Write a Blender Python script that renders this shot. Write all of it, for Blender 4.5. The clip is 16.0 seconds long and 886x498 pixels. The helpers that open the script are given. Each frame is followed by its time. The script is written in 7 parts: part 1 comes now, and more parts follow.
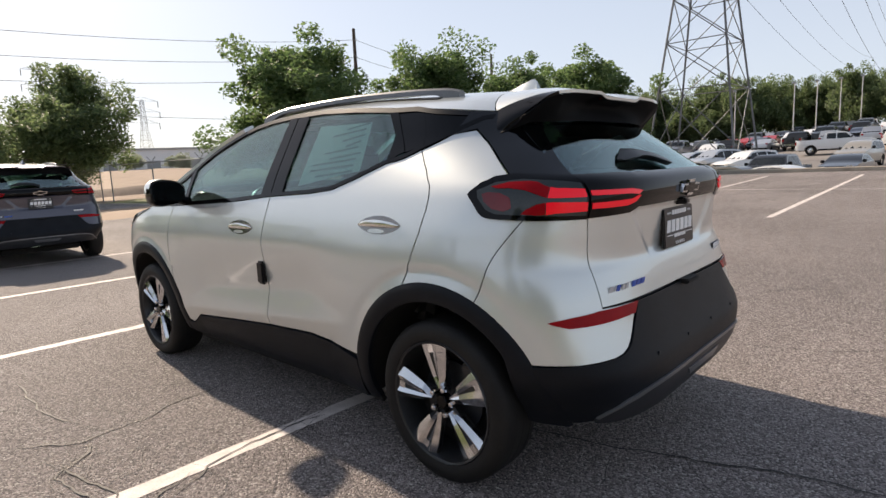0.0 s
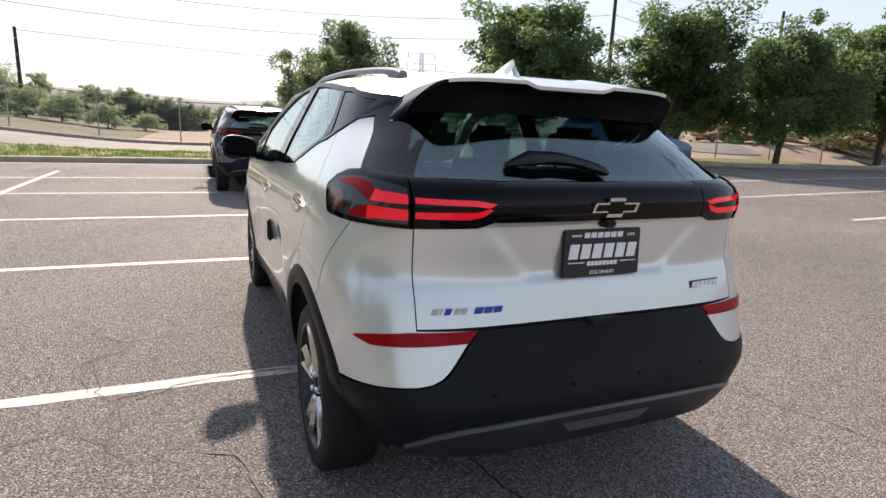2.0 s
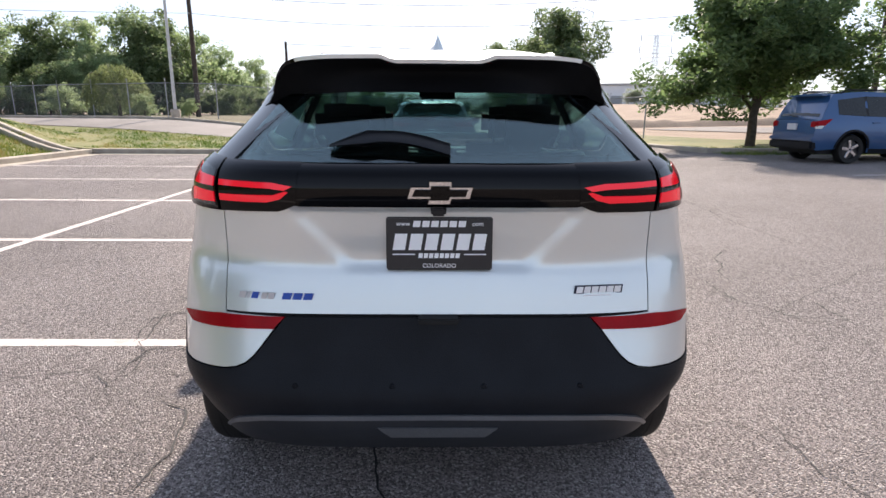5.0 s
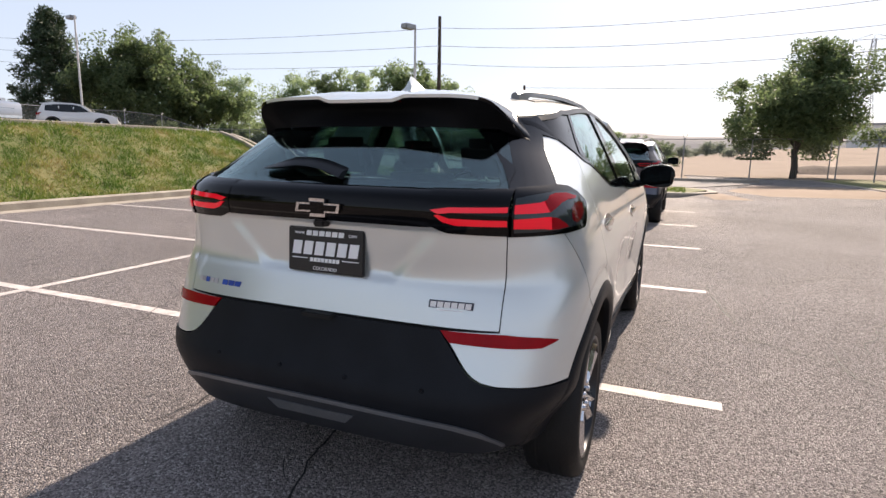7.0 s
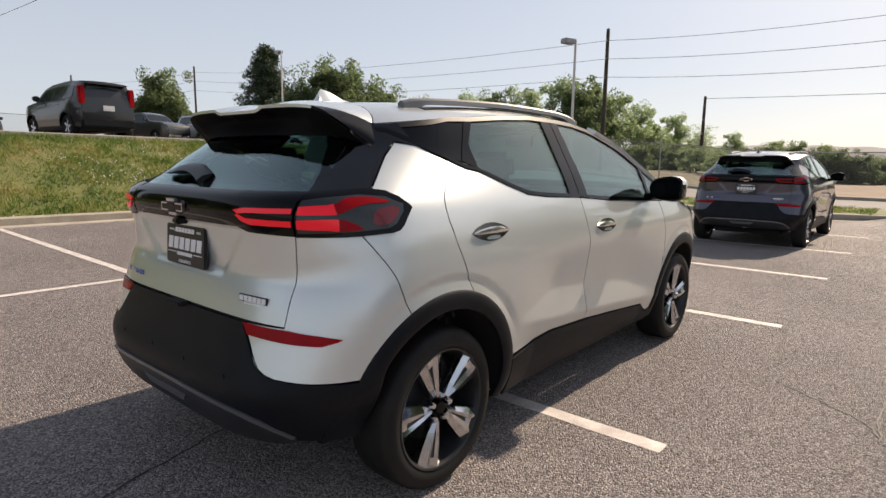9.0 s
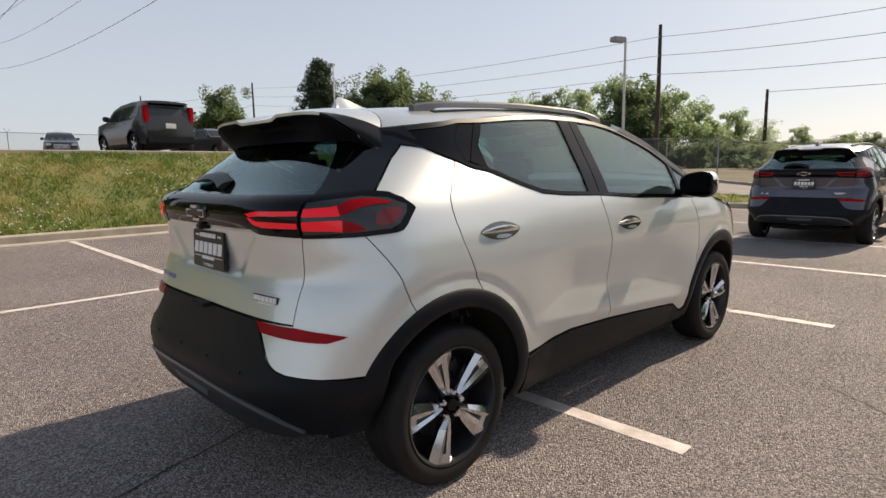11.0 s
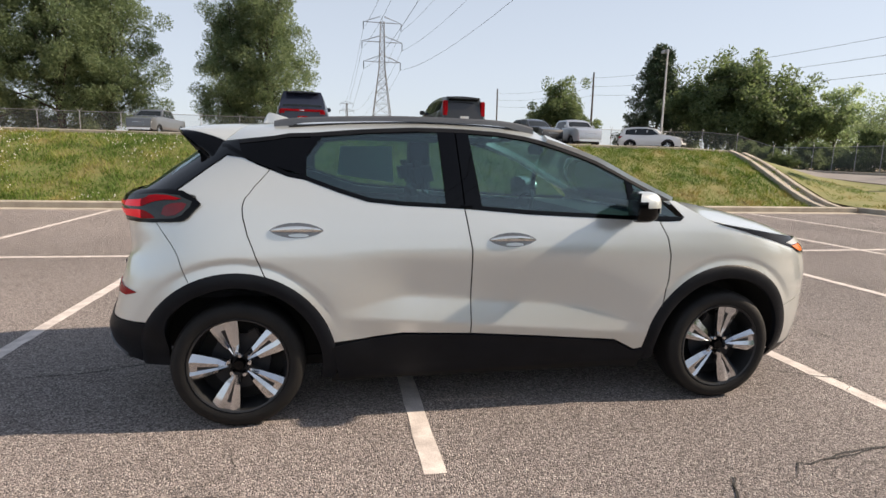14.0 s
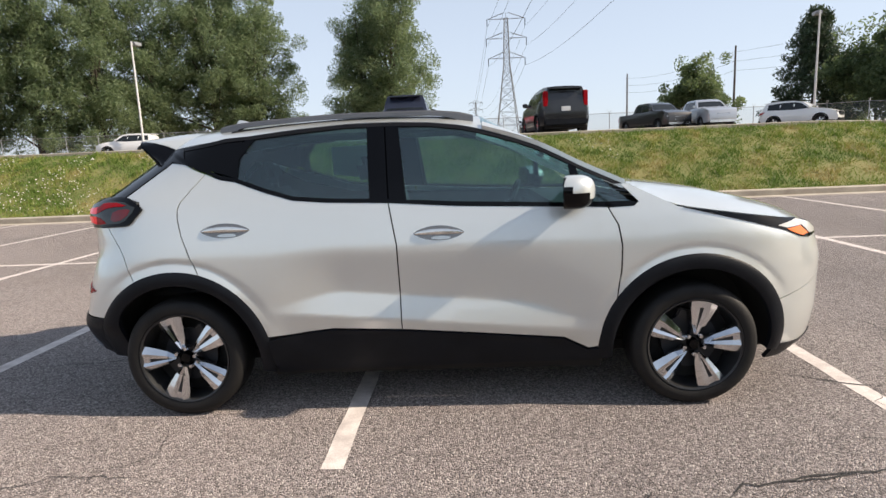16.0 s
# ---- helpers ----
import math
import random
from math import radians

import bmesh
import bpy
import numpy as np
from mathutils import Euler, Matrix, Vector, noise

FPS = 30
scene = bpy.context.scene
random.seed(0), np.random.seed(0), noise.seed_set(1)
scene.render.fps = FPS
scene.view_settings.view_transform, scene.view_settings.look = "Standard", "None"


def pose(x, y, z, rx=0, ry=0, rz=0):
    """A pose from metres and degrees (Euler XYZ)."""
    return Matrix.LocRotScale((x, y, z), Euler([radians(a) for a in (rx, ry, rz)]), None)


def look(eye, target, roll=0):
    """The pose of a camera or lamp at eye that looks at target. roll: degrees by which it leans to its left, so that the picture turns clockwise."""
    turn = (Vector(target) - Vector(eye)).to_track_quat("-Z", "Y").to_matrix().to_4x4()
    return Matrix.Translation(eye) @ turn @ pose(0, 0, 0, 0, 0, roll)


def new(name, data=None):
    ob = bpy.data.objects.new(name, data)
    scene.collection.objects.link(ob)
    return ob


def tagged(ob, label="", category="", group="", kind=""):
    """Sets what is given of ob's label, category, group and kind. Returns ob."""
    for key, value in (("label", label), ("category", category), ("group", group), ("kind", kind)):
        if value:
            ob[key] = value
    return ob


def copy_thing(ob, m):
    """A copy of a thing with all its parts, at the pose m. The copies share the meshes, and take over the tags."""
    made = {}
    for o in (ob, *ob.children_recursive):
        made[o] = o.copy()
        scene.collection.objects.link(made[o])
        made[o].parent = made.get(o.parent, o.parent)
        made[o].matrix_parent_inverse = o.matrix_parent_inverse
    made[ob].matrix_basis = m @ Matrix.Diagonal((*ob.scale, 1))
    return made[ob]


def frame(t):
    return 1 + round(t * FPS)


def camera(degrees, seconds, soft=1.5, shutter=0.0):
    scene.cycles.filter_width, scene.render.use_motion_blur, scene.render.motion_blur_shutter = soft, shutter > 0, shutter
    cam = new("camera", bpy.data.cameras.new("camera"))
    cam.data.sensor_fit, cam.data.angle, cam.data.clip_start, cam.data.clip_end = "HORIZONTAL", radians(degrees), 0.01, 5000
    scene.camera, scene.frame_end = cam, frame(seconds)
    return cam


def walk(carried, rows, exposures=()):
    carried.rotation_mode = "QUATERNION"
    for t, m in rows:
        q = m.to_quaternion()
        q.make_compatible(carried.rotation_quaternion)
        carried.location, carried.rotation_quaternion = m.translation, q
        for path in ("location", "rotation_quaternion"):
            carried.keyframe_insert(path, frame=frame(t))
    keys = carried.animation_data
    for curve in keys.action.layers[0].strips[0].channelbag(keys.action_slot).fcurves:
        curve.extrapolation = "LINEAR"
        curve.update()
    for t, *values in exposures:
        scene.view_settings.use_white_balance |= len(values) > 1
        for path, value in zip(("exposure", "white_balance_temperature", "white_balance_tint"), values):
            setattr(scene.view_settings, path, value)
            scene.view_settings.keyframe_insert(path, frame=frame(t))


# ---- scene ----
cam = camera(75.7, 16.0)
PATH = [
    (0, (-1.439, 2.365, 1.224), (-0.102, 0.905, 0.936), -2.6),
    (0.5, (-1.494, 2.288, 1.23), (-0.081, 0.904, 0.934), -1.7),
    (1, (-1.773, 1.984, 1.269), (-0.216, 0.778, 0.92), 0.2),
    (1.5, (-1.957, 1.63, 1.295), (-0.265, 0.644, 0.887), 1.5),
    (2, (-2.081, 1.216, 1.326), (-0.285, 0.443, 0.908), 2.3),
    (2.5, (-2.207, 0.784, 1.33), (-0.329, 0.256, 0.892), 2.3),
    (3, (-2.189, 0.42, 1.317), (-0.272, 0.09, 0.852), 2.5),
    (3.2, (-2.197, 0.312, 1.327), (-0.27, 0.023, 0.878), 2.2),
    (5.3, (-2.216, -0.001, 1.309), (-0.268, 0.015, 0.857), 0.1),
    (5.5, (-2.216, -0.018, 1.298), (-0.264, 0.032, 0.866), 0.0),
    (6, (-2.25, -0.256, 1.272), (-0.299, -0.022, 0.898), -0.1),
    (6.5, (-2.353, -0.714, 1.302), (-0.447, -0.217, 0.96), -0.5),
    (7, (-2.241, -1.141, 1.296), (-0.423, -0.381, 0.953), 1.0),
    (7.5, (-2.143, -1.519, 1.307), (-0.419, -0.561, 0.973), 1.2),
    (8, (-1.947, -1.868, 1.322), (-0.328, -0.737, 1.006), 1.6),
    (8.2, (-1.838, -1.966, 1.311), (-0.247, -0.794, 0.996), 1.6),
    (10.3, (-1.565, -2.347, 1.252), (-0.125, -0.986, 0.981), -0.6),
    (10.5, (-1.566, -2.352, 1.245), (-0.133, -0.983, 0.977), -0.8),
    (11, (-1.536, -2.376, 1.258), (-0.152, -0.959, 0.98), -0.9),
    (11.5, (-1.374, -2.576, 1.285), (-0.124, -1.046, 0.976), 0.4),
    (12, (-1.126, -2.971, 1.335), (-0.041, -1.317, 1.039), 1.2),
    (12.5, (-0.759, -3.232, 1.327), (0.152, -1.475, 1.038), 1.2),
    (13, (-0.378, -3.466, 1.337), (0.368, -1.633, 1.046), 1.6),
    (13.5, (0.026, -3.625, 1.351), (0.609, -1.737, 1.044), 2.1),
    (14, (0.461, -3.684, 1.374), (0.841, -1.747, 1.053), 1.4),
    (14.5, (0.858, -3.755, 1.378), (1.052, -1.793, 1.044), 0.3),
    (15, (1.149, -3.704, 1.359), (1.227, -1.738, 1.0), -0.0),
    (15.5, (1.374, -3.694, 1.356), (1.361, -1.724, 1.009), -1.2),
    (16, (1.526, -3.703, 1.342), (1.44, -1.732, 1.014), -2.4),
]
walk(cam, [(t, look(eye, target, roll)) for t, eye, target, roll in PATH], exposures=((0.0, 0.58, 7250, 12), (3.2, 0.86, 6700, 13), (5.3, 0.96, 6600, 13), (7.0, 0.68, 6950, 14), (8.2, 0.46, 7350, 13), (10.3, 0.32, 7500, 12), (12.5, 0.44, 7420, 11), (14.5, 0.61, 7200, 11), (16.0, 0.66, 6950, 10)))

# world, sun and exposure
SUN_AZ, SUN_EL = -6.0, 35.0
world = bpy.data.worlds.new("hazy_sky")
scene.world = world
world.use_nodes = True
wn, wl = world.node_tree.nodes, world.node_tree.links
sky = wn.new("ShaderNodeTexSky")
sky.sky_type, sky.sun_disc = "NISHITA", False
sky.sun_elevation, sky.sun_rotation = radians(SUN_EL), radians(90 - SUN_AZ)
sky.air_density, sky.dust_density, sky.ozone_density, sky.altitude = 1.0, 3.5, 1.0, 1600
# smoke haze pales the sky, most of all low down
haze = wn.new("ShaderNodeMix")
haze.data_type = "RGBA"
high, up, thin = wn.new("ShaderNodeTexCoord"), wn.new("ShaderNodeSeparateXYZ"), wn.new("ShaderNodeMapRange")
thin.inputs[1].default_value, thin.inputs[2].default_value, thin.inputs[3].default_value, thin.inputs[4].default_value = 0.14, 0.85, 0.72, 0.22
wl.new(high.outputs["Generated"], up.inputs[0])
wl.new(up.outputs[2], thin.inputs[0])
wl.new(thin.outputs[0], haze.inputs[0])
haze.inputs[7].default_value = (4.45, 5.15, 6.35, 1)
wl.new(sky.outputs[0], haze.inputs[6])
wl.new(haze.outputs[2], wn["Background"].inputs[0])
wn["Background"].inputs[1].default_value = 0.107
sun = new("sun", bpy.data.lights.new("sun", "SUN"))
sun.data.energy, sun.data.angle, sun.data.color = 4.9, radians(1.2), (1.0, 0.885, 0.765)
sun.matrix_world = look((math.cos(radians(SUN_AZ)) * 60, math.sin(radians(SUN_AZ)) * 60, math.tan(radians(SUN_EL)) * 60), (0, 0, 0))


# materials
def shader(name):
    m = bpy.data.materials.new(name)
    m.use_nodes = True
    return m, m.node_tree.nodes, m.node_tree.links, m.node_tree.nodes["Principled BSDF"]


def mottled(name, dark, light, rough=0.6, metal=0.0, scale=8.0, fine=90.0, bump=0.0, coat=0.0, spread=0.12, rand=0.0, spec=0.5):
    """A surface with variation at two scales, fine relief and, for pieces, a shade of each one's own."""
    m, n, l, b = shader(name)
    co = n.new("ShaderNodeTexCoord")
    big, small = n.new("ShaderNodeTexNoise"), n.new("ShaderNodeTexNoise")
    big.inputs["Scale"].default_value, big.inputs["Detail"].default_value = scale, 5
    small.inputs["Scale"].default_value, small.inputs["Detail"].default_value = fine, 3
    l.new(co.outputs["Object"], big.inputs["Vector"])
    l.new(co.outputs["Object"], small.inputs["Vector"])
    add = n.new("ShaderNodeMath")
    add.operation = "MULTIPLY_ADD"
    l.new(small.outputs[0], add.inputs[0])
    add.inputs[1].default_value = 0.5
    l.new(big.outputs[0], add.inputs[2])
    ramp = n.new("ShaderNodeMapRange")
    ramp.inputs[1].default_value, ramp.inputs[2].default_value = 0.75 - spread * 2, 0.75 + spread * 2
    l.new(add.outputs[0], ramp.inputs[0])
    mix = n.new("ShaderNodeMix")
    mix.data_type = "RGBA"
    mix.inputs[6].default_value, mix.inputs[7].default_value = (*dark, 1), (*light, 1)
    l.new(ramp.outputs[0], mix.inputs[0])
    out = mix.outputs[2]
    if rand:
        info, hsv, mr = n.new("ShaderNodeObjectInfo"), n.new("ShaderNodeHueSaturation"), n.new("ShaderNodeMapRange")
        mr.inputs[3].default_value, mr.inputs[4].default_value = 1 - rand, 1 + rand
        l.new(info.outputs["Random"], mr.inputs[0])
        l.new(mr.outputs[0], hsv.inputs["Value"])
        l.new(out, hsv.inputs["Color"])
        out = hsv.outputs[0]
    l.new(out, b.inputs["Base Color"])
    b.inputs["Roughness"].default_value, b.inputs["Metallic"].default_value = rough, metal
    b.inputs["Coat Weight"].default_value, b.inputs["Coat Roughness"].default_value = coat, 0.04
    b.inputs["Specular IOR Level"].default_value = spec
    if bump:
        bp = n.new("ShaderNodeBump")
        bp.inputs["Strength"].default_value, bp.inputs["Distance"].default_value = bump, 0.01
        l.new(small.outputs[0], bp.inputs["Height"])
        l.new(bp.outputs[0], b.inputs["Normal"])
    return m


def glassy(name, tint, gloss=(1.0, 1.0, 1.0), index=1.55):
    """Thin tinted glass: it lets light through by its tint and mirrors by Fresnel."""
    m, n, l, b = shader(name)
    n.remove(b)
    clear, shine, facing, mix = n.new("ShaderNodeBsdfTransparent"), n.new("ShaderNodeBsdfGlossy"), n.new("ShaderNodeLayerWeight"), n.new("ShaderNodeMixShader")
    clear.inputs[0].default_value = (*tint, 1)
    shine.inputs["Roughness"].default_value = 0.02
    shine.inputs[0].default_value = (*gloss, 1)
    f0 = ((index - 1) / (index + 1)) ** 2
    facing.inputs[0].default_value = 0.5
    power, rise = n.new("ShaderNodeMath"), n.new("ShaderNodeMath")
    power.operation, rise.operation = "POWER", "MULTIPLY_ADD"
    power.inputs[1].default_value, rise.inputs[1].default_value, rise.inputs[2].default_value = 5.0, 1 - f0, f0
    l.new(facing.outputs["Facing"], power.inputs[0])
    l.new(power.outputs[0], rise.inputs[0])
    l.new(rise.outputs[0], mix.inputs[0])
    l.new(clear.outputs[0], mix.inputs[1])
    l.new(shine.outputs[0], mix.inputs[2])
    l.new(mix.outputs[0], n["Material Output"].inputs[0])
    return m


def paint(name, colour, metal=0.35, rough=0.32, flake=0.04):
    """Metallic car paint under clear lacquer."""
    m = mottled(name, tuple(c * (1 - flake) for c in colour), tuple(c * (1 + flake) for c in colour), rough, metal, 1.5, 1400, 0.0, 1.0, 0.2)
    m.node_tree.nodes["Principled BSDF"].inputs["Coat IOR"].default_value = 1.65
    return m


def glow(name, colour, strength, base=(0.3, 0.01, 0.01)):
    m, n, l, b = shader(name)
    b.inputs["Base Color"].default_value, b.inputs["Roughness"].default_value = (*base, 1), 0.12
    b.inputs["Emission Color"].default_value, b.inputs["Emission Strength"].default_value = (*colour, 1), strength
    return m


M_SILVER = paint("champagne_silver_paint", (0.672, 0.706, 0.690), 0.52, 0.30)
M_SLATE = paint("slate_violet_paint", (0.040, 0.040, 0.064), 0.45, 0.35)
# black plastic, its faint blue put in for reflected sky
M_CLAD = mottled("black_grained_cladding", (0.0045, 0.0058, 0.0085), (0.0085, 0.0105, 0.0145), 0.45, 0, 6, 260, 0.12, spec=0.17)
M_GLOSSBLACK = mottled("gloss_black_trim", (0.001, 0.001, 0.0015), (0.002, 0.002, 0.0025), 0.03, 0, 3, 60, 0, 0.0, spec=0.22)
M_PIANO = mottled("polished_black_panel", (0.001, 0.001, 0.0015), (0.002, 0.002, 0.0025), 0.04, 0, 3, 60, spec=0.5)
M_SATIN = mottled("satin_black_trim", (0.005, 0.005, 0.006), (0.010, 0.010, 0.011), 0.35, 0, 6, 140, spec=0.3)
M_DARK = mottled("underbody_black", (0.004, 0.004, 0.004), (0.009, 0.0085, 0.008), 0.8, 0, 6, 60)
M_GLASS = glassy("tinted_window_glass", (0.62, 0.77, 0.765), (0.94, 1.0, 0.99), 1.88)
M_REARGLASS = glassy("privacy_hatch_glass", (0.60, 0.72, 0.72), (0.86, 1.0, 0.99), 2.2)
M_CHROME = mottled("chrome", (0.62, 0.62, 0.63), (0.72, 0.72, 0.73), 0.10, 1.0, 3, 80)
M_SKID = mottled("silver_skid_strip", (0.16, 0.165, 0.175), (0.22, 0.225, 0.235), 0.38, 0.6, 4, 120)
M_REDDARK = mottled("dark_red_lens", (0.12, 0.004, 0.007), (0.17, 0.006, 0.010), 0.10, 0, 12, 200, 0, 0.3)
M_RED = mottled("red_lens", (0.26, 0.003, 0.007), (0.34, 0.005, 0.010), 0.22, 0, 12, 200, 0, 0.0, spec=0.12)
M_REDLIT = glow("lit_red_lamp", (1.0, 0.010, 0.03), 0.26, (0.30, 0.005, 0.012))
M_AMBER = mottled("amber_lens", (0.65, 0.14, 0.02), (0.75, 0.18, 0.03), 0.15, 0, 12, 200)
M_TYRE = mottled("tyre_rubber", (0.006, 0.006, 0.0065), (0.013, 0.0125, 0.012), 0.62, 0, 8, 120, 0.15, spec=0.3)
M_RIMDARK = mottled("dark_wheel_paint", (0.020, 0.021, 0.023), (0.035, 0.036, 0.038), 0.30, 0.3, 8, 120)
M_RIM = mottled("machined_alloy", (0.58, 0.59, 0.61), (0.68, 0.69, 0.71), 0.12, 1.0, 8, 260)
M_SEAT = mottled("dark_grey_seat_cloth", (0.030, 0.032, 0.036), (0.055, 0.057, 0.062), 0.8, 0, 8, 200, 0.2)
M_CAVITY = mottled("dull_black_plastic", (0.003, 0.003, 0.0035), (0.006, 0.006, 0.007), 0.7, 0, 6, 140, spec=0.1)
M_DIFFUSER = mottled("grey_diffuser_plastic", (0.017, 0.019, 0.023), (0.026, 0.028, 0.033), 0.5, 0.2, 6, 140)
M_SMOKE = mottled("smoked_grey_lens", (0.022, 0.028, 0.030), (0.034, 0.042, 0.044), 0.08, 0, 8, 120, spec=0.5)
M_HANDLE = mottled("satin_silver_handle", (0.74, 0.72, 0.68), (0.82, 0.80, 0.76), 0.16, 0.95, 5, 120)
M_CUP = mottled("shaded_handle_cup", (0.20, 0.19, 0.18), (0.27, 0.26, 0.25), 0.14, 0.9, 5, 120)
M_LINER = mottled("pale_headliner_cloth", (0.34, 0.34, 0.33), (0.42, 0.42, 0.41), 0.85, 0, 8, 200, 0.1)
M_RAIL = mottled("dark_grey_rail", (0.13, 0.132, 0.135), (0.18, 0.182, 0.185), 0.34, 0.6, 4, 120)
M_WHITELENS = mottled("clear_lamp_lens", (0.45, 0.45, 0.44), (0.6, 0.6, 0.58), 0.1, 0.2, 8, 90)
M_WHITE = mottled("white_print", (0.84, 0.84, 0.84), (0.90, 0.90, 0.90), 0.5, 0, 6, 90)
M_PAPER = mottled("sticker_paper", (0.80, 0.86, 0.82), (0.86, 0.90, 0.87), 0.6, 0, 6, 90)
pn, pl = M_PAPER.node_tree.nodes, M_PAPER.node_tree.links
thin_paper, paper_mix = pn.new("ShaderNodeBsdfTranslucent"), pn.new("ShaderNodeMixShader")
thin_paper.inputs[0].default_value, paper_mix.inputs[0].default_value = (0.62, 0.68, 0.65, 1), 0.4
pl.new(pn["Principled BSDF"].outputs[0], paper_mix.inputs[1])
pl.new(thin_paper.outputs[0], paper_mix.inputs[2])
pl.new(paper_mix.outputs[0], pn["Material Output"].inputs[0])
M_INK = mottled("printed_ink", (0.07, 0.11, 0.11), (0.12, 0.16, 0.16), 0.6, 0, 6, 90)
M_BLUE = mottled("blue_badge", (0.01, 0.06, 0.35), (0.015, 0.09, 0.45), 0.2, 0, 6, 90)
M_MARK = mottled("satin_silver_letters", (0.50, 0.51, 0.53), (0.62, 0.63, 0.65), 0.35, 0.3, 6, 90)
M_NAVY = mottled("dark_navy_print", (0.006, 0.010, 0.03), (0.010, 0.016, 0.045), 0.4, 0, 6, 90)
M_PLATE = mottled("black_dealer_plate", (0.008, 0.008, 0.010), (0.016, 0.016, 0.018), 0.35, 0, 6, 90)


# mesh helpers
def link(name, data, material, parent=None, label="", smooth=35.0, m=None):
    data.materials.clear()
    for one in (material if isinstance(material, (list, tuple)) else [material]):
        data.materials.append(one)
    if smooth:
        data.polygons.foreach_set("use_smooth", [True] * len(data.polygons))
        data.set_sharp_from_angle(angle=radians(smooth))
    ob = new(name, data)
    if m is not None:
        ob.matrix_basis = m
    if parent is not None:
        ob.parent = parent
    if label:
        ob["label"] = label
    return ob


def raw(name, verts, faces, material, parent=None, label="", smooth=35.0, m=None):
    me = bpy.data.meshes.new(name)
    me.from_pydata([tuple(map(float, v)) for v in verts], [], faces)
    me.validate()
    me.update()
    return link(name, me, material, parent, label, smooth, m)


def part(name, bm, material, parent=None, label="", smooth=35.0, m=None):
    me = bpy.data.meshes.new(name)
    bmesh.ops.recalc_face_normals(bm, faces=bm.faces)
    bm.to_mesh(me)
    bm.free()
    return link(name, me, material, parent, label, smooth, m)


def box_bm(bm, lo, hi, bevel=0.0, m=None):
    """A box between two corners, joined into bm."""
    lo, hi = Vector(lo), Vector(hi)
    made = bmesh.ops.create_cube(bm, size=1, matrix=(m or Matrix()) @ Matrix.Translation((lo + hi) / 2) @ Matrix.Diagonal((*(hi - lo), 1)))
    if bevel:
        vs = set(made["verts"])
        es = [e for e in bm.edges if e.verts[0] in vs and e.verts[1] in vs]
        bmesh.ops.bevel(bm, geom=es, offset=bevel, segments=2, affect="EDGES")
    return bm


def box(name, lo, hi, material, parent=None, label="", bevel=0.0, m=None):
    return part(name, box_bm(bmesh.new(), lo, hi, bevel), material, parent, label, m=m)


def tube_bm(bm, points, radius, sides=8, taper=None):
    """A round bar along points; taper gives the radius at its far end."""
    pts = [Vector(p) for p in points]
    rings = []
    for i, p in enumerate(pts):
        d = (pts[min(i + 1, len(pts) - 1)] - pts[max(i - 1, 0)]).normalized()
        a = d.orthogonal().normalized() if abs(d.z) > 0.9 else d.cross(Vector((0, 0, 1))).normalized()
        b = d.cross(a)
        r = radius + ((taper if taper is not None else radius) - radius) * i / max(1, len(pts) - 1)
        rings.append([bm.verts.new(p + (a * math.cos(k * math.tau / sides) + b * math.sin(k * math.tau / sides)) * r) for k in range(sides)])
    for one, two in zip(rings, rings[1:]):
        for k in range(sides):
            bm.faces.new((one[k], one[(k + 1) % sides], two[(k + 1) % sides], two[k]))
    bm.faces.new(rings[0][::-1])
    bm.faces.new(rings[-1])
    return bm


def lathe_bm(bm, profile, segments=32, axis="Y", m=None, closed=True):
    """A ring swept from (radius, height) pairs about an axis."""
    rings = []
    for r, h in profile:
        ring = []
        for k in range(segments):
            c, s = math.cos(k * math.tau / segments) * r, math.sin(k * math.tau / segments) * r
            v = Vector((c, h, s)) if axis == "Y" else Vector((c, s, h))
            ring.append(bm.verts.new(m @ v if m else v))
        rings.append(ring)
    pairs = list(zip(rings, rings[1:])) + ([(rings[-1], rings[0])] if closed else [])
    for one, two in pairs:
        for k in range(segments):
            bm.faces.new((one[k], one[(k + 1) % segments], two[(k + 1) % segments], two[k]))
    return bm


def prism_bm(bm, outline, depth, m=None):
    """An outline in x and z given depth along y, joined into bm."""
    m = m or Matrix()
    front = [bm.verts.new(m @ Vector((x, 0, z))) for x, z in outline]
    back = [bm.verts.new(m @ Vector((x, depth, z))) for x, z in outline]
    bm.faces.new(front)
    bm.faces.new(back[::-1])
    k = len(outline)
    for i in range(k):
        bm.faces.new((front[i], back[i], back[(i + 1) % k], front[(i + 1) % k]))
    return bm


def curve_through(xs, ys):
    """A smooth curve through points, as a function."""
    xs, ys = np.array(xs, float), np.array(ys, float)
    d = np.diff(ys) / np.diff(xs)
    t = np.concatenate([[d[0]], np.where(d[1:] * d[:-1] > 0, 2 * d[1:] * d[:-1] / (d[1:] + d[:-1] + 1e-12), 0), [d[-1]]])

    def f(x):
        x = min(max(x, xs[0]), xs[-1])
        i = min(int(np.searchsorted(xs, x, "right")) - 1, len(xs) - 2)
        h = xs[i + 1] - xs[i]
        s = (x - xs[i]) / h
        return ((1 + 2 * s) * (1 - s) ** 2 * ys[i] + s * (1 - s) ** 2 * h * t[i] + s * s * (3 - 2 * s) * ys[i + 1] + s * s * (s - 1) * h * t[i + 1])
    return f


def clipped(poly, axis, limit, keep_more):
    out = []
    for i, p in enumerate(poly):
        q = poly[(i + 1) % len(poly)]
        a, b = (p[axis] - limit, q[axis] - limit) if keep_more else (limit - p[axis], limit - q[axis])
        if a >= 0:
            out.append(p)
        if (a > 0 > b) or (a < 0 < b):
            s = a / (a - b)
            out.append((p[0] + (q[0] - p[0]) * s, p[1] + (q[1] - p[1]) * s))
    return out


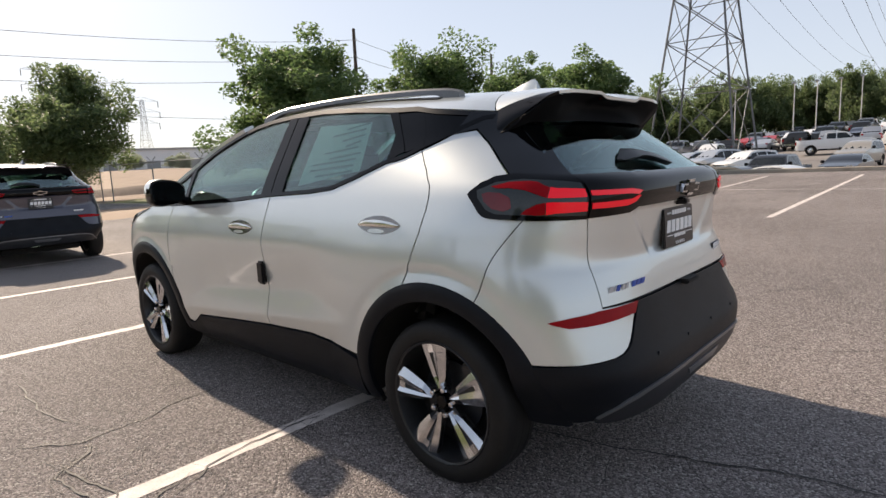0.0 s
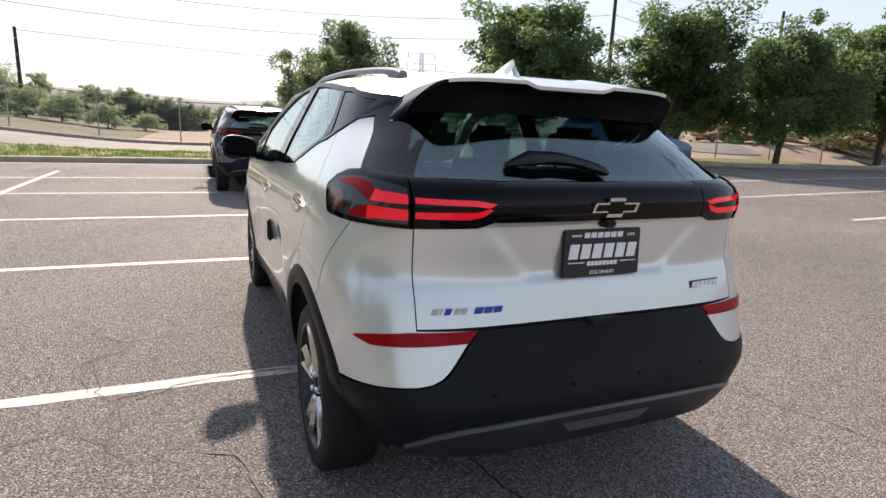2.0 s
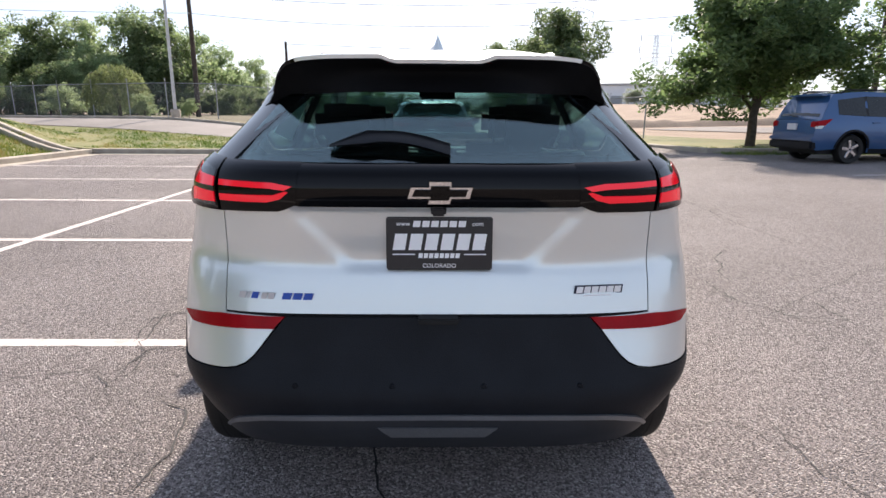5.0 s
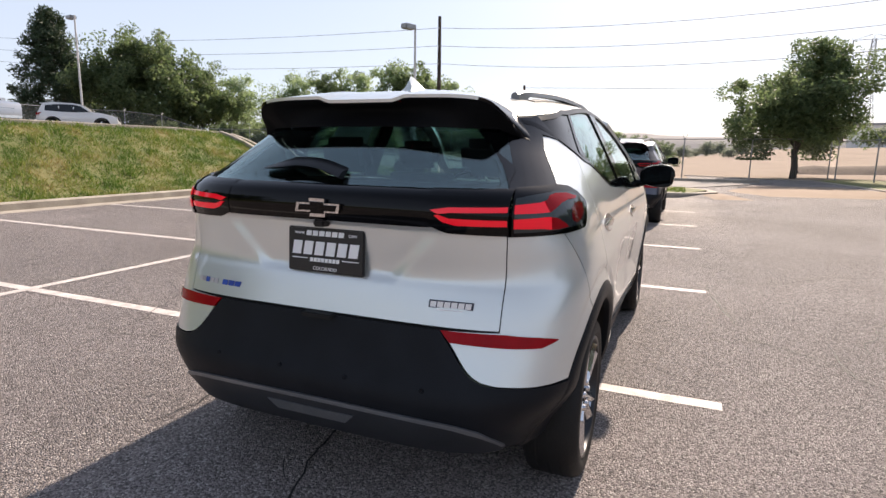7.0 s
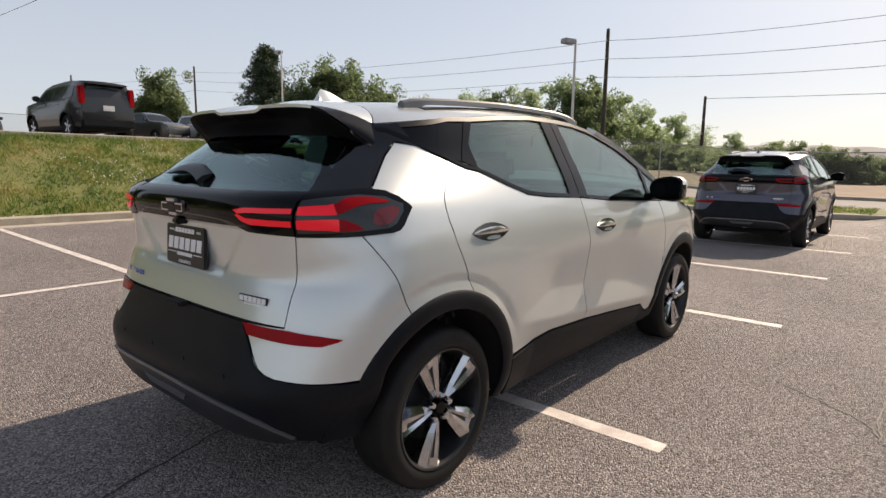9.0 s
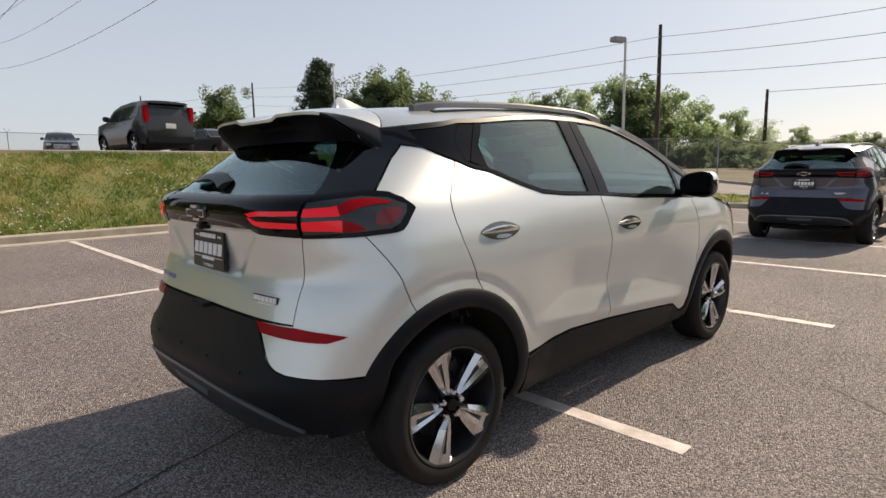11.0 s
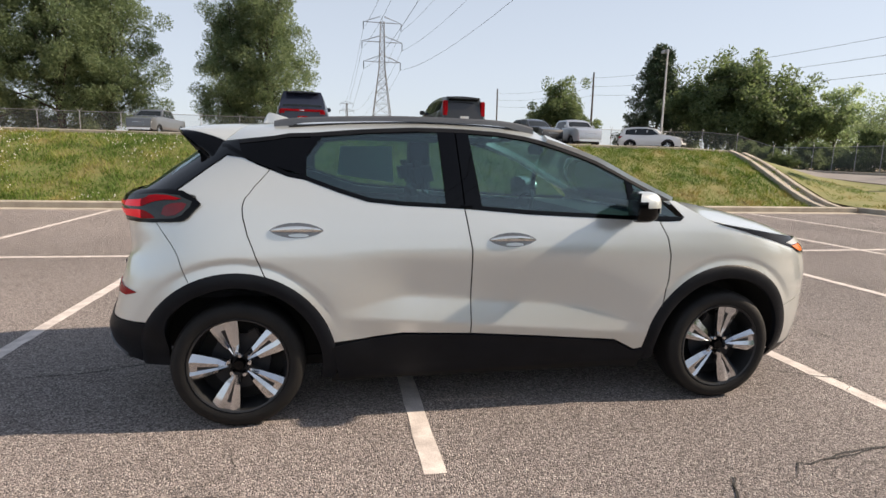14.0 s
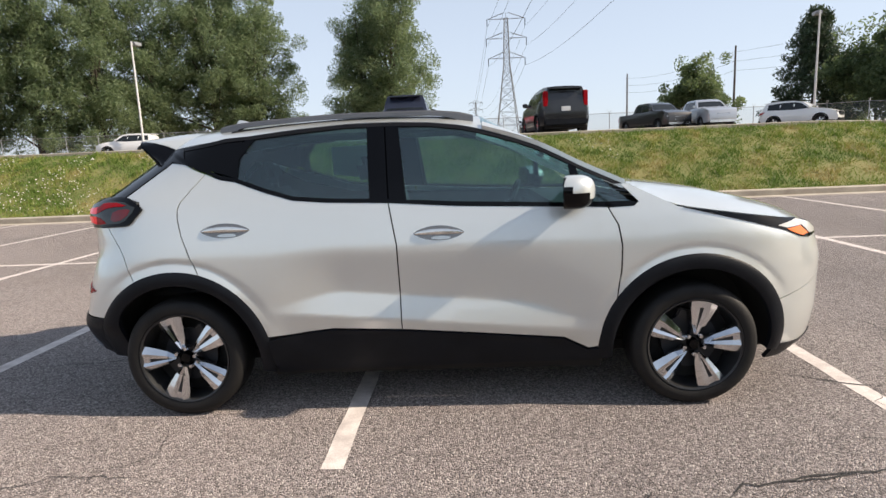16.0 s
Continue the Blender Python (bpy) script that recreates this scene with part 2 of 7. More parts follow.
def patch(name, outline, surface, material, parent, res=0.04, lift=0.0, thick=0.006, flip=False, mirror=False, label="", smooth=50.0):
    """A panel with thickness: the outline, in the two coordinates of a surface, laid on that surface."""
    res = res if isinstance(res, tuple) else (res, res)
    us, vs = [p[0] for p in outline], [p[1] for p in outline]
    keys, pts, faces = {}, [], []

    def vert(p):
        k = (round(p[0], 4), round(p[1], 4))
        if k not in keys:
            keys[k] = len(pts)
            pts.append(p)
        return keys[k]
    i0, i1 = math.floor(min(us) / res[0]), math.ceil(max(us) / res[0])
    j0, j1 = math.floor(min(vs) / res[1]), math.ceil(max(vs) / res[1])
    for i in range(i0, i1):
        strip = clipped(clipped(outline, 0, i * res[0], True), 0, (i + 1) * res[0], False)
        if len(strip) < 3:
            continue
        for j in range(j0, j1):
            cell = clipped(clipped(strip, 1, j * res[1], True), 1, (j + 1) * res[1], False)
            ids = []
            for p in cell:
                k = vert(p)
                if k not in ids:
                    ids.append(k)
            if len(ids) >= 3:
                faces.append(ids)
    area = sum(pts[f[k]][0] * pts[f[(k + 1) % len(f)]][1] - pts[f[(k + 1) % len(f)]][0] * pts[f[k]][1] for f in faces for k in range(len(f)))
    if area < 0:
        faces = [f[::-1] for f in faces]
    outer, inner = [], []
    for u, v in pts:
        p = Vector(surface(u, v))
        du = Vector(surface(u + 0.003, v)) - Vector(surface(u - 0.003, v))
        dv = Vector(surface(u, v + 0.003)) - Vector(surface(u, v - 0.003))
        nrm = du.cross(dv)
        nrm = nrm.normalized() * (-1 if flip else 1) if nrm.length > 1e-12 else Vector((0, 0, 1))
        outer.append(p + nrm * lift)
        inner.append(p + nrm * (lift - thick))
    if flip:
        faces = [f[::-1] for f in faces]
    k = len(pts)
    edges = {}
    for f in faces:
        for a, b in zip(f, f[1:] + f[:1]):
            edges[(a, b)] = edges.get((a, b), 0) + 1
    rim = [(a, b) for a, b in edges if (b, a) not in edges]
    full = faces + [[i + k for i in f[::-1]] for f in faces] + [[b, a, a + k, b + k] for a, b in rim]
    verts = outer + inner
    if mirror:
        verts = [Vector((v.x, -v.y, v.z)) for v in verts]
        full = [f[::-1] for f in full]
    return raw(name, verts, full, material, parent, label, smooth)


def band(name, grid, surface, material, parent, lift=0.0, thick=0.02, mirror=False, label=""):
    """A panel with thickness over a grid of points in the two coordinates of a surface, rounded towards its long edges."""
    n, k = len(grid), len(grid[0])
    outer, inner = [], []
    for row in grid:
        for j, (u, v) in enumerate(row):
            p = Vector(surface(u, v))
            nrm = (Vector(surface(u + 0.003, v)) - Vector(surface(u - 0.003, v))).cross(Vector(surface(u, v + 0.003)) - Vector(surface(u, v - 0.003))).normalized()
            nrm = nrm if nrm.y > 0 or abs(nrm.y) < abs(nrm.x) else -nrm
            if nrm.dot(Vector((p.x - 1.3, p.y * 2, 0))) < 0:
                nrm = -nrm
            drop = 0.007 if j in (0, k - 1) else 0.0
            outer.append(p + nrm * (lift - drop))
            inner.append(p + nrm * (lift - thick))
    q = n * k
    faces = []
    for i in range(n - 1):
        for j in range(k - 1):
            a, b, c, d = i * k + j, i * k + j + 1, (i + 1) * k + j + 1, (i + 1) * k + j
            faces += [(a, b, c, d), (d + q, c + q, b + q, a + q)]
        for j in (0, k - 1):
            a, b = i * k + j, (i + 1) * k + j
            faces.append((a, b, b + q, a + q))
    for i in (0, n - 1):
        for j in range(k - 1):
            a, b = i * k + j, i * k + j + 1
            faces.append((a, b, b + q, a + q))
    verts = [Vector((v.x, -v.y if mirror else v.y, v.z)) for v in outer + inner]
    bm = bmesh.new()
    vs = [bm.verts.new(v) for v in verts]
    for f in faces:
        bm.faces.new([vs[i] for i in f])
    return part(name, bm, material, parent, label, smooth=40)


def empty(name, m=None):
    ob = new(name)
    ob.empty_display_size = 0.2
    if m is not None:
        ob.matrix_basis = m
    return ob

# ground: one sheet, with the bank to the upper lot, the strip and road ahead and the lower lot behind
def asphalt(name, dark, light):
    """Worn asphalt: pale stones in dark binder, broad stains, fine relief."""
    m, n, l, b = shader(name)
    co = n.new("ShaderNodeTexCoord")
    vor, big, mid = n.new("ShaderNodeTexVoronoi"), n.new("ShaderNodeTexNoise"), n.new("ShaderNodeTexNoise")
    vor.inputs["Scale"].default_value = 135
    big.inputs["Scale"].default_value, big.inputs["Detail"].default_value = 0.35, 6
    mid.inputs["Scale"].default_value, mid.inputs["Detail"].default_value = 60, 6
    for t in (vor, big, mid):
        l.new(co.outputs["Object"], t.inputs["Vector"])
    a, c = n.new("ShaderNodeMix"), n.new("ShaderNodeMix")
    a.data_type = c.data_type = "RGBA"
    a.inputs[6].default_value, a.inputs[7].default_value = (*dark, 1), (*light, 1)
    sep = n.new("ShaderNodeSeparateColor")
    l.new(vor.outputs["Color"], sep.inputs[0])
    st = n.new("ShaderNodeMapRange")
    st.inputs[1].default_value, st.inputs[2].default_value = 0.12, 1.45
    l.new(sep.outputs[0], st.inputs[0])
    l.new(st.outputs[0], a.inputs[0])
    mr = n.new("ShaderNodeMapRange")
    mr.inputs[1].default_value, mr.inputs[2].default_value, mr.inputs[3].default_value, mr.inputs[4].default_value = 0.3, 0.7, 0.78, 1.18
    l.new(big.outputs[0], mr.inputs[0])
    mr2 = n.new("ShaderNodeMapRange")
    mr2.inputs[1].default_value, mr2.inputs[2].default_value, mr2.inputs[3].default_value, mr2.inputs[4].default_value = 0.3, 0.7, 0.80, 1.20
    l.new(mid.outputs[0], mr2.inputs[0])
    mul = n.new("ShaderNodeMath")
    mul.operation = "MULTIPLY"
    l.new(mr.outputs[0], mul.inputs[0])
    l.new(mr2.outputs[0], mul.inputs[1])
    hsv = n.new("ShaderNodeHueSaturation")
    l.new(mul.outputs[0], hsv.inputs["Value"])
    l.new(a.outputs[2], hsv.inputs["Color"])
    # a few pale stones stand out
    pale, fleck = n.new("ShaderNodeMath"), n.new("ShaderNodeMix")
    pale.operation, fleck.data_type = "GREATER_THAN", "RGBA"
    pale.inputs[1].default_value = 0.93
    fleck.inputs[7].default_value = (0.50, 0.455, 0.42, 1)
    l.new(sep.outputs[1], pale.inputs[0])
    l.new(pale.outputs[0], fleck.inputs[0])
    l.new(hsv.outputs[0], fleck.inputs[6])
    l.new(fleck.outputs[2], b.inputs["Base Color"])
    b.inputs["Roughness"].default_value, b.inputs["Diffuse Roughness"].default_value, b.inputs["Specular IOR Level"].default_value = 0.80, 0.3, 0.4
    bp = n.new("ShaderNodeBump")
    bp.inputs["Strength"].default_value, bp.inputs["Distance"].default_value = 1.0, -0.009
    l.new(vor.outputs["Distance"], bp.inputs["Height"])
    l.new(bp.outputs[0], b.inputs["Normal"])
    return m


M_ASPHALT = asphalt("worn_asphalt", (0.104, 0.089, 0.085), (0.540, 0.468, 0.440))
M_ROAD = mottled("grey_road", (0.16, 0.145, 0.135), (0.23, 0.21, 0.195), 0.85, 0, 0.6, 40, 0.2)
M_LINE = mottled("worn_white_paint", (0.44, 0.39, 0.365), (0.72, 0.655, 0.615), 0.7, 0, 9, 160, 0.2, spread=0.10)
M_CONC = mottled("weathered_concrete", (0.30, 0.26, 0.21), (0.46, 0.41, 0.34), 0.85, 0, 2.5, 60, 0.3)
M_GRASS = mottled("patchy_lawn", (0.092, 0.125, 0.028), (0.225, 0.195, 0.075), 0.9, 0, 0.9, 14, 0.6, spread=0.16)
M_DIRT = mottled("bare_dirt", (0.26, 0.185, 0.130), (0.37, 0.28, 0.205), 0.95, 0, 0.35, 6, 0.4)
M_CRACK = mottled("crack_filler", (0.014, 0.013, 0.012), (0.03, 0.028, 0.026), 0.7, 0, 9, 90)

BANK_Z = 1.78
KERB_Y, END_X = 10.75, 15.9


def smooth01(a, b, x):
    s = min(1, max(0, (x - a) / (b - a)))
    return s * s * (3 - 2 * s)


def lot_rise(y):
    return 0.019 * max(0.0, -2.0 - max(y, -24.0))


def land(x, y):
    """The height of the ground."""
    z = lot_rise(y)
    if y > 10.9:
        top = BANK_Z * (0.45 * smooth01(10.95, 15.2, y) + 0.55 * min(1.0, (y - 10.95) / 4.25 if y > 10.95 else 0.0)) + 0.016 * max(0.0, min(y, 50) - 15.0)
        start = 13.2 + 0.75 * max(0.0, y - 15)
        z = top * (1 - smooth01(start, start + 11, x))
    if x > 16.0 and y > -2.5:
        z = max(z, 0.12 + 0.80 * smooth01(16, 25, x) * smooth01(2, 14, y))
    elif x > 16.0:
        z += 0.12 * smooth01(16, 20, x)
    if y < -23.2:
        far = max(-150.0, y)
        low = -0.55 + 0.07 * (1 - 0.02 * min(30, max(0, x - 5))) * (-far - 38)
        low += 1.75 * smooth01(15, 26, x) * smooth01(-70, -45, y)
        z += (low - z) * smooth01(-23.2, -29, y)
    if x > 45:
        z += 2.4 * smooth01(45, 150, x) * smooth01(-4, -26, y)
    return z


def sheet(name, xs, ys, material, label, category, zoff=0.0, inside=None):
    verts, faces, ids = [], [], {}
    for i, x in enumerate(xs):
        for j, y in enumerate(ys):
            ids[i, j] = len(verts)
            verts.append((x, y, land(x, y) + zoff))
    for i in range(len(xs) - 1):
        for j in range(len(ys) - 1):
            if inside is None or inside((xs[i] + xs[i + 1]) / 2, (ys[j] + ys[j + 1]) / 2):
                faces.append((ids[i, j], ids[i + 1, j], ids[i + 1, j + 1], ids[i, j + 1]))
    return tagged(raw(name, verts, faces, material, smooth=60), label, category, kind="structure")


def spaced(a, b, k):
    return [a + (b - a) * i / k for i in range(k + 1)]


def on_land(lift):
    return lambda x, y: (x, y, land(x, y) + lift)


far = [-900, -500, -300, -180, -120, -90]
GX = far + spaced(-70, 8, 40) + spaced(9, 30, 42) + spaced(32, 70, 19) + [90, 120, 180, 300, 500, 900]
GY = far + spaced(-70, -34, 18) + spaced(-33, -22, 22) + spaced(-20, 10.8, 24) + spaced(11.0, 16, 20) + spaced(17, 70, 36) + [90, 120, 180, 300, 500, 900]
sheet("ground", GX, GY, M_DIRT, "bare brown dirt ground reaching the horizon", "ground", -0.02)
# paved lot, upper lot, lower lot, road
EDGE = [(-40, -22.6), (11.4, -22.6), (13.2, -17.5), (14.3, -13.0), (15.6, -8.6), (19.5, -7.4), (27.5, -6.6), (32.5, -1.2), (19.2, -1.6), (18.2, -2.1), (16.6, -1.6), (16.0, -0.6), (16.0, 10.75), (-40, 10.75)]
tagged(patch("pavement", EDGE, on_land(0.0), M_ASPHALT, None, res=(8, 2.0), thick=0.01, smooth=20), "worn cracked grey-brown asphalt parking lot", "pavement", kind="structure")
tagged(patch("upper_pavement", [(-60, 15.3), (14.8, 15.3), (28, 34), (34, 45), (-60, 45)], on_land(0.015), M_ROAD, None, res=4.0, thick=0.01), "grey asphalt of the upper parking lot", "pavement", kind="structure")
tagged(patch("lower_pavement", [(-60, -110), (60, -110), (40, -36), (-60, -36)], on_land(0.02), M_ROAD, None, res=8.0, thick=0.01), "grey asphalt of the lower sales lot", "pavement", kind="structure")
tagged(patch("road", [(24.4, -4.5), (25.0, 4), (25.4, 12), (27.0, 20), (31, 30), (33, 40), (27, 41), (25.2, 27), (21.9, 16), (20.7, 10), (20.1, 4), (19.6, -1.2)], on_land(0.02), M_ROAD, None, res=2.0, thick=0.01), "pale grey road beyond the grass strip", "road", kind="structure")
M_SCRUB = mottled("dry_scrub_ground", (0.085, 0.080, 0.040), (0.175, 0.145, 0.085), 0.95, 0, 0.5, 8, 0.4)
tagged(patch("scrub", [(25.9, 4), (26.2, 12), (27.8, 20), (31.8, 30), (33.8, 40), (40, 46), (70, 46), (70, 4)], on_land(0.012), M_SCRUB, None, res=2.0, thick=0.01), "dull brown-green scrub ground beyond the road", "ground", kind="structure")
tagged(patch("road", [(34, -13), (26, -16.5), (24, -22), (22.5, -30), (28.5, -33), (30.5, -24), (37, -19)], on_land(0.02), M_ROAD, None, res=1.5, thick=0.01), "grey road behind the parkway fence", "road", kind="structure")
# lawns: the bank, the strip, the island and the edge under the trees
tagged(patch("bank_lawn", [(-60, 10.95), (15.9, 10.95), (15.9, 15.25), (-60, 15.25)], on_land(0.012), M_GRASS, None, res=(1.5, 0.3), thick=0.01, smooth=60), "patchy green and yellow grass bank", "lawn", kind="structure")
tagged(patch("strip_lawn", [(16.2, 10.5), (16.2, -0.5), (16.8, -1.4), (18.2, -1.9), (19.3, -1.2), (19.9, 4), (20.5, 10), (21.7, 16), (25.0, 27), (22, 28), (15.95, 15.2), (15.95, 13.8), (15.95, 12.0)], on_land(0.03), M_GRASS, None, res=1.0, thick=0.01, smooth=60), "strip of mown grass beside the kerb", "lawn", kind="structure")
tagged(patch("edge_lawn", [(11.6, -22.4), (13.4, -17.4), (14.5, -12.9), (15.8, -8.4), (19.5, -7.2), (27.5, -6.4), (29.5, -8.6), (20.5, -11.5), (17.5, -20), (16, -30), (12, -30)], on_land(0.03), M_GRASS, None, res=1.0, thick=0.01, smooth=60), "grass verge under the trees", "lawn", kind="structure")


def ribbon_bm(bm, pts, half, base, height, closed=False):
    """A kerb-like bar of the given half width along points on the ground."""
    pts = [Vector((p[0], p[1], 0)) for p in pts]
    rows = []
    for i, p in enumerate(pts):
        d = (pts[min(i + 1, len(pts) - 1)] - pts[max(i - 1, 0)]).normalized()
        n = Vector((-d.y, d.x, 0))
        z = land(p.x, p.y) if base is None else base(p.x, p.y)
        rows.append([bm.verts.new((p.x + n.x * half * a, p.y + n.y * half * a, z + b)) for a, b in ((-1, -0.1), (-1, height - 0.02), (-0.82, height), (0.82, height), (1, height - 0.02), (1, -0.1))])
    for one, two in zip(rows, rows[1:]):
        for k in range(6):
            bm.faces.new((one[k], one[(k + 1) % 6], two[(k + 1) % 6], two[k]))
    bm.faces.new(rows[0])
    bm.faces.new(rows[-1])
    return bm


def resampled(pts, step):
    out = [Vector(pts[0])]
    for a, b in zip(pts, pts[1:]):
        a, b = Vector(a), Vector(b)
        k = max(1, round((b - a).length / step))
        out += [a + (b - a) * i / k for i in range(1, k + 1)]
    return out


flat = lambda x, y: lot_rise(y)
KERBS = [("kerb", [(-60, 10.85), (15.9, 10.85)]), ("kerb", [(16.1, 10.8), (16.1, -0.5), (16.6, -1.5), (17.5, -2.0), (18.4, -1.9), (19.4, -1.3)]),
         ("kerb", [(-40, -22.7), (11.4, -22.7), (13.3, -17.5), (14.4, -13.0), (15.7, -8.5), (19.5, -7.3), (27.5, -6.5), (32.6, -1.2)])]
for name, pts in KERBS:
    kerb = tagged(part(name, ribbon_bm(bmesh.new(), resampled(pts, 1.5), 0.14, flat, 0.15), M_CONC), "weathered pale concrete kerb", "kerb", kind="structure")
    # gutter pan and joints
    ps = resampled(pts, 3.0)
    if pts[0][1] > 10:
        tagged(part("gutter", ribbon_bm(bmesh.new(), [(x, y - (0.33 if pts[0][0] < 0 else 0)) if pts[0][0] < 0 else (x - 0.33, y) for x, y in resampled(pts, 1.5)], 0.22, flat, 0.008), M_CONC), "flat concrete gutter along the kerb", "gutter", kind="structure")
tagged(part("kerb", ribbon_bm(bmesh.new(), resampled([(-60, 15.4), (14.8, 15.4)], 2.0), 0.12, None, 0.12), M_CONC), "concrete edge of the upper lot", "kerb", kind="structure")
tagged(part("kerb", ribbon_bm(bmesh.new(), resampled([(24.7, -4), (25.15, 4), (25.55, 12), (27.2, 20), (31.2, 30), (33.2, 40)], 2.0), 0.12, None, 0.14), M_CONC), "pale concrete kerb beyond the road", "kerb", kind="structure")
# drain chute down the bank
chute = tagged(empty("drain_chute"), "concrete drain chute running down the grass bank", "drain")
for off in (-0.28, 0.28):
    part("chute_wall", ribbon_bm(bmesh.new(), [(15.2 + off, 15.3 - 4.4 * i / 10) for i in range(11)], 0.09, None, 0.16), M_CONC, chute)
part("chute_floor", ribbon_bm(bmesh.new(), [(15.2, 15.3 - 4.4 * i / 10) for i in range(11)], 0.26, None, 0.05), M_CONC, chute)

# painted lines
LINES = [((0.915 + 2.72 * k - (0.02 if k >= 0 else -0.07), -1.42), (0.945 + 2.73 * k - (0.0 if k >= 0 else -0.10), 10.3)) for k in range(-6, 5)]
LINES += [((-15, 4.2), (13.4, 4.2))]
LINES += [((0.945 + 2.75 * k, -8.4), (0.945 + 2.75 * k, -20.4)) for k in range(-7, 4)] + [((-18, -14.4), (12.2, -14.4))]


def line_bm(a, b, half=0.052, lift=0.004):
    """A painted stripe with ragged edges."""
    bm = bmesh.new()
    a, b = Vector(a), Vector(b)
    d = (b - a).normalized()
    n = Vector((-d.y, d.x))
    k = max(2, int((b - a).length / 0.12))
    rows = []
    for i in range(k + 1):
        p = a + (b - a) * i / k
        w1, w2 = half * (1 + random.uniform(-0.10, 0.06)), half * (1 + random.uniform(-0.10, 0.06))
        z = lot_rise(p.y) + lift
        rows.append((bm.verts.new((p.x + n.x * w1, p.y + n.y * w1, z)), bm.verts.new((p.x - n.x * w2, p.y - n.y * w2, z))))
    for one, two in zip(rows, rows[1:]):
        bm.faces.new((one[0], one[1], two[1], two[0]))
    return bm


random.seed(11)
for a, b in LINES:
    tagged(part("parking_line", line_bm(a, b, lift=0.002 if abs(b[0] - a[0]) < 1 else 0.0035), M_LINE, smooth=0), "worn white painted parking line on asphalt", "parking line", "parking lines", "structure")

# cracks in the asphalt
CRACKS = [[(2.85, 1.67), (2.50, 1.68), (2.17, 1.68), (1.94, 1.66), (1.84, 1.60)], [(1.82, 1.92), (1.58, 1.66), (1.61, 1.39), (1.71, 1.20), (1.70, 0.98), (1.76, 0.83)], [(1.58, 1.66), (1.45, 1.67), (1.30, 1.83)],
          [(0.76, 1.58), (0.87, 1.38), (0.91, 1.16), (0.92, 0.96), (0.90, 0.78)], [(-0.18, -3.00), (-0.52, -3.36), (-0.83, -3.25)], [(6.33, -3.74), (4.22, -3.61), (3.46, -3.65), (2.94, -3.94)]]
CRACKS += [[(2.25, -2.16), (1.65, -2.16), (1.51, -2.28), (1.35, -2.34), (1.24, -2.69)], [(1.70, -2.68), (1.56, -2.69), (1.16, -2.66)], [(0.48, 1.64), (0.79, 1.64), (0.88, 1.46)], [(0.91, 1.77), (1.30, 1.84), (1.47, 1.72)], [(-0.46, 1.07), (-0.19, 1.06), (0.15, 1.13), (0.23, 1.34)],
           [(4.12, -0.85), (4.06, -1.12), (4.13, -1.58), (4.35, -2.26)], [(3.92, -1.42), (3.03, -1.52), (2.59, -1.59), (2.47, -1.70)], [(2.22, -1.64), (1.94, -2.02), (1.75, -2.15), (1.60, -2.20)]]
CRACKS += [[(5.97, -1.96), (6.48, -2.06), (7.12, -2.41)], [(3.33, -0.48), (3.64, -0.66), (3.86, -0.67)], [(4.34, 0.60), (4.42, 0.38), (4.41, -0.01)], [(2.72, -1.58), (3.15, -1.52)], [(0.3, 0.34), (-0.43, 0.22), (-1.05, 0.0), (-1.43, -0.03)], [(8.84, 0.22), (7.53, -0.91), (5.75, -1.96), (4.9, -2.6)], [(0.84, -6.08), (0.26, -6.9), (-0.12, -7.8), (-0.9, -8.2)]]
CRACKS += [[(7.07, -2.22), (6.88, -2.80), (6.62, -3.44), (6.42, -3.70), (5.49, -3.82), (4.66, -3.82)], [(4.16, -1.45), (4.25, -1.90), (4.49, -2.29), (4.84, -2.66), (5.01, -3.12), (4.96, -3.56)], [(3.18, -2.84), (2.90, -2.59), (2.68, -2.56), (2.44, -2.41), (2.14, -2.34)],
           [(1.41, 1.79), (1.15, 1.77), (0.90, 1.73), (0.77, 1.63)], [(0.73, 1.59), (0.57, 1.59), (0.44, 1.58)], [(0.95, 1.01), (0.88, 0.77)]]
NAMED = len(CRACKS)
rnd = random.Random(41)
for i in range(22):
    x, y, a = rnd.uniform(-4, 14), rnd.uniform(-9, 9.5), rnd.choice((0, 90, 180, 270)) + rnd.uniform(-25, 25)
    pts = [(x, y)]
    for _ in range(rnd.randint(2, 5)):
        a += rnd.uniform(-40, 40)
        x, y = x + math.cos(radians(a)) * rnd.uniform(0.3, 0.9), y + math.sin(radians(a)) * rnd.uniform(0.3, 0.9)
        pts.append((x, y))
    CRACKS.append(pts)


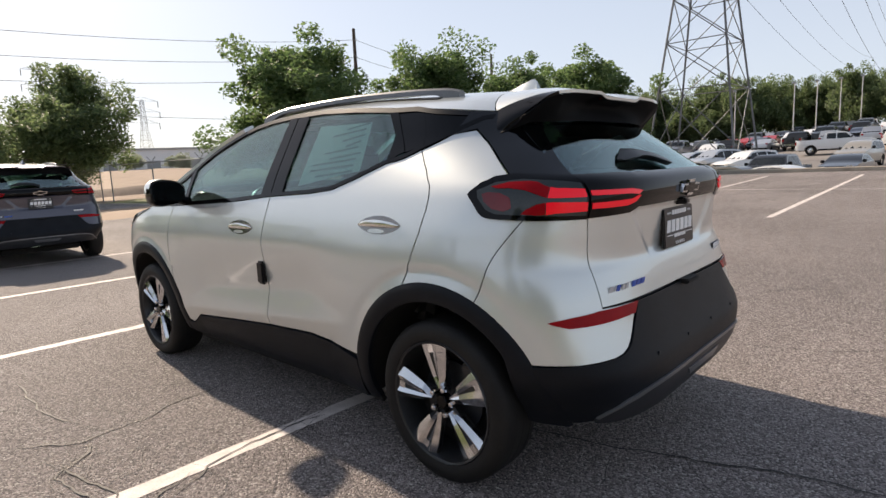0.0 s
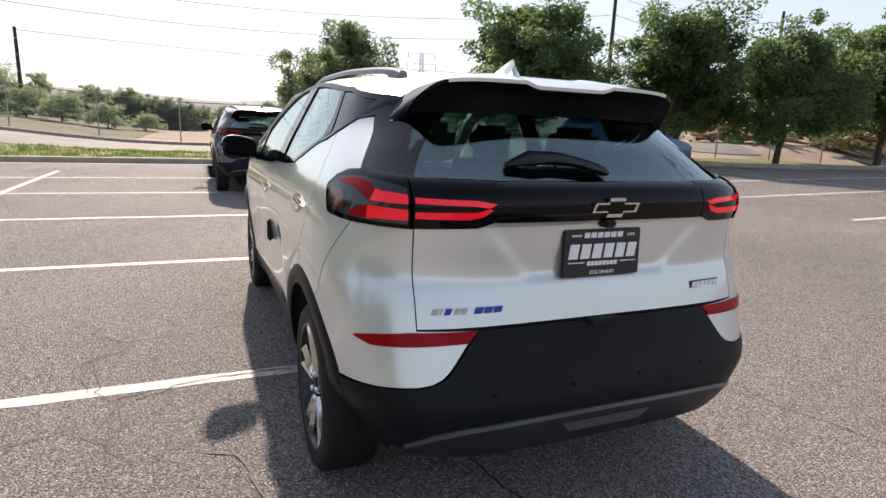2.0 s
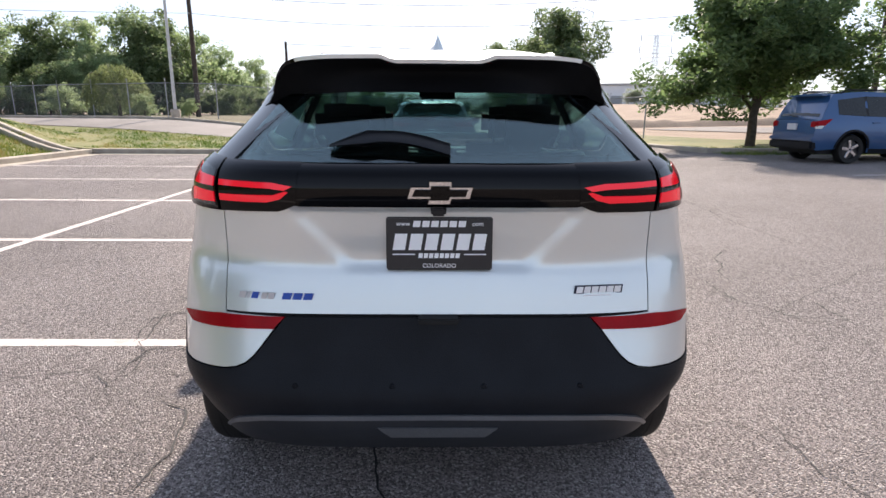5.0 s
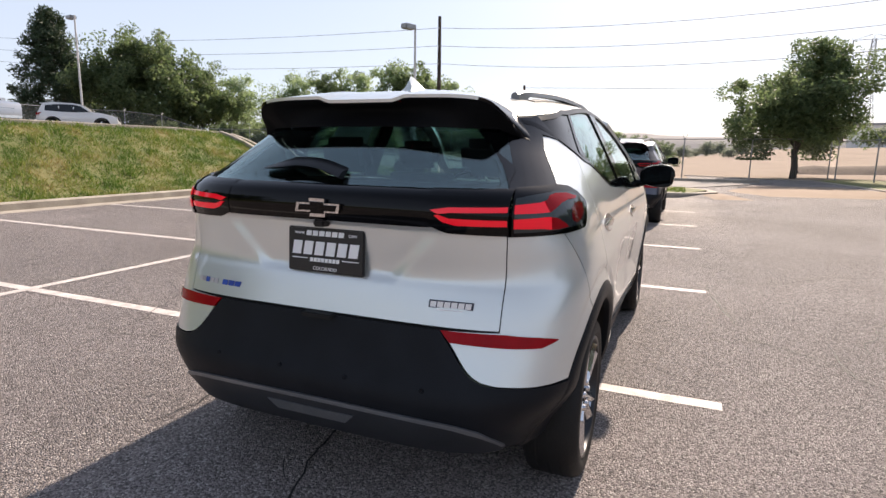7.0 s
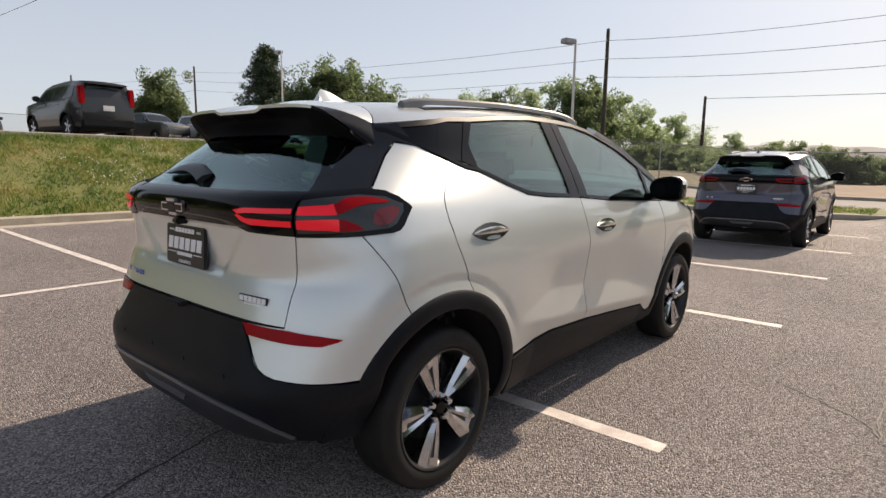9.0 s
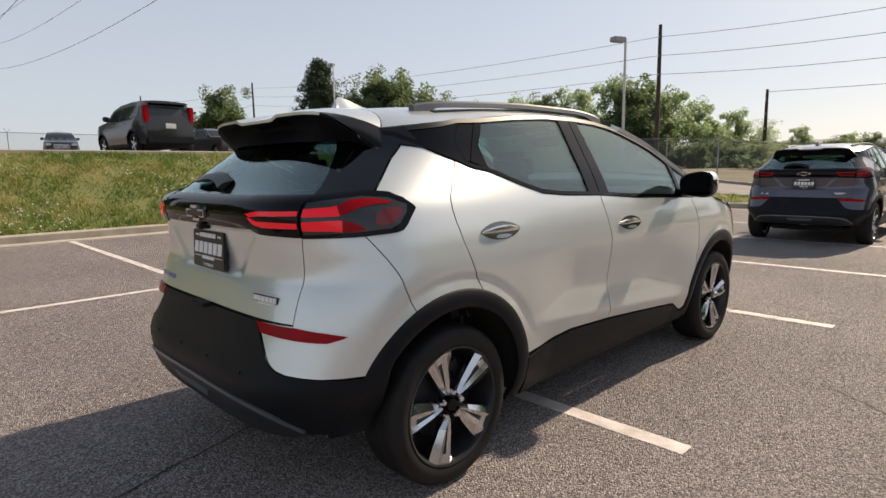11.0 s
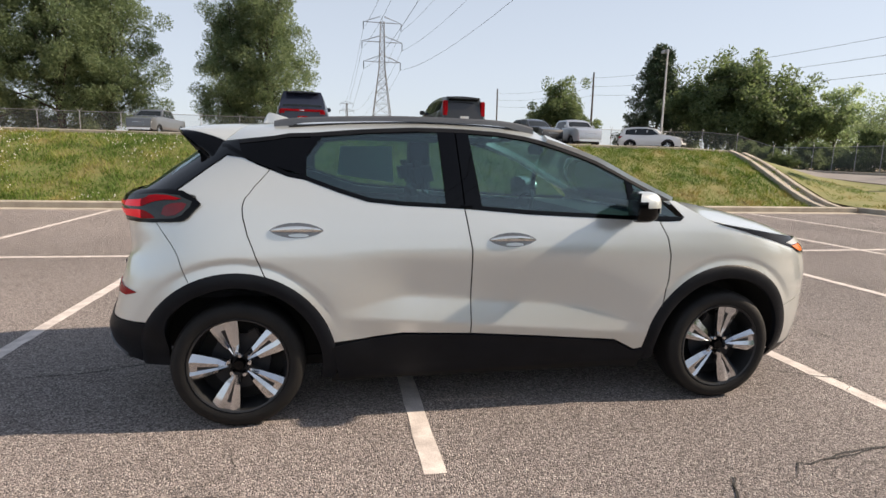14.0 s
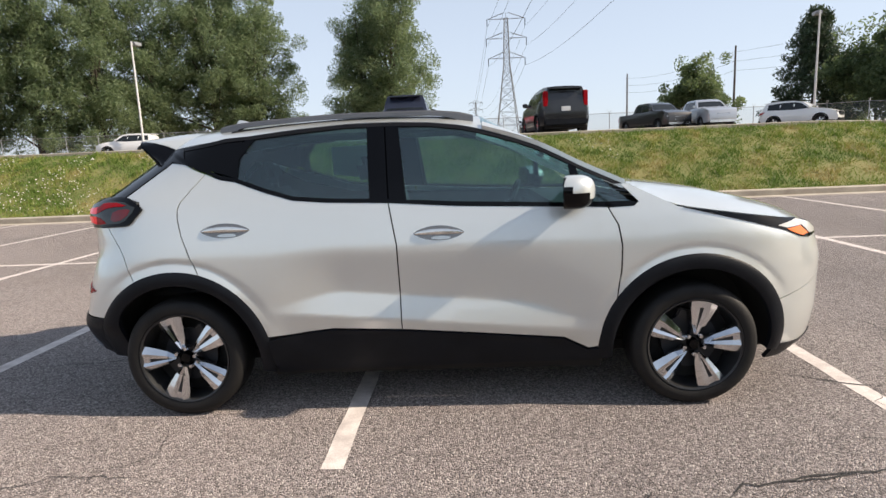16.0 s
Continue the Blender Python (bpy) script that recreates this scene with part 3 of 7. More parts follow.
def crack_bm(pts, rnd, wide):
    """A jagged dark split: a thin ribbon that wanders and thins out, with a side branch."""
    bm = bmesh.new()

    def run(pts, w0):
        line = []
        for a, b in zip(pts, pts[1:]):
            n = max(3, int(math.dist(a, b) / 0.045))
            ox = oy = 0.0
            for k in range(n):
                f = k / n
                ox, oy = ox * 0.75 + rnd.uniform(-0.012, 0.012), oy * 0.75 + rnd.uniform(-0.012, 0.012)
                line.append((a[0] + (b[0] - a[0]) * f + ox, a[1] + (b[1] - a[1]) * f + oy))
        line.append(pts[-1])
        rows = []
        for k, (x, y) in enumerate(line):
            q = line[min(k + 1, len(line) - 1)]
            p = line[max(k - 1, 0)]
            d = math.hypot(q[0] - p[0], q[1] - p[1]) or 1
            w = w0 * (0.40 + 0.60 * rnd.random()) * min(1, (k + 1) / 4, (len(line) - k) / 5)
            nx, ny = -(q[1] - p[1]) / d * w, (q[0] - p[0]) / d * w
            z = lot_rise(y) + 0.005
            rows.append((bm.verts.new((x + nx, y + ny, z)), bm.verts.new((x - nx, y - ny, z))))
        for one, two in zip(rows, rows[1:]):
            bm.faces.new((one[0], one[1], two[1], two[0]))
        return line
    line = run(pts, wide)
    for _ in range(2):
        k = rnd.randrange(len(line))
        x, y = line[k]
        a = rnd.uniform(0, math.tau)
        run([(x, y), (x + 0.25 * math.cos(a), y + 0.25 * math.sin(a)), (x + 0.45 * math.cos(a + 0.5), y + 0.45 * math.sin(a + 0.5))], 0.0024)
    return bm


for i, pts in enumerate(CRACKS):
    tagged(part("crack", crack_bm(pts, rnd, 0.0066 if i < NAMED else 0.0036), M_CRACK, smooth=0), "dark jagged crack in the asphalt", "crack", "asphalt cracks", "structure")


# grass blades
def blade_material():
    m, n, l, b = shader("grass_blades")
    geo_, ramp = n.new("ShaderNodeNewGeometry"), n.new("ShaderNodeValToRGB")
    co, ns = n.new("ShaderNodeTexCoord"), n.new("ShaderNodeTexNoise")
    ns.inputs["Scale"].default_value, ns.inputs["Detail"].default_value = 0.9, 6
    spread_ = n.new("ShaderNodeMapRange")
    spread_.inputs[1].default_value, spread_.inputs[2].default_value, spread_.inputs[3].default_value, spread_.inputs[4].default_value = 0.34, 0.70, 0.14, 0.74
    l.new(ns.outputs[0], spread_.inputs[0])
    l.new(co.outputs["Object"], ns.inputs["Vector"])
    add = n.new("ShaderNodeMath")
    add.operation = "MULTIPLY_ADD"
    add.inputs[1].default_value = 0.28
    l.new(geo_.outputs["Random Per Island"], add.inputs[0])
    l.new(spread_.outputs[0], add.inputs[2])
    ramp.color_ramp.elements[0].position, ramp.color_ramp.elements[0].color = 0.42, (0.095, 0.17, 0.022, 1)
    ramp.color_ramp.elements[1].position, ramp.color_ramp.elements[1].color = 0.86, (0.34, 0.265, 0.10, 1)
    e = ramp.color_ramp.elements.new(0.64)
    e.color = (0.205, 0.255, 0.045, 1)
    l.new(add.outputs[0], ramp.inputs[0])
    l.new(ramp.outputs[0], b.inputs["Base Color"])
    b.inputs["Roughness"].default_value = 0.6
    tr, mx = n.new("ShaderNodeBsdfTranslucent"), n.new("ShaderNodeMixShader")
    mx.inputs[0].default_value = 0.35
    l.new(ramp.outputs[0], tr.inputs[0])
    l.new(b.outputs[0], mx.inputs[1])
    l.new(tr.outputs[0], mx.inputs[2])
    l.new(mx.outputs[0], n["Material Output"].inputs[0])
    return m


M_BLADE = blade_material()


def turf(name, count, pick, tall, seed, label):
    gen = np.random.default_rng(seed)
    verts = []
    done = 0
    while done < count:
        x, y = pick(gen)
        if x is None:
            continue
        z = land(x, y) + 0.01
        thin = 0.55 + 0.45 * (noise.noise((x * 0.7, y * 0.9, 3.1)) > -0.25)
        h = tall * gen.uniform(0.35, 1.2) * thin * (1.0 + 1.1 * noise.noise((x * 2.3, y * 2.3, 9.0)))
        a = gen.uniform(0, math.tau)
        w = gen.uniform(0.007, 0.016)
        lx, ly = gen.normal(0, 0.5, 2) * h
        verts += [(x - math.cos(a) * w, y - math.sin(a) * w, z), (x + math.cos(a) * w, y + math.sin(a) * w, z), (x + lx, y + ly, z + h)]
        done += 1
    me = bpy.data.meshes.new(name)
    me.from_pydata(verts, [], [(3 * i, 3 * i + 1, 3 * i + 2) for i in range(count)])
    ob = link(name, me, M_BLADE, smooth=0)
    return tagged(ob, label, "grass", kind="stuff")


turf("bank_grass", 90000, lambda g: (g.uniform(-16, 15.8), 11.02 + 4.2 * g.random()), 0.11, 51, "rough tufted green and straw grass on the bank")


def strip_pick(g):
    x, y = g.uniform(16.25, 28), g.uniform(-1.2, 14)
    return (x, y) if (x - 16.2) < 3.4 + 0.10 * max(0, y) else (None, None)


turf("strip_grass", 24000, strip_pick, 0.09, 52, "short green grass on the strip beside the kerb")
turf("verge_grass", 9000, lambda g: (lambda y: (14.6 + 0.16 * (y + 8.4) + g.uniform(0, 2.6), y))(g.uniform(-18, -8.6)), 0.09, 53, "short green grass under the parkway trees")


def clover(count, seed):
    """Small white clover heads scattered in patches over the bank."""
    gen = np.random.default_rng(seed)
    bm = bmesh.new()
    done = 0
    while done < count:
        x, y = gen.uniform(-14, 6), 11.1 + 4.0 * gen.random()
        if noise.noise((x * 0.55, y * 0.8, 7.7)) < 0.05:
            continue
        r = gen.uniform(0.010, 0.020)
        bmesh.ops.create_icosphere(bm, subdivisions=1, radius=r, matrix=Matrix.Translation((x, y, land(x, y) + gen.uniform(0.06, 0.12))))
        done += 1
    return tagged(part("clover_heads", bm, M_CLOVER), "white clover heads among the bank grass", "clover", kind="stuff")


M_CLOVER = mottled("white_clover", (0.55, 0.54, 0.50), (0.72, 0.71, 0.66), 0.8, 0, 8, 60)
clover(820, 77)


# a ridge far off, haze painted into its pale grey
M_RIDGE = mottled("hazy_far_slope", (0.26, 0.25, 0.245), (0.34, 0.325, 0.315), 1.0, 0, 0.01, 0.08)
rv, rf = [], []
for i in range(121):
    a = radians(-75 + 115 * i / 120)
    h = 15 + 5 * noise.noise((i * 0.09, 1.7, 0.0)) + 2.0 * noise.noise((i * 0.35, 4.2, 0.0))
    h *= (0.55 + 0.45 * smooth01(-50, -8, -75 + 115 * i / 120)) * (1 - smooth01(18, 36, -75 + 115 * i / 120))
    for d, z in ((380, -1.0), (400, h * 0.55), (430, h), (520, -1.0)):
        rv.append((math.cos(a) * d, math.sin(a) * d, z))
for i in range(120):
    for k in range(3):
        rf.append((i * 4 + k, i * 4 + k + 1, i * 4 + k + 5, i * 4 + k + 4))
tagged(raw("backdrop", rv, rf, M_RIDGE, smooth=60), "pale hazy slope on the horizon", "hill", kind="structure")

# the crossover: its surfaces. x ahead from the rear axle, y to its left, z up
XC = 0.25
sec = curve_through([0.15, 0.30, 0.42, 0.50, 0.58, 0.70, 0.85, 0.97, 1.08, 1.20, 1.34, 1.48, 1.58],
                    [0.75, 0.835, 0.866, 0.875, 0.880, 0.885, 0.881, 0.862, 0.832, 0.785, 0.715, 0.642, 0.585])
tail_x = curve_through([0.15, 0.25, 0.31, 0.36, 0.42, 0.48, 0.57, 0.66, 0.716, 0.73, 0.80, 0.85, 0.866, 0.885, 0.97, 1.02, 1.04, 1.055, 1.10, 1.14, 1.16, 1.175, 1.30, 1.50],
                       [-0.54, -0.60, -0.64, -0.672, -0.690, -0.690, -0.660, -0.632, -0.618, -0.614, -0.597, -0.583, -0.577, -0.575, -0.584, -0.590, -0.593, -0.600, -0.612, -0.602, -0.575, -0.537, -0.385, -0.12])
tail_n = curve_through([0.15, 0.55, 0.75, 0.95, 1.10, 1.17, 1.34, 1.5], [4.6, 5.0, 4.8, 4.2, 4.2, 4.0, 2.9, 2.6])
nose_x = curve_through([0.15, 0.3, 0.5, 0.7, 0.85, 0.95, 1.05, 1.2], [3.40, 3.52, 3.54, 3.54, 3.50, 3.40, 3.15, 2.8])
roof_edge = curve_through([-0.10, 0.3, 0.65, 1.0, 1.3, 1.5, 1.7, 1.9, 2.1, 2.33], [1.425, 1.471, 1.506, 1.524, 1.515, 1.492, 1.44, 1.37, 1.265, 1.155])


def swell(x, z):
    """Flared wheel arches with a groove above them, and the hollow over the sharp crease low on the doors."""
    out = 0.0
    for cx in (0.0, 2.675):
        r = math.hypot(x - cx, z - 0.318)
        fall = min(1.0, max(0.0, (r - 0.478) / 0.050))
        out += (0.004 - 0.011 * fall) * (1 - smooth01(0.528, 0.543, r)) * smooth01(0.46, 0.70, z)
    if 0.44 < x < 2.33:
        crease = 0.563 - 0.083 * (x - 0.47)
        f = smooth01(0, 1, min((x - 0.44) / 0.45, (2.33 - x) / 0.60))
        top = crease + 0.03 + 0.105 * f
        if z > top:
            out -= 0.034 * f * (1 - smooth01(top, 0.92, z))
        elif z > crease:
            out -= 0.034 * f * (z - crease) / (top - crease)
        else:
            out -= min(0.02, 0.22 * (crease - z)) * min(1, f * 2)
    return out


def tuck(x, z):
    """The cabin draws in towards the tail."""
    return (1 - 0.05 * smooth01(1.10, 1.36, z) * smooth01(0.75, -0.15, x)) * (1 - 0.09 * smooth01(0.54, 0.34, z) * smooth01(-0.1, -0.42, x))


def half_width(x, z):
    w = (sec(z) + swell(x, z)) * tuck(x, z)
    if x > 2.5:
        q = min(0.9999, (x - 2.5) / (nose_x(z) - 2.5))
        w *= (1 - q ** 3) ** (1 / 3)
    return w


def kink(z):
    n = tail_n(z)
    return XC - (XC - tail_x(z)) * (1 - 0.9 ** n) ** (1 / n)


def flank(u, z):
    """The body's side and rear corner: u from -0.9 (rear middle) through 0 to 1 at XC, then metres ahead."""
    if u < 0:
        q = max(0.0, 0.9 + u)
        n = tail_n(z)
        x = XC - (XC - tail_x(z)) * (1 - q ** n) ** (1 / n)
        return x, q * sec(z) * tuck(x, z), z
    if u <= 1:
        k = kink(z)
        x = k + (XC - k) * u
        n = tail_n(z)
        q = max(0.0, 1 - (min(1, (XC - x) / (XC - tail_x(z)))) ** n) ** (1 / n)
        return x, (q * sec(z) + swell(x, z) * min(1, u * 2)) * tuck(x, z), z
    x = XC + u - 1
    return x, half_width(x, z), z


def fx(x, z):
    k = kink(z)
    if x < k:
        n = tail_n(z)
        return ((1 - min(1, (XC - x) / (XC - tail_x(z))) ** n) ** (1 / n) - 0.9, z)
    return (1 + x - XC, z) if x >= XC else ((x - k) / (XC - k), z)


def fy(y, z):
    return (y / sec(z) - 0.9, z)


def S(*pts):
    """Side outline from (x, z)."""
    return [fx(x, z) for x, z in pts]


def plate_hollow(y, z):
    """The hollow for the number plate in the tailgate, with flat slanting cheeks."""
    half = min(0.43, 0.275 + (z - 0.855) * 0.95)
    d = min(half - abs(y), (z - 0.850) * 1.6, 1.0)
    return 0.011 * min(1, max(0, d / 0.05)) if z < 1.045 else 0.0


def stern(y, z):
    """The rear face: tailgate, glass and bumper."""
    n = tail_n(z)
    q = min(0.995, abs(y) / sec(z))
    return XC - (XC - tail_x(z)) * (1 - q ** n) ** (1 / n) + plate_hollow(y, z), y, z


def skirt(y, z):
    """The bumper's foot, which draws in below its widest line."""
    return stern(y / (1 - 0.09 * smooth01(0.54, 0.34, z)), z)[0], y, z


def prow(y, z):
    q = min(0.995, abs(y) / sec(z))
    return 2.5 + (nose_x(z) - 2.5) * (1 - q ** 3) ** (1 / 3), y, z


def arc(cx, r, a0, a1, k=14, cz=0.318):
    return [(cx + r * math.cos(radians(a0 + (a1 - a0) * i / k)), cz + r * math.sin(radians(a0 + (a1 - a0) * i / k))) for i in range(k + 1)]


roof_crown = curve_through([-0.36, 0.0, 0.5, 1.0, 1.5, 1.62], [1.492, 1.535, 1.572, 1.585, 1.575, 1.56])


def roof_at(x, v):
    """The roof: v from -1 to 1 across."""
    z = roof_edge(x)
    w = flank(*fx(x, z))[1] if x < XC else half_width(x, z)
    y = w * v
    return x, y, z + (roof_crown(x) - z) * (1 - abs(v) ** 3.0)


def hood_at(x, v):
    edge = curve_through([2.30, 2.574, 2.9, 3.2, 3.40, 3.5], [1.165, 1.045, 0.985, 0.935, 0.875, 0.80])
    crown = curve_through([2.30, 2.6, 2.8, 3.14, 3.34, 3.5], [1.185, 1.135, 1.108, 1.03, 0.965, 0.85])
    z = edge(x)
    return x, half_width(x, z) * v, z + (crown(x) - z) * (1 - abs(v) ** 3)


def wheel_mesh_parts(root):
    """A wheel about the y axis, its face to +y."""
    tyre = part("tyre", lathe_bm(bmesh.new(), [(0.238, 0.085), (0.246, 0.100), (0.266, 0.108), (0.295, 0.105), (0.313, 0.092), (0.321, 0.075), (0.3235, 0.03), (0.3235, -0.03), (0.321, -0.075), (0.313, -0.092), (0.27, -0.106), (0.238, -0.085)], 56), M_TYRE, root)
    bm = bmesh.new()
    for k in range(3):
        h = -0.045 + 0.045 * k
        lathe_bm(bm, [(0.3242, h - 0.004), (0.3246, h), (0.3242, h + 0.004)], 40, closed=False)
    part("tread_groove", bm, M_DARK, tyre)
    rim = part("rim", lathe_bm(bmesh.new(), [(0.240, 0.090), (0.2445, 0.098), (0.241, 0.103), (0.233, 0.099), (0.226, 0.075), (0.216, 0.02), (0.210, -0.08), (0.238, -0.085)], 56), M_RIMDARK, root, "black-painted alloy rim")
    part("brake_disc", lathe_bm(bmesh.new(), [(0.01, 0.012), (0.145, 0.012), (0.145, -0.01), (0.01, -0.01)], 40), M_DIFFUSER, root)
    part("barrel_back", lathe_bm(bmesh.new(), [(0.005, -0.02), (0.217, -0.02), (0.217, -0.03), (0.005, -0.03)], 40), M_DARK, root)
    box("brake_caliper", (-0.15, -0.005, 0.03), (-0.095, 0.03, 0.12), M_RIMDARK, root, bevel=0.008)
    for i in range(5):
        a = radians(90 + 72 * i + 8)
        turn = Matrix.Rotation(-a, 4, "Y")
        # a broad dark spoke with a bright, split, slanting face
        bm = bmesh.new()
        outline = [(0.045, -0.020, 0.062), (0.045, 0.020, 0.062), (0.130, 0.034, 0.076), (0.230, 0.070, 0.082), (0.230, -0.070, 0.082), (0.130, -0.034, 0.076)]
        top = [bm.verts.new(turn @ Vector((r, h, w))) for r, w, h in outline]
        low = [bm.verts.new(turn @ Vector((r, h - 0.03, w))) for r, w, h in outline]
        bm.faces.new(top)
        bm.faces.new(low[::-1])
        for k in range(6):
            bm.faces.new((top[k], top[(k + 1) % 6], low[(k + 1) % 6], low[k]))
        spoke = part("spoke", bm, M_RIMDARK, rim)
        # two bright arms about a dark slot, joined at the rim
        for side, wide in ((1, 0.064), (-1, 0.044)):
            bm = bmesh.new()
            line = [(0.052, 0.004 * side, 0.012), (0.10, 0.0185 * side, 0.60 * wide), (0.17, 0.032 * side, 0.90 * wide), (0.208, 0.039 * side, wide), (0.232, 0.040 * side, wide)]
            rows = []
            for r, w, half in line:
                o, n_ = w + side * half * 0.5, w - side * half * 0.5
                hh = 0.070 + 0.075 * (r - 0.05)
                rows.append([bm.verts.new(turn @ Vector((r, hh + 0.001, o))), bm.verts.new(turn @ Vector((r, hh + 0.015, w - side * half * 0.1))), bm.verts.new(turn @ Vector((r, hh + 0.007, n_))), bm.verts.new(turn @ Vector((r, hh - 0.02, n_))), bm.verts.new(turn @ Vector((r, hh - 0.02, o)))])
            for one, two in zip(rows, rows[1:]):
                for k in range(5):
                    bm.faces.new((one[k], one[(k + 1) % 5], two[(k + 1) % 5], two[k]))
            bm.faces.new(rows[0])
            bm.faces.new(rows[-1][::-1])
            part("machined_face", bm, M_RIM, rim, "bright machined alloy spoke face", smooth=15)
        bm = bmesh.new()
        top = [bm.verts.new(turn @ Vector(p)) for p in ((0.196, 0.0885, 0.028), (0.196, 0.0885, -0.030), (0.230, 0.0905, -0.036), (0.230, 0.0905, 0.034))]
        low = [bm.verts.new(turn @ Vector(p)) for p in ((0.188, 0.062, 0.024), (0.188, 0.062, -0.026), (0.230, 0.062, -0.036), (0.230, 0.062, 0.034))]
        bm.faces.new(top)
        bm.faces.new(low[::-1])
        for k in range(4):
            bm.faces.new((top[k], top[(k + 1) % 4], low[(k + 1) % 4], low[k]))
        part("machined_face", bm, M_RIM, rim, "bright machined alloy spoke face", smooth=15)
    part("hub_cap", lathe_bm(bmesh.new(), [(0.001, 0.086), (0.024, 0.085), (0.027, 0.080), (0.028, 0.05), (0.001, 0.05)], 24), M_GLOSSBLACK, rim)
    for i in range(5):
        a = math.tau * i / 5 + 0.9
        part("lug_nut", lathe_bm(bmesh.new(), [(0.001, 0.094), (0.009, 0.093), (0.0135, 0.086), (0.0135, 0.055), (0.001, 0.055)], 8, m=Matrix.Translation((0.052 * math.cos(a), 0, 0.052 * math.sin(a)))), M_CHROME, rim)


def letter_block(owner, x0, x1, z0, z1, m, slant=0.0, material=None):
    """A plain upright bar that stands for a character of a mark."""
    part("bar", prism_bm(bmesh.new(), [(x0, z0), (x1, z0), (x1 + slant, z1), (x0 + slant, z1)], -0.002, m), material or M_WHITE, owner, smooth=0)


def crossover(body, marks=True, label="", sticker=True):
    car = empty("crossover_car")
    tagged(car, label, "car")
    RS = arc(0, 0.478, 116, 24)  # rear arch from back to front, silver's edge
    for mirror in (False, True):
        kw = dict(mirror=mirror, flip=True)
        R = dict(res=(0.02, 0.0125), **kw)
        # body sides
        quarter = S((0.137, 0.776), (0.093, 0.880), (0.058, 0.975), (0.037, 1.055), (0.033, 1.110), (0.047, 1.155), (0.088, 1.210), (0.154, 1.288), (0.03, 1.342), (-0.055, 1.352), (-0.12, 1.303), (-0.27, 1.182), (-0.180, 1.160), (-0.150, 1.122), (-0.27, 1.035), (-0.3575, 1.032), (-0.2065, 0.751), *arc(0, 0.478, 114.7, 76, 10))
        patch("quarter_panel", quarter, flank, body, car, **R)
        corner = [fx(-0.361, 1.030), *[fy(0.6435, 1.026 - 0.03 * i) for i in range(11)], fy(0.47, 0.722), fy(0.49, 0.686), fy(0.530, 0.634), fy(0.552, 0.608), fy(0.575, 0.588), fy(0.605, 0.574), fy(0.645, 0.566), fy(0.76, 0.560), *S(*arc(0, 0.478, 150, 116, 8))]
        fascia = patch("bumper_corner", corner, flank, body, car, **R)
        rdoor = S((0.143, 0.776), (0.099, 0.880), (0.064, 0.975), (0.043, 1.055), (0.039, 1.110), (0.053, 1.155), (0.094, 1.210), (0.160, 1.288), (0.328, 1.241), (0.498, 1.180), (0.639, 1.138), (0.808, 1.122), (1.128, 1.108), (1.165, 0.90), (1.171, 0.456), (0.812, 0.470), (0.600, 0.445), *arc(0, 0.478, 14, 72, 12))
        door_r = patch("rear_door", rdoor, flank, body, car, **R)
        fdoor = S((1.177, 0.456), (1.172, 0.90), (1.135, 1.108), (1.483, 1.081), (2.013, 1.058), (2.228, 1.048), (2.275, 0.96), (2.291, 0.86), (2.288, 0.74), (2.262, 0.54), (2.215, 0.335), (2.14, 0.318), (2.009, 0.386), (1.548, 0.427))
        door_f = patch("front_door", fdoor, flank, body, car, **R)
        wing = S((2.236, 1.046), (2.283, 0.96), (2.299, 0.86), (2.296, 0.74), (2.27, 0.56), *arc(2.675, 0.485, 150, 28, 20), (3.16, 0.56), (3.30, 0.60), (3.42, 0.66), (3.44, 0.80), (3.36, 0.868), (3.20, 0.930), (2.9, 0.980), (2.574, 1.040), (2.335, 1.160), (2.30, 1.160), (2.385, 1.072), (2.36, 1.050))
        patch("front_wing", wing, flank, body, car, **R)
        # black lower cladding and arches
        band("rear_arch_cladding", [[fx(*arc(0, r_, a, a, 1)[0]) for r_ in (0.482, 0.470, 0.445, 0.420 - 0.05 * smooth01(138, 168, a), 0.408 - 0.068 * smooth01(138, 168, a))] for a in [181.5 - 193.5 * i / 46 for i in range(47)]], flank, M_CLAD, car, lift=0.007, thick=0.030, mirror=mirror)
        band("front_arch_cladding", [[fx(*arc(2.675, r_, a, a, 1)[0]) for r_ in (0.489, 0.476, 0.450, 0.425, 0.412)] for a in [188 - 196 * i / 48 for i in range(49)]], flank, M_CLAD, car, lift=0.007, thick=0.030, mirror=mirror)
        patch("sill_cladding", S((0.476, 0.300), (0.465, 0.41), (0.60, 0.437), (0.812, 0.462), (1.171, 0.448), (1.548, 0.419), (2.009, 0.378), (2.13, 0.310), (2.21, 0.318), (2.19, 0.245), (0.49, 0.215)), flank, M_CLAD, car, lift=0.008, thick=0.02, **R)
        patch("rocker_panel", S((0.45, 0.225), (2.22, 0.25), (2.22, 0.165), (0.45, 0.165)), flank, M_DARK, car, lift=-0.02, thick=0.02, **R)
        # what shows in the gaps
        patch("inner_side", S(*arc(0, 0.44, 150, 20, 20), (0.50, 0.25), (2.20, 0.25), *arc(2.675, 0.45, 170, 20, 20), (3.2, 0.5), (3.4, 0.8), (2.9, 0.95), (2.40, 1.03), (0.62, 1.09), (0.10, 1.29), (-0.05, 1.33), (-0.25, 1.16), (-0.36, 0.9), (-0.40, 0.6)), flank, M_DARK, car, lift=-0.012, thick=0.01, **R)
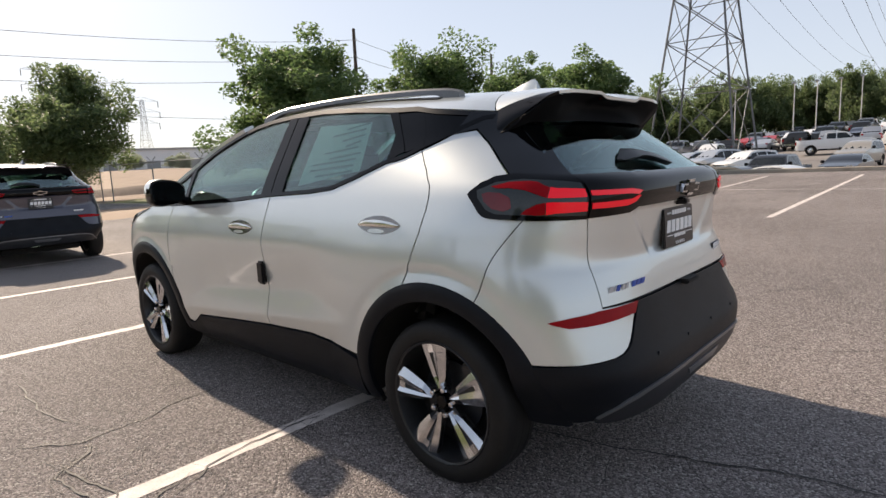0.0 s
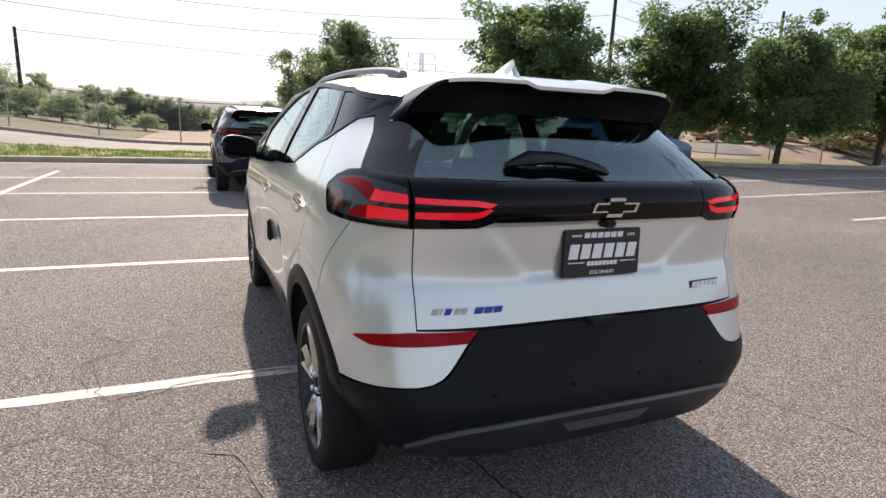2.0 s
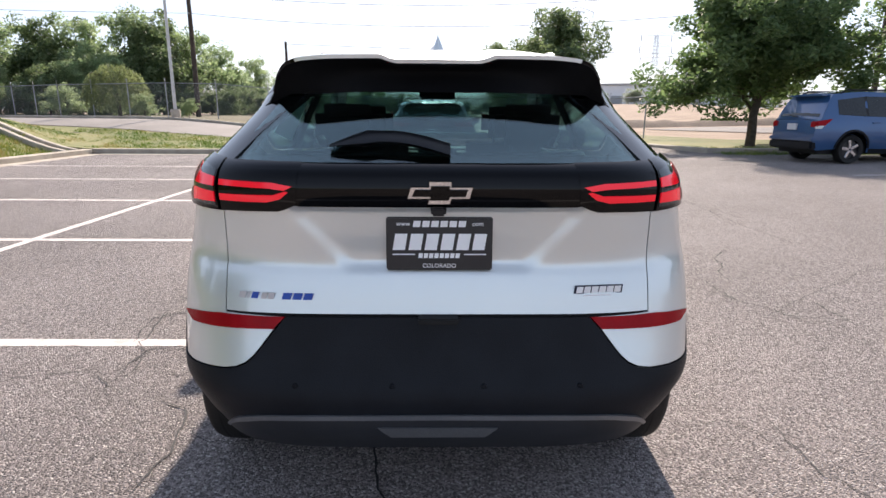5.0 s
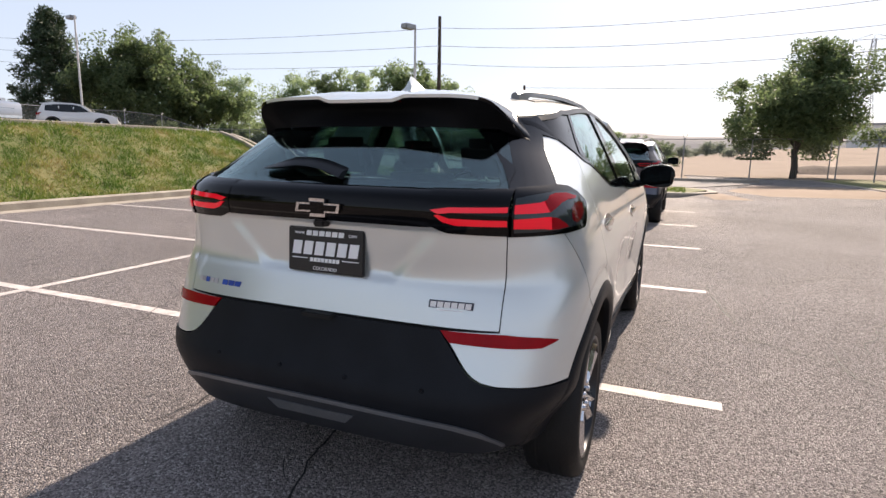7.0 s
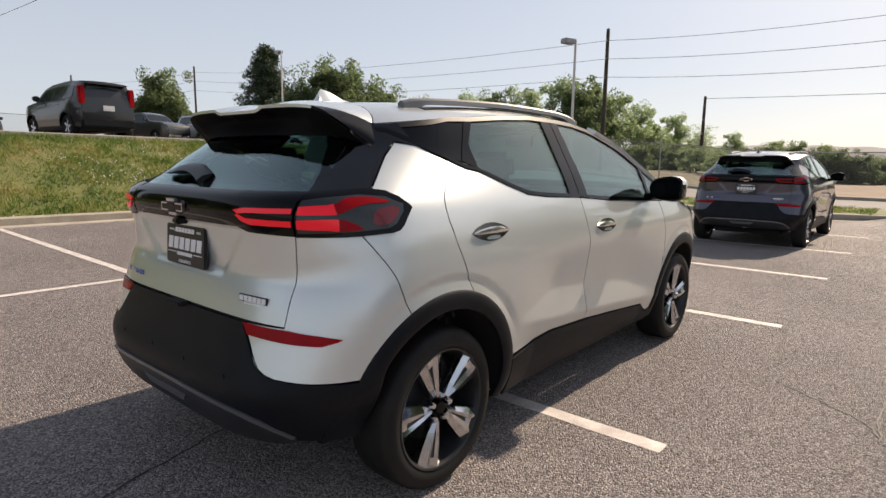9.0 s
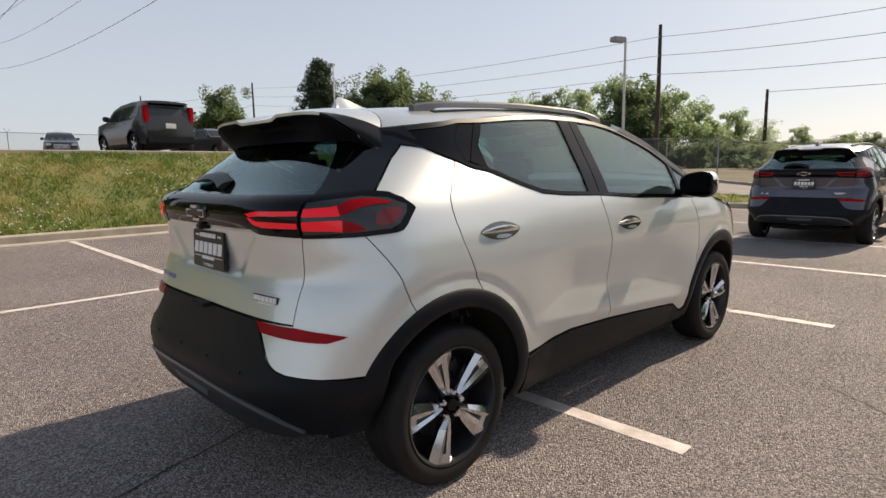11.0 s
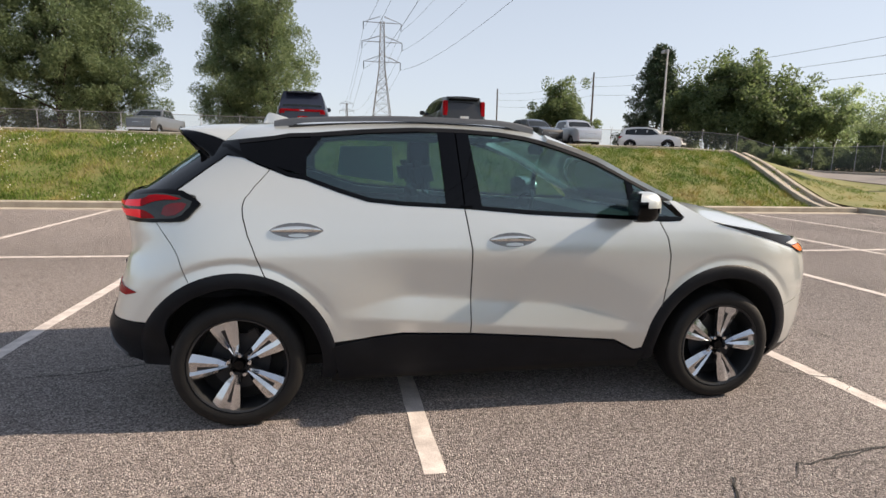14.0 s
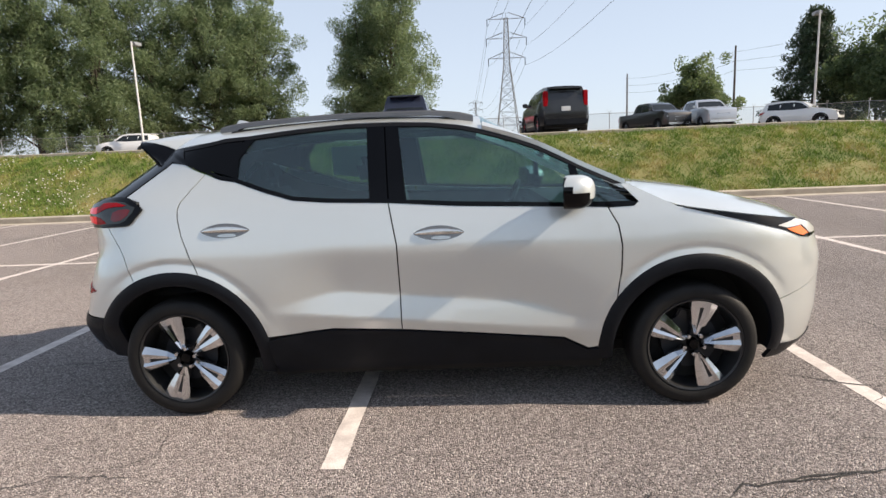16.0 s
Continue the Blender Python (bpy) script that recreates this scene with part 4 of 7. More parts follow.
        # greenhouse
        trim = S((-0.090, 1.395), (0.03, 1.346), (0.155, 1.296), (0.328, 1.245), (0.498, 1.184), (0.639, 1.142), (0.808, 1.126), (1.128, 1.112), (1.483, 1.085), (2.013, 1.062), (2.350, 1.050), (2.375, 1.066), (2.350, 1.074), (2.013, 1.080), (1.483, 1.104), (1.128, 1.128), (0.808, 1.143), (0.645, 1.158), (0.505, 1.199), (0.335, 1.259), (0.165, 1.312), (0.04, 1.362), (-0.085, 1.412))
        patch("belt_trim", trim, flank, M_GLOSSBLACK, car, lift=0.004, thick=0.012, **R)
        e = roof_edge
        top = [(x, e(x) - 0.003) for x in (-0.085, 0.15, 0.4, 0.65, 0.9, 1.15, 1.35, 1.5, 1.6, 1.7, 1.8, 1.9, 2.0, 2.1, 2.2, 2.31)]
        low = [(x, e(x) - 0.022) for x in (2.27, 2.15, 2.0, 1.9, 1.8, 1.7, 1.6, 1.5, 1.35, 1.15, 0.9, 0.65, 0.4, 0.15, -0.06)]
        patch("window_top_trim", S(*top, *low), flank, M_SATIN, car, lift=0.002, thick=0.014, res=(0.05, 0.02), **kw)
        patch("quarter_blank", S((-0.075, 1.415), (0.04, 1.362), (0.165, 1.312), (0.26, 1.285), (0.375, 1.452), (0.25, 1.448), (-0.05, 1.412)), flank, M_GLOSSBLACK, car, lift=-0.002, **R)
        patch("rear_pillar_trim", S((0.250, 1.288), (0.335, 1.258), (0.335, 1.36), (0.415, 1.466), (0.36, 1.460)), flank, M_GLOSSBLACK, car, lift=0.001, **R)
        patch("rear_door_window", S((0.31, 1.268), (0.505, 1.196), (0.645, 1.156), (0.80, 1.143), (1.045, 1.132), (1.02, 1.506), (0.65, 1.486), (0.40, 1.460), (0.31, 1.36)), flank, M_GLASS, car, lift=-0.006, thick=0.004, **R)
        patch("door_pillar", S((1.035, 1.128), (1.128, 1.126), (1.105, 1.508), (1.012, 1.504)), flank, M_GLOSSBLACK, car, lift=0.001, **R)
        patch("door_pillar", S((1.136, 1.126), (1.225, 1.120), (1.180, 1.502), (1.113, 1.506)), flank, M_GLOSSBLACK, car, lift=0.001, **R)
        patch("pillar_core", S((1.06, 1.120), (1.20, 1.114), (1.165, 1.500), (1.035, 1.502)), flank, M_CAVITY, car, lift=-0.010, thick=0.006, **R)
        g = [(x, e(x) - 0.020) for x in (1.17, 1.35, 1.5, 1.6, 1.7, 1.8, 1.9, 2.0, 2.06)]
        patch("front_door_window", S((1.215, 1.118), *g, (2.075, 1.075), (1.483, 1.101)), flank, M_GLASS, car, lift=-0.006, thick=0.004, **R)
        patch("mirror_triangle", S((2.065, 1.072), (2.05, e(2.05) - 0.02), (2.09, e(2.09) - 0.02), (2.105, 1.072)), flank, M_GLOSSBLACK, car, lift=0.001, **R)
        patch("front_quarter_light", S((2.10, 1.074), (2.095, e(2.095) - 0.02), (2.2, e(2.2) - 0.02), (2.345, 1.074)), flank, M_GLASS, car, lift=-0.004, thick=0.004, **R)
        # the rear corner above the lamps
        frame_ = [fy(0.630, 1.170), fy(0.582, 1.25), fy(0.512, 1.33), fy(0.43, 1.40), fx(0.0, 1.432), fx(0.035, 1.342), fx(-0.055, 1.358), fx(-0.125, 1.305), fx(-0.277, 1.183), fx(-0.32, 1.172)]
        patch("hatch_side", frame_, flank, M_PIANO, car, lift=0.003, thick=0.02, res=(0.03, 0.03), **kw)
        # tail lamps
        lamp = patch("tail_lamp", [fy(0.648, 1.168), fx(-0.30, 1.179), fx(-0.235, 1.172), fx(-0.19, 1.152), fx(-0.158, 1.126), fx(-0.152, 1.116), fx(-0.168, 1.100), fx(-0.205, 1.058), fx(-0.225, 1.042), fx(-0.25, 1.036), fx(-0.36, 1.030), fy(0.648, 1.030)], flank, M_GLOSSBLACK, car, lift=0.014, thick=0.05, res=(0.02, 0.02), label="black-framed red tail lamp", **kw)
        lit = M_REDLIT if marks == "lit" else M_RED
        patch("smoked_lens", [fy(0.655, 1.140), fx(-0.40, 1.152), fx(-0.34, 1.158), fx(-0.25, 1.152), fx(-0.188, 1.128), fx(-0.198, 1.104), fx(-0.235, 1.066), fx(-0.27, 1.052), fx(-0.44, 1.046), fy(0.655, 1.046)], flank, M_SMOKE, lamp, lift=0.0155, thick=0.004, res=(0.02, 0.02), label="smoked grey outer lens", **kw)
        for bar in ([fy(0.655, 1.122), fx(-0.445, 1.127), fx(-0.428, 1.131), fx(-0.428, 1.101), fx(-0.445, 1.100), fy(0.655, 1.100)],
                    [fy(0.655, 1.086), fx(-0.44, 1.088), fx(-0.425, 1.087), fx(-0.425, 1.050), fx(-0.45, 1.054), fy(0.655, 1.058)]):
            patch("lit_bar", bar, flank, lit, lamp, lift=0.0175, thick=0.004, res=(0.02, 0.02), label="lit red lamp bar", **kw)
        # outer bar ends left unlit to stand for dimming towards the side
        for tip in ([fx(-0.426, 1.131), fx(-0.39, 1.146), fx(-0.36, 1.150), fx(-0.30, 1.150), fx(-0.24, 1.139), fx(-0.26, 1.133), fx(-0.31, 1.132), fx(-0.36, 1.124), fx(-0.41, 1.106), fx(-0.426, 1.101)],
                    [fx(-0.423, 1.087), fx(-0.40, 1.082), fx(-0.37, 1.066), fx(-0.355, 1.052), fx(-0.40, 1.049), fx(-0.423, 1.050)]):
            patch("bar_end", tip, flank, M_RED, lamp, lift=0.0175, thick=0.004, res=(0.02, 0.02), label="unlit red end of the lamp bar", **kw)
        patch("side_lens", [fx(-0.315, 1.104), fx(-0.28, 1.118), fx(-0.235, 1.122), fx(-0.212, 1.116), fx(-0.225, 1.092), fx(-0.26, 1.068), fx(-0.30, 1.060), fx(-0.325, 1.070)], flank, M_REDDARK, lamp, lift=0.0165, thick=0.004, res=(0.02, 0.02), label="dark red side lens", **kw)
        inner = patch("inner_tail_lamp", [(0.642, 1.168), (0.642, 1.030), (0.46, 1.036), (0.405, 1.060), (0.395, 1.166)], stern, M_GLOSSBLACK, car, lift=0.010, thick=0.03, res=0.02, **kw)
        for bar in ([(0.638, 1.118), (0.47, 1.116), (0.412, 1.108), (0.435, 1.098), (0.48, 1.102), (0.638, 1.104)], [(0.638, 1.082), (0.47, 1.086), (0.435, 1.096), (0.424, 1.094), (0.45, 1.076), (0.49, 1.066), (0.638, 1.064)]):
            patch("lit_bar", bar, stern, lit, inner, lift=0.0135, thick=0.004, res=0.02, label="lit red lamp bar", **kw)
        patch("reflector", [fy(0.455, 0.722), fy(0.66, 0.722), fy(0.755, 0.712), fx(-0.46, 0.698), fy(0.765, 0.678), fy(0.68, 0.680), fy(0.49, 0.686)], flank, M_RED, car, lift=0.006, thick=0.01, res=(0.03, 0.02), label="red rear reflector", **kw)
        # black bumper wrapped round the corner
        patch("rear_bumper", [fy(0.0, 0.722), fy(0.451, 0.722), fy(0.482, 0.685), fy(0.524, 0.631), fy(0.546, 0.604), fy(0.570, 0.584), fy(0.602, 0.570), fy(0.643, 0.562), fy(0.76, 0.556), *S(*arc(0, 0.476, 151, 179.5, 8)), fx(-0.42, 0.316), fx(-0.46, 0.318), fx(-0.50, 0.324), fx(-0.55, 0.336), fy(0.74, 0.334), fy(0.66, 0.322), fy(0.50, 0.322), fy(0.0, 0.322)], flank, M_CLAD, car, lift=0.005, thick=0.02, res=(0.03, 0.025), **kw)
        # head lamp
        head = patch("head_lamp", S((2.60, 1.034), (2.95, 0.975), (3.22, 0.942), (3.34, 0.912), (3.40, 0.878), (3.385, 0.850), (3.30, 0.842), (3.22, 0.855), (3.14, 0.890), (2.95, 0.944)), flank, M_GLOSSBLACK, car, lift=0.006, thick=0.02, res=(0.04, 0.02), label="slim dark head lamp", **kw)
        patch("marker_lens", S((3.135, 0.897), (3.235, 0.902), (3.285, 0.862), (3.235, 0.857), (3.18, 0.876)), flank, M_AMBER, head, lift=0.009, thick=0.004, res=(0.03, 0.02), label="amber side marker", **kw)
        patch("clear_lens", S((3.08, 0.918), (3.22, 0.936), (3.33, 0.908), (3.385, 0.876), (3.365, 0.857), (3.300, 0.860), (3.250, 0.904), (3.135, 0.902)), flank, M_WHITELENS, head, lift=0.009, thick=0.004, res=(0.03, 0.02), label="clear lamp lens", **kw)
        patch("bumper_front_side", S((3.125, 0.285), (3.30, 0.275), (3.41, 0.312), (3.43, 0.27), (3.38, 0.205), (3.25, 0.180), (3.10, 0.190)), flank, M_CLAD, car, lift=0.004, thick=0.02, **R)
        patch("front_fascia_side", S(*arc(2.675, 0.480, 27.5, -6, 9), (3.30, 0.268), (3.42, 0.31), (3.45, 0.40), (3.45, 0.62), (3.42, 0.655), (3.30, 0.595), (3.16, 0.555)), flank, body, car, **R)
        sgn = -1 if mirror else 1
        # door handles; flat dark cups paint the recess's shade, paler pockets its lit floor
        for x, z, door in ((0.290, 1.000, door_r), (1.384, 0.952, door_f)):
            eye = [math.cos(math.tau * k / 24) for k in range(24)]
            patch("handle_cup", S(*[(x + 0.128 * c, z + 0.001 + (0.037 if k < 12 else -0.037) * (1 - c * c) ** 0.75) for k, c in enumerate(eye)]), flank, M_CUP, door, lift=0.002, thick=0.005, res=(0.02, 0.01), **kw)
            patch("handle_pocket", S(*[(x + 0.010 + 0.050 * math.cos(a), z - 0.023 + 0.0085 * math.sin(a)) for a in [math.tau * k / 16 for k in range(16)]]), flank, body, door, lift=0.0035, thick=0.004, res=0.03, **kw)
            bm = bmesh.new()
            rows = []
            for i in range(13):
                s_ = i / 12
                px = x - 0.122 + 0.244 * s_
                py = half_width(px, z) if px > XC else flank(*fx(px, z))[1]
                out_ = 0.005 + 0.015 * math.sin(math.pi * s_) ** 0.7
                hh = 0.003 + 0.013 * math.sin(math.pi * s_) ** 0.6
                zc = z + 0.001 + 0.007 * math.sin(math.pi * s_)
                rows.append([bm.verts.new((px, sgn * (py + out_ * f), zc + hh * g_)) for f, g_ in ((0.2, 0.6), (0.75, 1.0), (1.0, 0.2), (0.9, -0.7), (0.3, -0.6))])
            for one, two in zip(rows, rows[1:]):
                for k in range(5):
                    bm.faces.new((one[k], one[(k + 1) % 5], two[(k + 1) % 5], two[k]))
            bm.faces.new(rows[0])
            bm.faces.new(rows[-1])
            part("door_handle", bm, M_HANDLE, door, "satin silver door handle")
        # mirror
        bm = bmesh.new()
        bmesh.ops.create_uvsphere(bm, u_segments=24, v_segments=14, radius=1)
        for v in bm.verts:
            x, y, z = (math.copysign(abs(c) ** 0.72, c) for c in v.co)
            f = 1.0 if x < 0 else 0.85
            v.co = (2.045 + max(-0.42, x) * 0.11 * f - 0.03 * y * sgn, sgn * (0.962 + y * sgn * 0.115), 1.138 + z * 0.074 * (1 + 0.18 * y * sgn))
        mir = part("door_mirror", bm, M_GLOSSBLACK, car, "black door mirror with a silver cap")
        bm = bmesh.new()
        bmesh.ops.create_uvsphere(bm, u_segments=24, v_segments=14, radius=1)
        bmesh.ops.delete(bm, geom=[v for v in bm.verts if v.co.z < -0.06 - 0.25 * v.co.x or v.co.x < -0.36], context="VERTS")
        for v in bm.verts:
            x, y, z = (math.copysign(abs(c) ** 0.72, c) for c in v.co)
            v.co = (2.045 + max(-0.42, x) * (0.098 if x > 0 else 0.112) - 0.03 * y * sgn, sgn * (0.962 + y * sgn * 0.119), 1.140 + z * 0.078 * (1 + 0.18 * y * sgn))
        part("mirror_cap", bm, body, mir)
        part("mirror_arm", tube_bm(bmesh.new(), [(2.09, sgn * 0.81, 1.080), (2.07, sgn * 0.90, 1.095)], 0.030, 10, 0.022), M_GLOSSBLACK, mir)
        # roof rail: a bar on two feet
        bar_y, bar_z = curve_through([0.16, 0.5, 1.0, 1.56], [0.455, 0.485, 0.515, 0.530]), curve_through([0.16, 0.22, 0.5, 0.9, 1.3, 1.50, 1.58], [1.538, 1.552, 1.572, 1.584, 1.581, 1.564, 1.544])
        bm = bmesh.new()
        rows = []
        for i in range(37):
            x = 0.16 + 1.42 * i / 36
            y, z = bar_y(x), bar_z(x)
            foot = max(1 - smooth01(0.19, 0.30, x), smooth01(1.40, 1.52, x))
            under = z - 0.027 - foot * max(0.0, z - 0.027 - roof_at(x, 0.80)[2] + 0.012)
            rows.append([bm.verts.new((x, sgn * (y + a), b)) for a, b in ((-0.019, under), (-0.018, z - 0.008), (-0.010, z), (0.006, z + 0.001), (0.016, z - 0.008), (0.020, under))])
        for one, two in zip(rows, rows[1:]):
            for k in range(6):
                bm.faces.new((one[k], one[(k + 1) % 6], two[(k + 1) % 6], two[k]))
        bm.faces.new(rows[0])
        bm.faces.new(rows[-1])
        part("roof_rail", bm, M_RAIL, car, "grey metal roof rail")
        patch("rail_base", [(x_, 0.80 + d) for x_, d in ((0.24, -0.026), (1.58, -0.026), (1.58, 0.026), (0.24, 0.026))], roof_at, M_SATIN, car, res=(0.08, 0.05), lift=0.003, thick=0.006, mirror=mirror)
    # rear middle
    K = dict(flip=True)
    patch("tailgate", [(-0.640, 1.034), (-0.640, 0.732), (0.640, 0.732), (0.640, 1.034), (0.46, 1.040), (0.41, 1.052), (-0.41, 1.052), (-0.46, 1.040)], stern, body, car, res=0.01, **K)
    patch("tailgate_black_panel", [(-0.64, 1.166), (-0.64, 1.10), (-0.40, 1.054), (0.40, 1.054), (0.64, 1.10), (0.64, 1.166)], stern, M_GLOSSBLACK, car, res=(0.03, 0.01), lift=0.008, thick=0.02, **K)
    patch("rear_window", [(-0.638, 1.172), (0.638, 1.172), (0.60, 1.25), (0.545, 1.34), (0.50, 1.45), (-0.50, 1.45), (-0.545, 1.34), (-0.60, 1.25)], stern, M_REARGLASS, car, res=0.03, lift=-0.004, thick=0.004, **K)
    for rim_ in ([(-0.638, 1.172), (0.638, 1.172), (0.61, 1.195), (-0.61, 1.195)], [(0.645, 1.172), (0.605, 1.25), (0.55, 1.34), (0.505, 1.45), (0.465, 1.45), (0.50, 1.34), (0.555, 1.25), (0.59, 1.19)], [(-0.645, 1.172), (-0.605, 1.25), (-0.55, 1.34), (-0.505, 1.45), (-0.465, 1.45), (-0.50, 1.34), (-0.555, 1.25), (-0.59, 1.19)]):
        patch("window_border", rim_, stern, M_GLOSSBLACK, car, res=0.03, lift=-0.009, thick=0.003, **K)
    patch("bumper_shelf", [(-0.64, 0.745), (0.64, 0.745), (0.64, 0.70), (-0.64, 0.70)], stern, M_DARK, car, res=0.03, lift=-0.015, thick=0.01, **K)
    sweep = curve_through([0.0, 0.34, 0.50, 0.60, 0.638, 0.660, 0.674], [0.448, 0.446, 0.440, 0.420, 0.390, 0.360, 0.326])
    skid = [(y, sweep(abs(y))) for y in (-0.664, -0.66, -0.65, -0.638, -0.62, -0.60, -0.57, -0.54, -0.5, -0.42, -0.34, -0.2, 0.0, 0.2, 0.34, 0.42, 0.5, 0.54, 0.57, 0.60, 0.62, 0.638, 0.65, 0.66, 0.664)]
    patch("skid_strip", [*skid, *[(y * 0.985, z - 0.014 + 0.010 * smooth01(0.58, 0.664, abs(y))) for y, z in skid[::-1]]], skirt, M_SKID, car, res=0.03, lift=0.013, thick=0.016, label="silver-grey strip along the bumper", **K)
    patch("diffuser", [*[(y, z - 0.008) for y, z in skid], (0.652, 0.326), (0.60, 0.320), (-0.60, 0.320), (-0.652, 0.326)], skirt, M_DIFFUSER, car, res=0.03, lift=0.009, thick=0.012, **K)
    patch("tow_cover", [(-0.178, 0.408), (0.178, 0.408), (0.140, 0.374), (-0.140, 0.374)], skirt, M_SKID, car, res=0.03, lift=0.012, thick=0.008, **K)
    bm = bmesh.new()
    box_bm(bm, (-0.652, -0.06, 0.712), (-0.57, 0.06, 0.730), 0.004)
    part("gate_release", bm, M_DARK, car)
    for y in (-0.42, -0.135, 0.135, 0.42):
        part("park_sensor", lathe_bm(bmesh.new(), [(0.001, 0.002), (0.009, 0.001), (0.010, -0.006), (0.001, -0.006)], 12, m=Matrix.Translation(stern(y, 0.53)) @ Matrix.Translation((-0.006, 0, 0)) @ Matrix.Rotation(radians(90), 4, "Z")), M_CLAD, car)
    patch("front_fascia", [(-0.62, 0.62), (-0.62, 0.425), (-0.5, 0.40), (0.5, 0.40), (0.62, 0.425), (0.62, 0.62), (0.58, 0.86), (-0.58, 0.86)], prow, body, car, res=0.04)
    patch("front_lower_grille", [(-0.62, 0.42), (-0.62, 0.25), (0.62, 0.25), (0.62, 0.42), (0.5, 0.395), (-0.5, 0.395)], prow, M_CLAD, car, res=0.04)
    # roof, bonnet and windscreen
    patch("roof", [*[(0.026 - 0.10 * abs(v) ** 3, v) for v in (1, 0.9, 0.8, 0.7, 0.6, 0.4, 0.2, 0, -0.2, -0.4, -0.6, -0.7, -0.8, -0.9, -1)], (0.4, -1), (1.0, -1), (1.62, -1), (1.62, 0), (1.62, 1), (1.0, 1), (0.4, 1)], roof_at, body, car, res=(0.06, 0.1), smooth=60)
    patch("bonnet", [(2.36, -0.985), (3.42, -0.97), (3.46, 0), (3.42, 0.97), (2.36, 0.985), (2.44, 0)], hood_at, body, car, res=(0.06, 0.1))

    def screen_at(s, v):
        z = 1.562 + (1.112 - 1.562) * s
        zr = roof_edge(min(2.32, 1.62 + 0.70 * s))
        y = half_width(min(2.32, 1.62 + 0.70 * s), zr) * v
        z = z + (zr - z) * abs(v) ** 3
        xx = 1.62 + (0.82 - 0.12 * abs(v) ** 2) * s
        return xx, y, z
    patch("windscreen", [(0, -0.95), (1, -0.95), (1, 0.95), (0, 0.95)], screen_at, M_GLASS, car, res=(0.1, 0.1), thick=0.005)
    for a, b in ((-1.0, -0.91), (0.91, 1.0)):
        patch("front_pillar", [(0, a), (1, a), (1, b), (0, b)], screen_at, body, car, res=(0.05, 0.03), lift=0.020, thick=0.045)
    # spoiler over the hatch

    lip_v = [0.0, 0.24, 0.33, 0.60, 0.80, 0.92, 1.02, 1.14, 1.30]
    lip_x = curve_through(lip_v, [-0.345, -0.345, -0.344, -0.336, -0.318, -0.298, -0.272, -0.222, -0.150])
    lip_y = curve_through(lip_v, [0.0, 0.135, 0.185, 0.335, 0.440, 0.492, 0.520, 0.548, 0.572])
    lip_z = curve_through(lip_v, [1.476, 1.476, 1.491, 1.490, 1.484, 1.470, 1.448, 1.410, 1.345])

    def root_at(v):
        """Where the spoiler leaves the roof, and past 1 the body's side below the roof's edge."""
        a = abs(v)
        side_ = 1 if v >= 0 else -1
        if a <= 1:
            return Vector(roof_at(0.022 - 0.10 * a ** 3, v))
        p = Vector(roof_at(-0.078, 1.0)).lerp(Vector(flank(*fx(-0.125, 1.318))), (a - 1) / 0.3)
        return Vector((p.x, p.y * side_, p.z))

    def spoiler_at(s, v):
        """s from the roof's edge (0) to the lip (1), v across."""
        a = abs(v)
        lip = Vector((lip_x(a), lip_y(a) * (1 if v >= 0 else -1), lip_z(a)))
        return root_at(v).lerp(lip, s) + Vector((0, 0, 0.014 * math.sin(math.pi * min(1, max(0, s))) * max(0, 1 - a ** 3)))
    sp = patch("roof_spoiler", [(0, -1.0), (0.5, -0.93), (1, -0.84), (1, -0.33), (1, -0.24), (1, 0.24), (1, 0.33), (1, 0.84), (0.5, 0.93), (0, 1.0)], spoiler_at, body, car, res=(0.1, 0.04), flip=True, thick=0.012, label="body-coloured roof spoiler")
    for a in (-1, 1):
        patch("spoiler_cheek", [(0, a * 1.004), (0.5, a * 0.934), (1, a * 0.844), (1, a * 1.3), (0, a * 1.3)], spoiler_at, M_GLOSSBLACK, sp, res=(0.1, 0.03), flip=True, lift=-0.001, thick=0.010)

    def under_at(s, v):
        """The dark scoop from the lip in to the top of the glass."""
        a = Vector(spoiler_at(1.0, v)) + Vector((0.004, 0, -0.010))
        k = abs(v)
        b = Vector(stern(0.50 * min(1, k), 1.378)) - Vector((0.006, 0, 0))
        if k > 1:
            b = b.lerp(root_at(1.3), (k - 1) / 0.3)
        b.y = math.copysign(b.y, v)
        return a.lerp(b, s) + Vector((0.07, 0, 0.028)) * math.sin(math.pi * min(1, max(0, s))) * max(0, 1 - (v / 0.8) ** 2)
    patch("spoiler_underside", [(0, -1.29), (1, -1.29), (1, 1.29), (0, 1.29)], under_at, M_CAVITY, sp, res=(0.1, 0.04), flip=False, thick=0.006)
    part("high_brake_lamp", box_bm(bmesh.new(), (-0.337, -0.165, 1.466), (-0.31, 0.165, 1.474), 0.002), M_RED, sp)
    # fin aerial
    bm = bmesh.new()
    prof = [(0.300, 1.556, 0.010), (0.225, 1.574, 0.022), (0.155, 1.596, 0.025), (0.110, 1.609, 0.020), (0.088, 1.611, 0.014), (0.074, 1.594, 0.020), (0.052, 1.548, 0.030)]
    rows = []
    for x, z, w in prof:
        w *= 1.45
        base = roof_at(x, 0)[2] - 0.004
        rows.append([bm.verts.new((x + 0.0, -w, base)), bm.verts.new((x, -w * 0.45, (base + z) / 2)), bm.verts.new((x, 0, z)), bm.verts.new((x, w * 0.45, (base + z) / 2)), bm.verts.new((x, w, base))])
    for one, two in zip(rows, rows[1:]):
        for k in range(4):
            bm.faces.new((one[k], one[k + 1], two[k + 1], two[k]))
        bm.faces.new((one[4], one[0], two[0], two[4]))
    bm.faces.new(rows[0])
    bm.faces.new(rows[-1])
